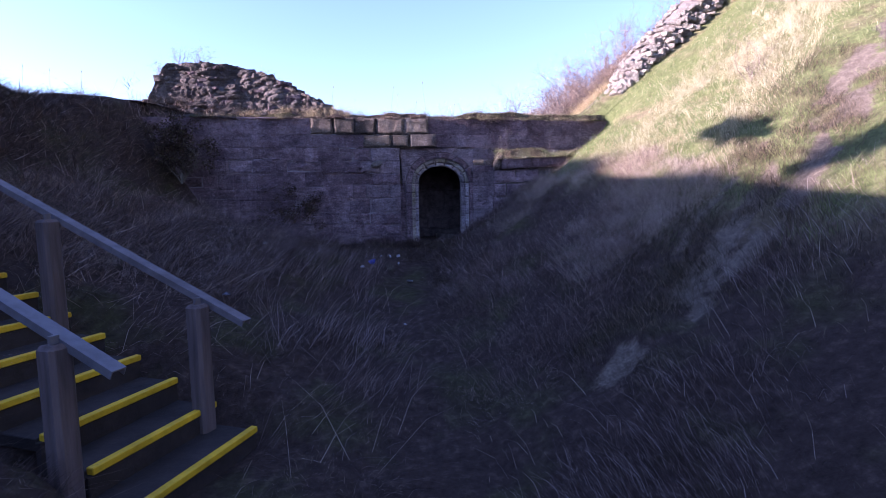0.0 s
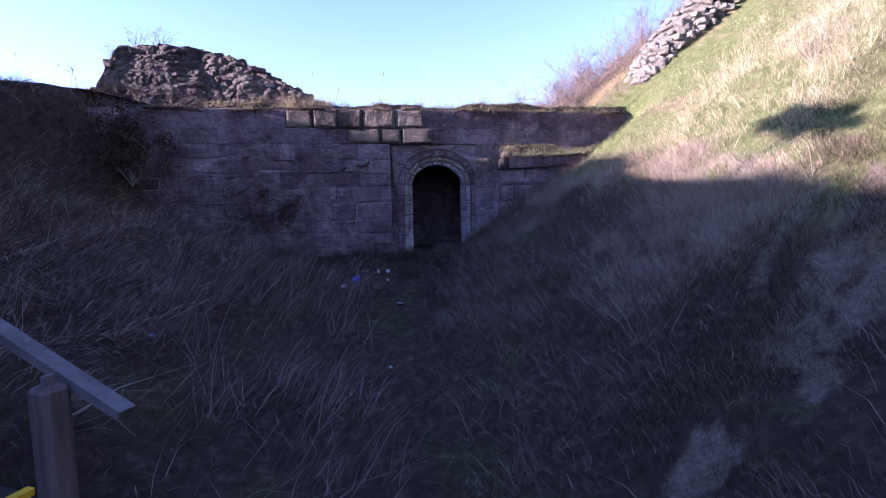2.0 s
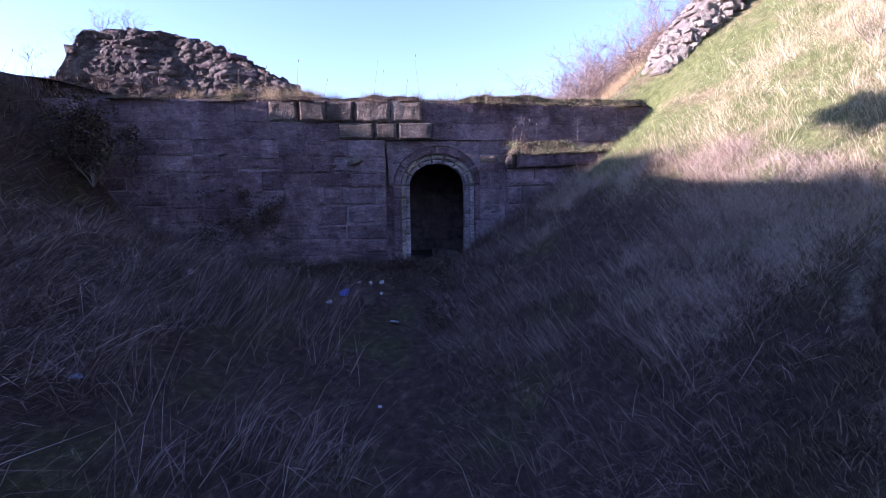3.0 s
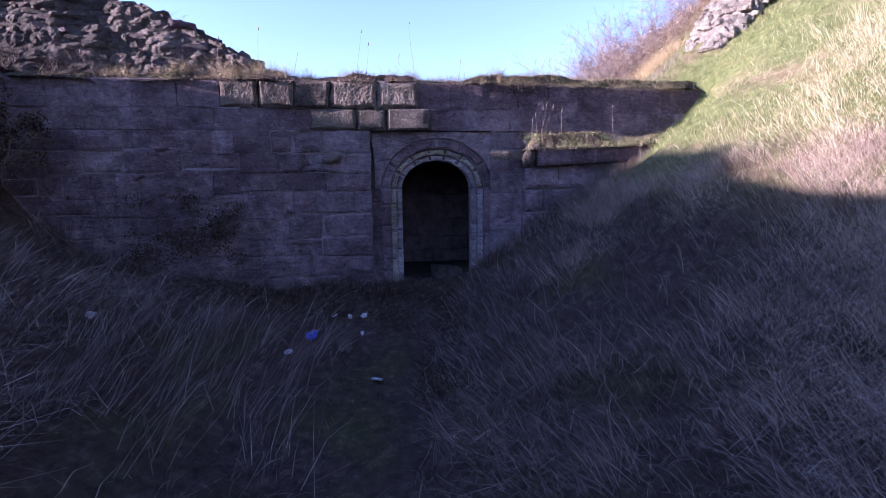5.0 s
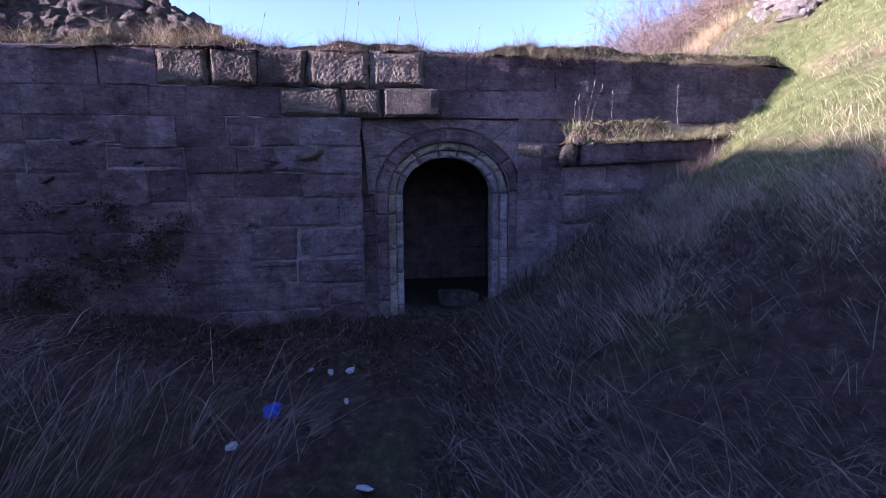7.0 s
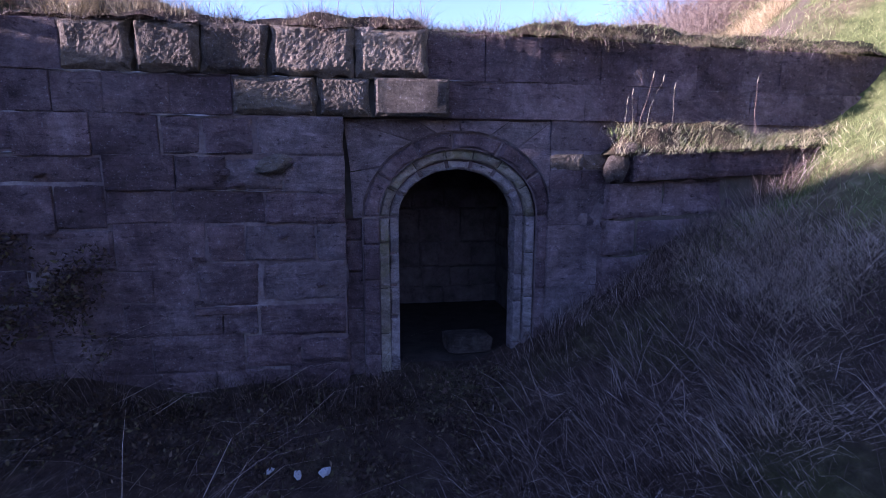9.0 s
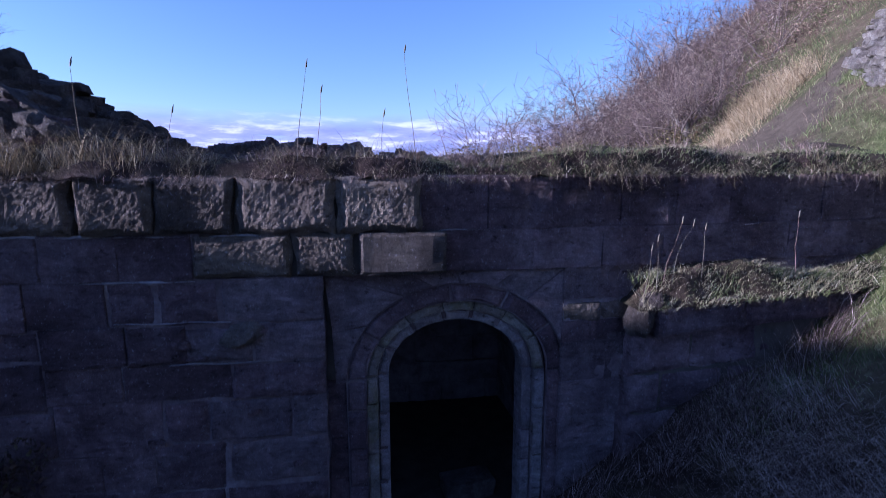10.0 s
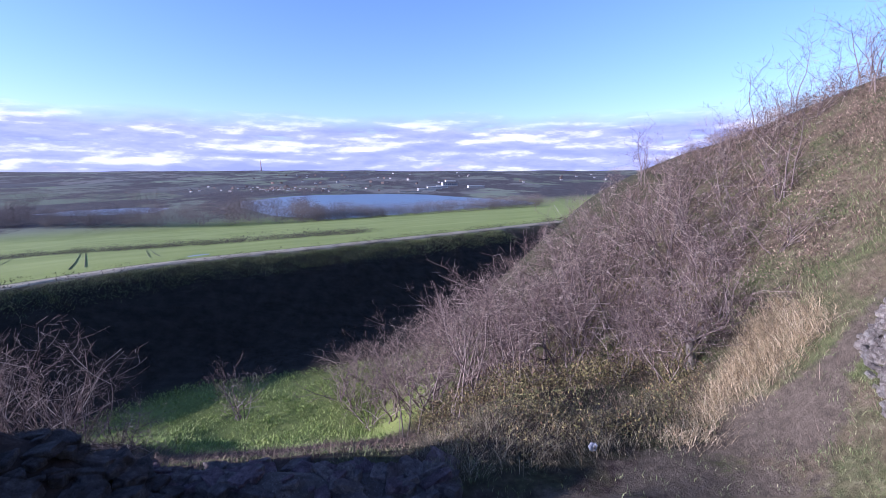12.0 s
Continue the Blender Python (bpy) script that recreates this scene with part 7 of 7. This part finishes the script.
def water(name, pts, z, label):
    bm = bmesh.new()
    vs = [bm.verts.new((x, y, z)) for x, y in pts]
    bm.faces.new(vs)
    bmesh.ops.recalc_face_normals(bm, faces=bm.faces)
    if bm.faces[:][0].normal.z < 0:
        bmesh.ops.reverse_faces(bm, faces=bm.faces[:])
    bmesh.ops.triangulate(bm, faces=bm.faces[:])
    return tagged(part(name, bm, M_WATER), label, "lake", kind="structure")


water("water", [(-108, 745), (-85, 785), (-57, 806), (10, 818), (60, 820), (118, 790), (150, 720), (205, 640), (235, 520), (190, 440), (90, 395), (0, 398), (-70, 450), (-120, 560), (-140, 660)], -34.7, "wide blue lake in the valley")
water("puddle", [(-10.75, 30.0), (-10.5, 29.75), (-9.9, 30.2), (-9.5, 30.55), (-9.65, 30.75), (-10.3, 30.4)], gz(-10.2, 30.2) + 0.16, "small puddle on the gravel track")
water("water", [(-285, 500), (-270, 545), (-225, 575), (-190, 560), (-185, 500), (-240, 480)], -34.7, "small pond among bare trees")

M_WOOD = grass_material("bare_woodland", ((0.0, (0.15, 0.125, 0.12)), (0.6, (0.19, 0.158, 0.148)), (0.96, (0.23, 0.19, 0.17)), (1.0, (0.26, 0.15, 0.10))), 0.9)


M_HEDGE = grass_material("dark_hedge", ((0.0, (0.035, 0.029, 0.025)), (0.7, (0.07, 0.058, 0.048)), (1.0, (0.12, 0.10, 0.075))), 0.9)


def bare_trees(name, spots, label, rng, spikes=18, bits=430, material=None):
    """Leafless trees far off: fanned limbs and a haze of twigs, one mesh of uncountable stuff."""
    n = len(spots)
    x, y, z, h, w = np.array(spots, float).T
    V, T = [], []
    base = np.stack([x, y, z], 1)
    # trunks and limbs
    a = rng.uniform(0, 2 * np.pi, (n, spikes))
    t0 = rng.uniform(0.05, 0.5, (n, spikes))
    reach = rng.uniform(0.2, 1.0, (n, spikes)) * w[:, None]
    tip = np.stack([np.cos(a) * reach, np.sin(a) * reach, rng.uniform(0.55, 1.0, (n, spikes)) * h[:, None]], -1) + base[:, None]
    root = base[:, None] + np.stack([0 * a, 0 * a, t0 * h[:, None]], -1)
    side = np.stack([-np.sin(a), np.cos(a), 0 * a], -1) * (0.007 * w)[:, None, None]
    limbs = np.stack([root - side, root + side, tip], 2).reshape(-1, 3)
    # twig haze
    d = rng.normal(0, 1, (n, bits, 3))
    d /= np.linalg.norm(d, axis=2)[..., None]
    c = base[:, None] + d * (rng.uniform(0.3, 1.0, (n, bits)) ** 0.5)[..., None] * np.stack([w, w, 0.50 * h], 1)[:, None] + np.stack([0 * h, 0 * h, 0.50 * h], 1)[:, None]
    e = rng.normal(0, 1, (n, bits, 3, 3)) * (0.036 * w)[:, None, None, None]
    e[..., 2] = np.abs(e[..., 2])
    haze = (c[:, :, None] + e).reshape(-1, 3)
    verts = np.concatenate([limbs, haze])
    me = fast_mesh(name, verts, np.zeros((0, 4), dtype=np.int64), np.arange(len(verts)).reshape(-1, 3))
    me.materials.append(material or M_WOOD)
    return tagged(new(name, me), label, "woodland", kind="stuff")


def build_woods():
    rng = np.random.default_rng(12)
    spots = []
    for k in range(640):
        x = rng.uniform(-430, 150)
        y = 368 + 0.06 * abs(x) * (x < 0) + rng.uniform(0, 26) + (rng.uniform(0, 130) * (rng.random() < 0.7) if x < -40 else 0)
        if -290 < x < -185 and 478 < y < 580:
            continue
        h = rng.uniform(8, 15) * (1.3 if -110 < x < -30 else 1.05) * (0.8 if x > 0 else 1)
        spots.append((x, y, gz(x, y) - 0.5, h, h * rng.uniform(0.40, 0.70)))
    bare_trees("woodland", spots, "belt of bare brown trees before the lake", rng)
    spots = []
    for k in range(520):
        x, y = rng.uniform(-900, -60), rng.uniform(560, 1000)
        if (-140 < x and y < 830) or wave(np.array(x), np.array(y), 0.011, 2.0) < -0.25:
            continue
        h = rng.uniform(9, 17)
        spots.append((x, y, gz(x, y) - 0.5, h, h * rng.uniform(0.6, 0.95)))
    bare_trees("woodland", spots, "woods of bare trees beyond the pond", rng, 6, 120)
    spots = []
    for k in range(4200):
        d, a = rng.uniform(850, 3000), rng.uniform(-0.75, 0.95)
        x, y = d * math.sin(a), d * math.cos(a)
        if wave(np.array(x), np.array(y), 0.012, 4.0) + 0.5 * wave(np.array(x), np.array(y), 0.035, 1.0) < 0.22 or (-150 < x < 240 and y < 860):
            continue
        h = rng.uniform(8, 15)
        spots.append((x, y, gz(x, y) - 0.5, h, h * rng.uniform(0.6, 1.1)))
    bare_trees("woodland", spots, "distant woods and hedgerows across the valley", rng, 2, 26)
    # hedge and spoil between the two fields, and the hedge at their foot
    spots = []
    for k in range(950):
        f = rng.uniform(0, 1)
        x = -110 + 112 * f + rng.normal(0, 0.8)
        y = 124 - 26 * f - 12 * f * f + rng.normal(0, 3.4)
        h = rng.uniform(0.5, 1.15) * (1.6 if rng.random() < 0.06 else 1)
        spots.append((x, y, gz(x, y) - 0.1, h, h * rng.uniform(1.2, 2.4)))
    bare_trees("hedge", spots, "dark ragged hedge and spoil between green fields", rng, 2, 60, M_HEDGE)
    spots = []
    for k in range(260):
        x = rng.uniform(150, 420)
        y = rng.uniform(300, 560)
        h = rng.uniform(6, 12)
        spots.append((x, y, gz(x, y) - 0.3, h, h * rng.uniform(0.4, 0.6)))
    bare_trees("woodland", spots, "bare trees along the far lake shore", rng, 14, 40)


build_woods()

M_WHITE_WALL = plain("pale_render", (0.52, 0.51, 0.50), 0.8, 0.1, 0.2, bump=0)
M_BRICK_FAR = plain("brick_render", (0.24, 0.17, 0.14), 0.9, 0.2, 0.2, bump=0)
M_ROOF = plain("tile_roof", (0.20, 0.13, 0.11), 0.8, 0.2, 0.3, bump=0)


def make_house(l, w, h, r, mat, label, category, group=""):
    thing = empty("house", (0, 0, 0), label, category, group)
    part("wall", box_bm((-l / 2, -w / 2, -1), (l / 2, w / 2, h), 0.02), mat, thing)
    bm = bmesh.new()
    e = 0.5
    pts = [(-l / 2 - e, -w / 2 - e, h), (l / 2 + e, -w / 2 - e, h), (l / 2 + e, w / 2 + e, h), (-l / 2 - e, w / 2 + e, h), (-l / 2 - e, 0, h + r), (l / 2 + e, 0, h + r)]
    v = [bm.verts.new(p) for p in pts]
    for f in ((0, 1, 5, 4), (2, 3, 4, 5), (0, 4, 3), (1, 2, 5), (0, 3, 2, 1)):
        bm.faces.new([v[i] for i in f])
    roof = part("roof", bm, M_ROOF, thing)
    part("chimney", box_bm((l * 0.25, -0.5, h + r * 0.5), (l * 0.25 + 1, 0.5, h + r + 1.2), 0.02), M_BRICK_FAR, roof)
    for k in range(3):
        u = -l * 0.32 + l * 0.32 * k
        part("window", box_bm((u - 0.7, -w / 2 - 0.06, h * 0.5), (u + 0.7, -w / 2 + 0.02, h * 0.5 + 1.3)), M_WATER, thing)
    return thing


def build_town():
    rnd = random.Random(19)
    protos = [make_house(12, 8, 5.0, 3.0, M_WHITE_WALL, "white rendered house far across the valley", "house", "houses across the valley"), make_house(14, 8, 5.5, 3, M_BRICK_FAR, "brick house far across the valley", "house", "houses across the valley")]

    def put(x, y, s=1.0):
        ob = copy_thing(protos[0] if rnd.random() < 0.55 else protos[1], Matrix.Identity(4))
        ob.matrix_basis = Matrix.LocRotScale((x, y, gz(x, y) + 0.5), Euler((0, 0, rnd.uniform(-0.7, 0.7))), (s, s, s))
    for k in range(78):
        put(rnd.gauss(-130, 75), rnd.uniform(930, 1200), rnd.uniform(0.24, 0.38))
    for k in range(46):
        d, a = rnd.uniform(1300, 2300), rnd.uniform(-0.25, 0.62)
        put(d * math.sin(a), d * math.cos(a), rnd.uniform(0.38, 0.6))
    for p in protos:
        remove(p)
    hall = empty("factory", (228, 1172, gz(228, 1172)), "long white factory building beside the lake", "factory")
    part("wall", box_bm((-18, -9, -1), (18, 9, 9), 0.1), M_WHITE_WALL, hall)
    part("roof", box_bm((-19, -10, 9), (19, 10, 9.8), 0.1), M_ROOF, hall)
    part("annexe", box_bm((-10, -8, 9.8), (14, 8, 13.5), 0.1), M_WHITE_WALL, hall)
    for k in range(7):
        part("window", box_bm((-15 + 4.6 * k, -9.1, 3), (-12.4 + 4.6 * k, -8.9, 6.5)), M_WATER, hall)
    for x, y, l, w, h in ((140, 950, 34, 12, 4), (100, 880, 40, 6, 2.2), (165, 1010, 30, 14, 5), (190, 1060, 24, 12, 5), (270, 1080, 36, 12, 4)):
        shed = empty("shed", (x, y, gz(x, y)), "low pale shed beside the lake", "shed", "sheds by the lake")
        part("wall", box_bm((-l / 2, -w / 2, -1), (l / 2, w / 2, h), 0.05), M_WHITE_WALL, shed)
        part("roof", box_bm((-l / 2 - 0.5, -w / 2 - 0.5, h), (l / 2 + 0.5, w / 2 + 0.5, h + 0.5), 0.05), M_WHITE_WALL if rnd.random() < 0.5 else M_ROOF, shed)
    mast = empty("mast", (-513, 3000, -12), "tall thin broadcasting tower on the horizon", "tower")
    piece(tubes("shaft", [[((0, 0, -5), 3.6), ((0, 0, 45), 2.4), ((0, 0, 62), 1.4), ((0, 0, 68), 0.8)]], 10), "shaft", M_ROOF, mast)


build_town()


def build_small_trunk():
    # Trunk of a small spreading tree; its crown is planted in build_scrub.
    stump = tagged(new("tree_stump"), "short pale trunk of a small tree at the scrub edge", "stump")
    stump.location = (4.45, 3.85, gz(4.45, 3.85))
    line = [(Vector((0.03 * math.sin(k), 0.02 * math.cos(2 * k), -0.1 + 0.11 * k)), 0.075 - 0.006 * k) for k in range(6)]
    me = tubes("trunk", [line], 9)
    piece(me, "trunk", M_BARK, stump)
    top = bmesh.new()
    bmesh.ops.create_circle(top, cap_ends=True, segments=9, radius=0.046)
    bmesh.ops.translate(top, vec=line[-1][0] + Vector((0, 0, 0.001)), verts=top.verts)
    part("cut_face", top, M_STALK, stump, "pale flat end of the trunk")


build_small_trunk()


def build_door_stone():
    stone = new("fallen_stone", B_RUBBLE[3])
    stone.matrix_basis = Matrix.LocRotScale((0.21, 0.62, -0.10), Euler((0.05, 0.1, 0.2)), (0.36, 0.28, 0.34))
    tagged(stone, "fallen stone lying inside the dark doorway", "stone")


build_door_stone()
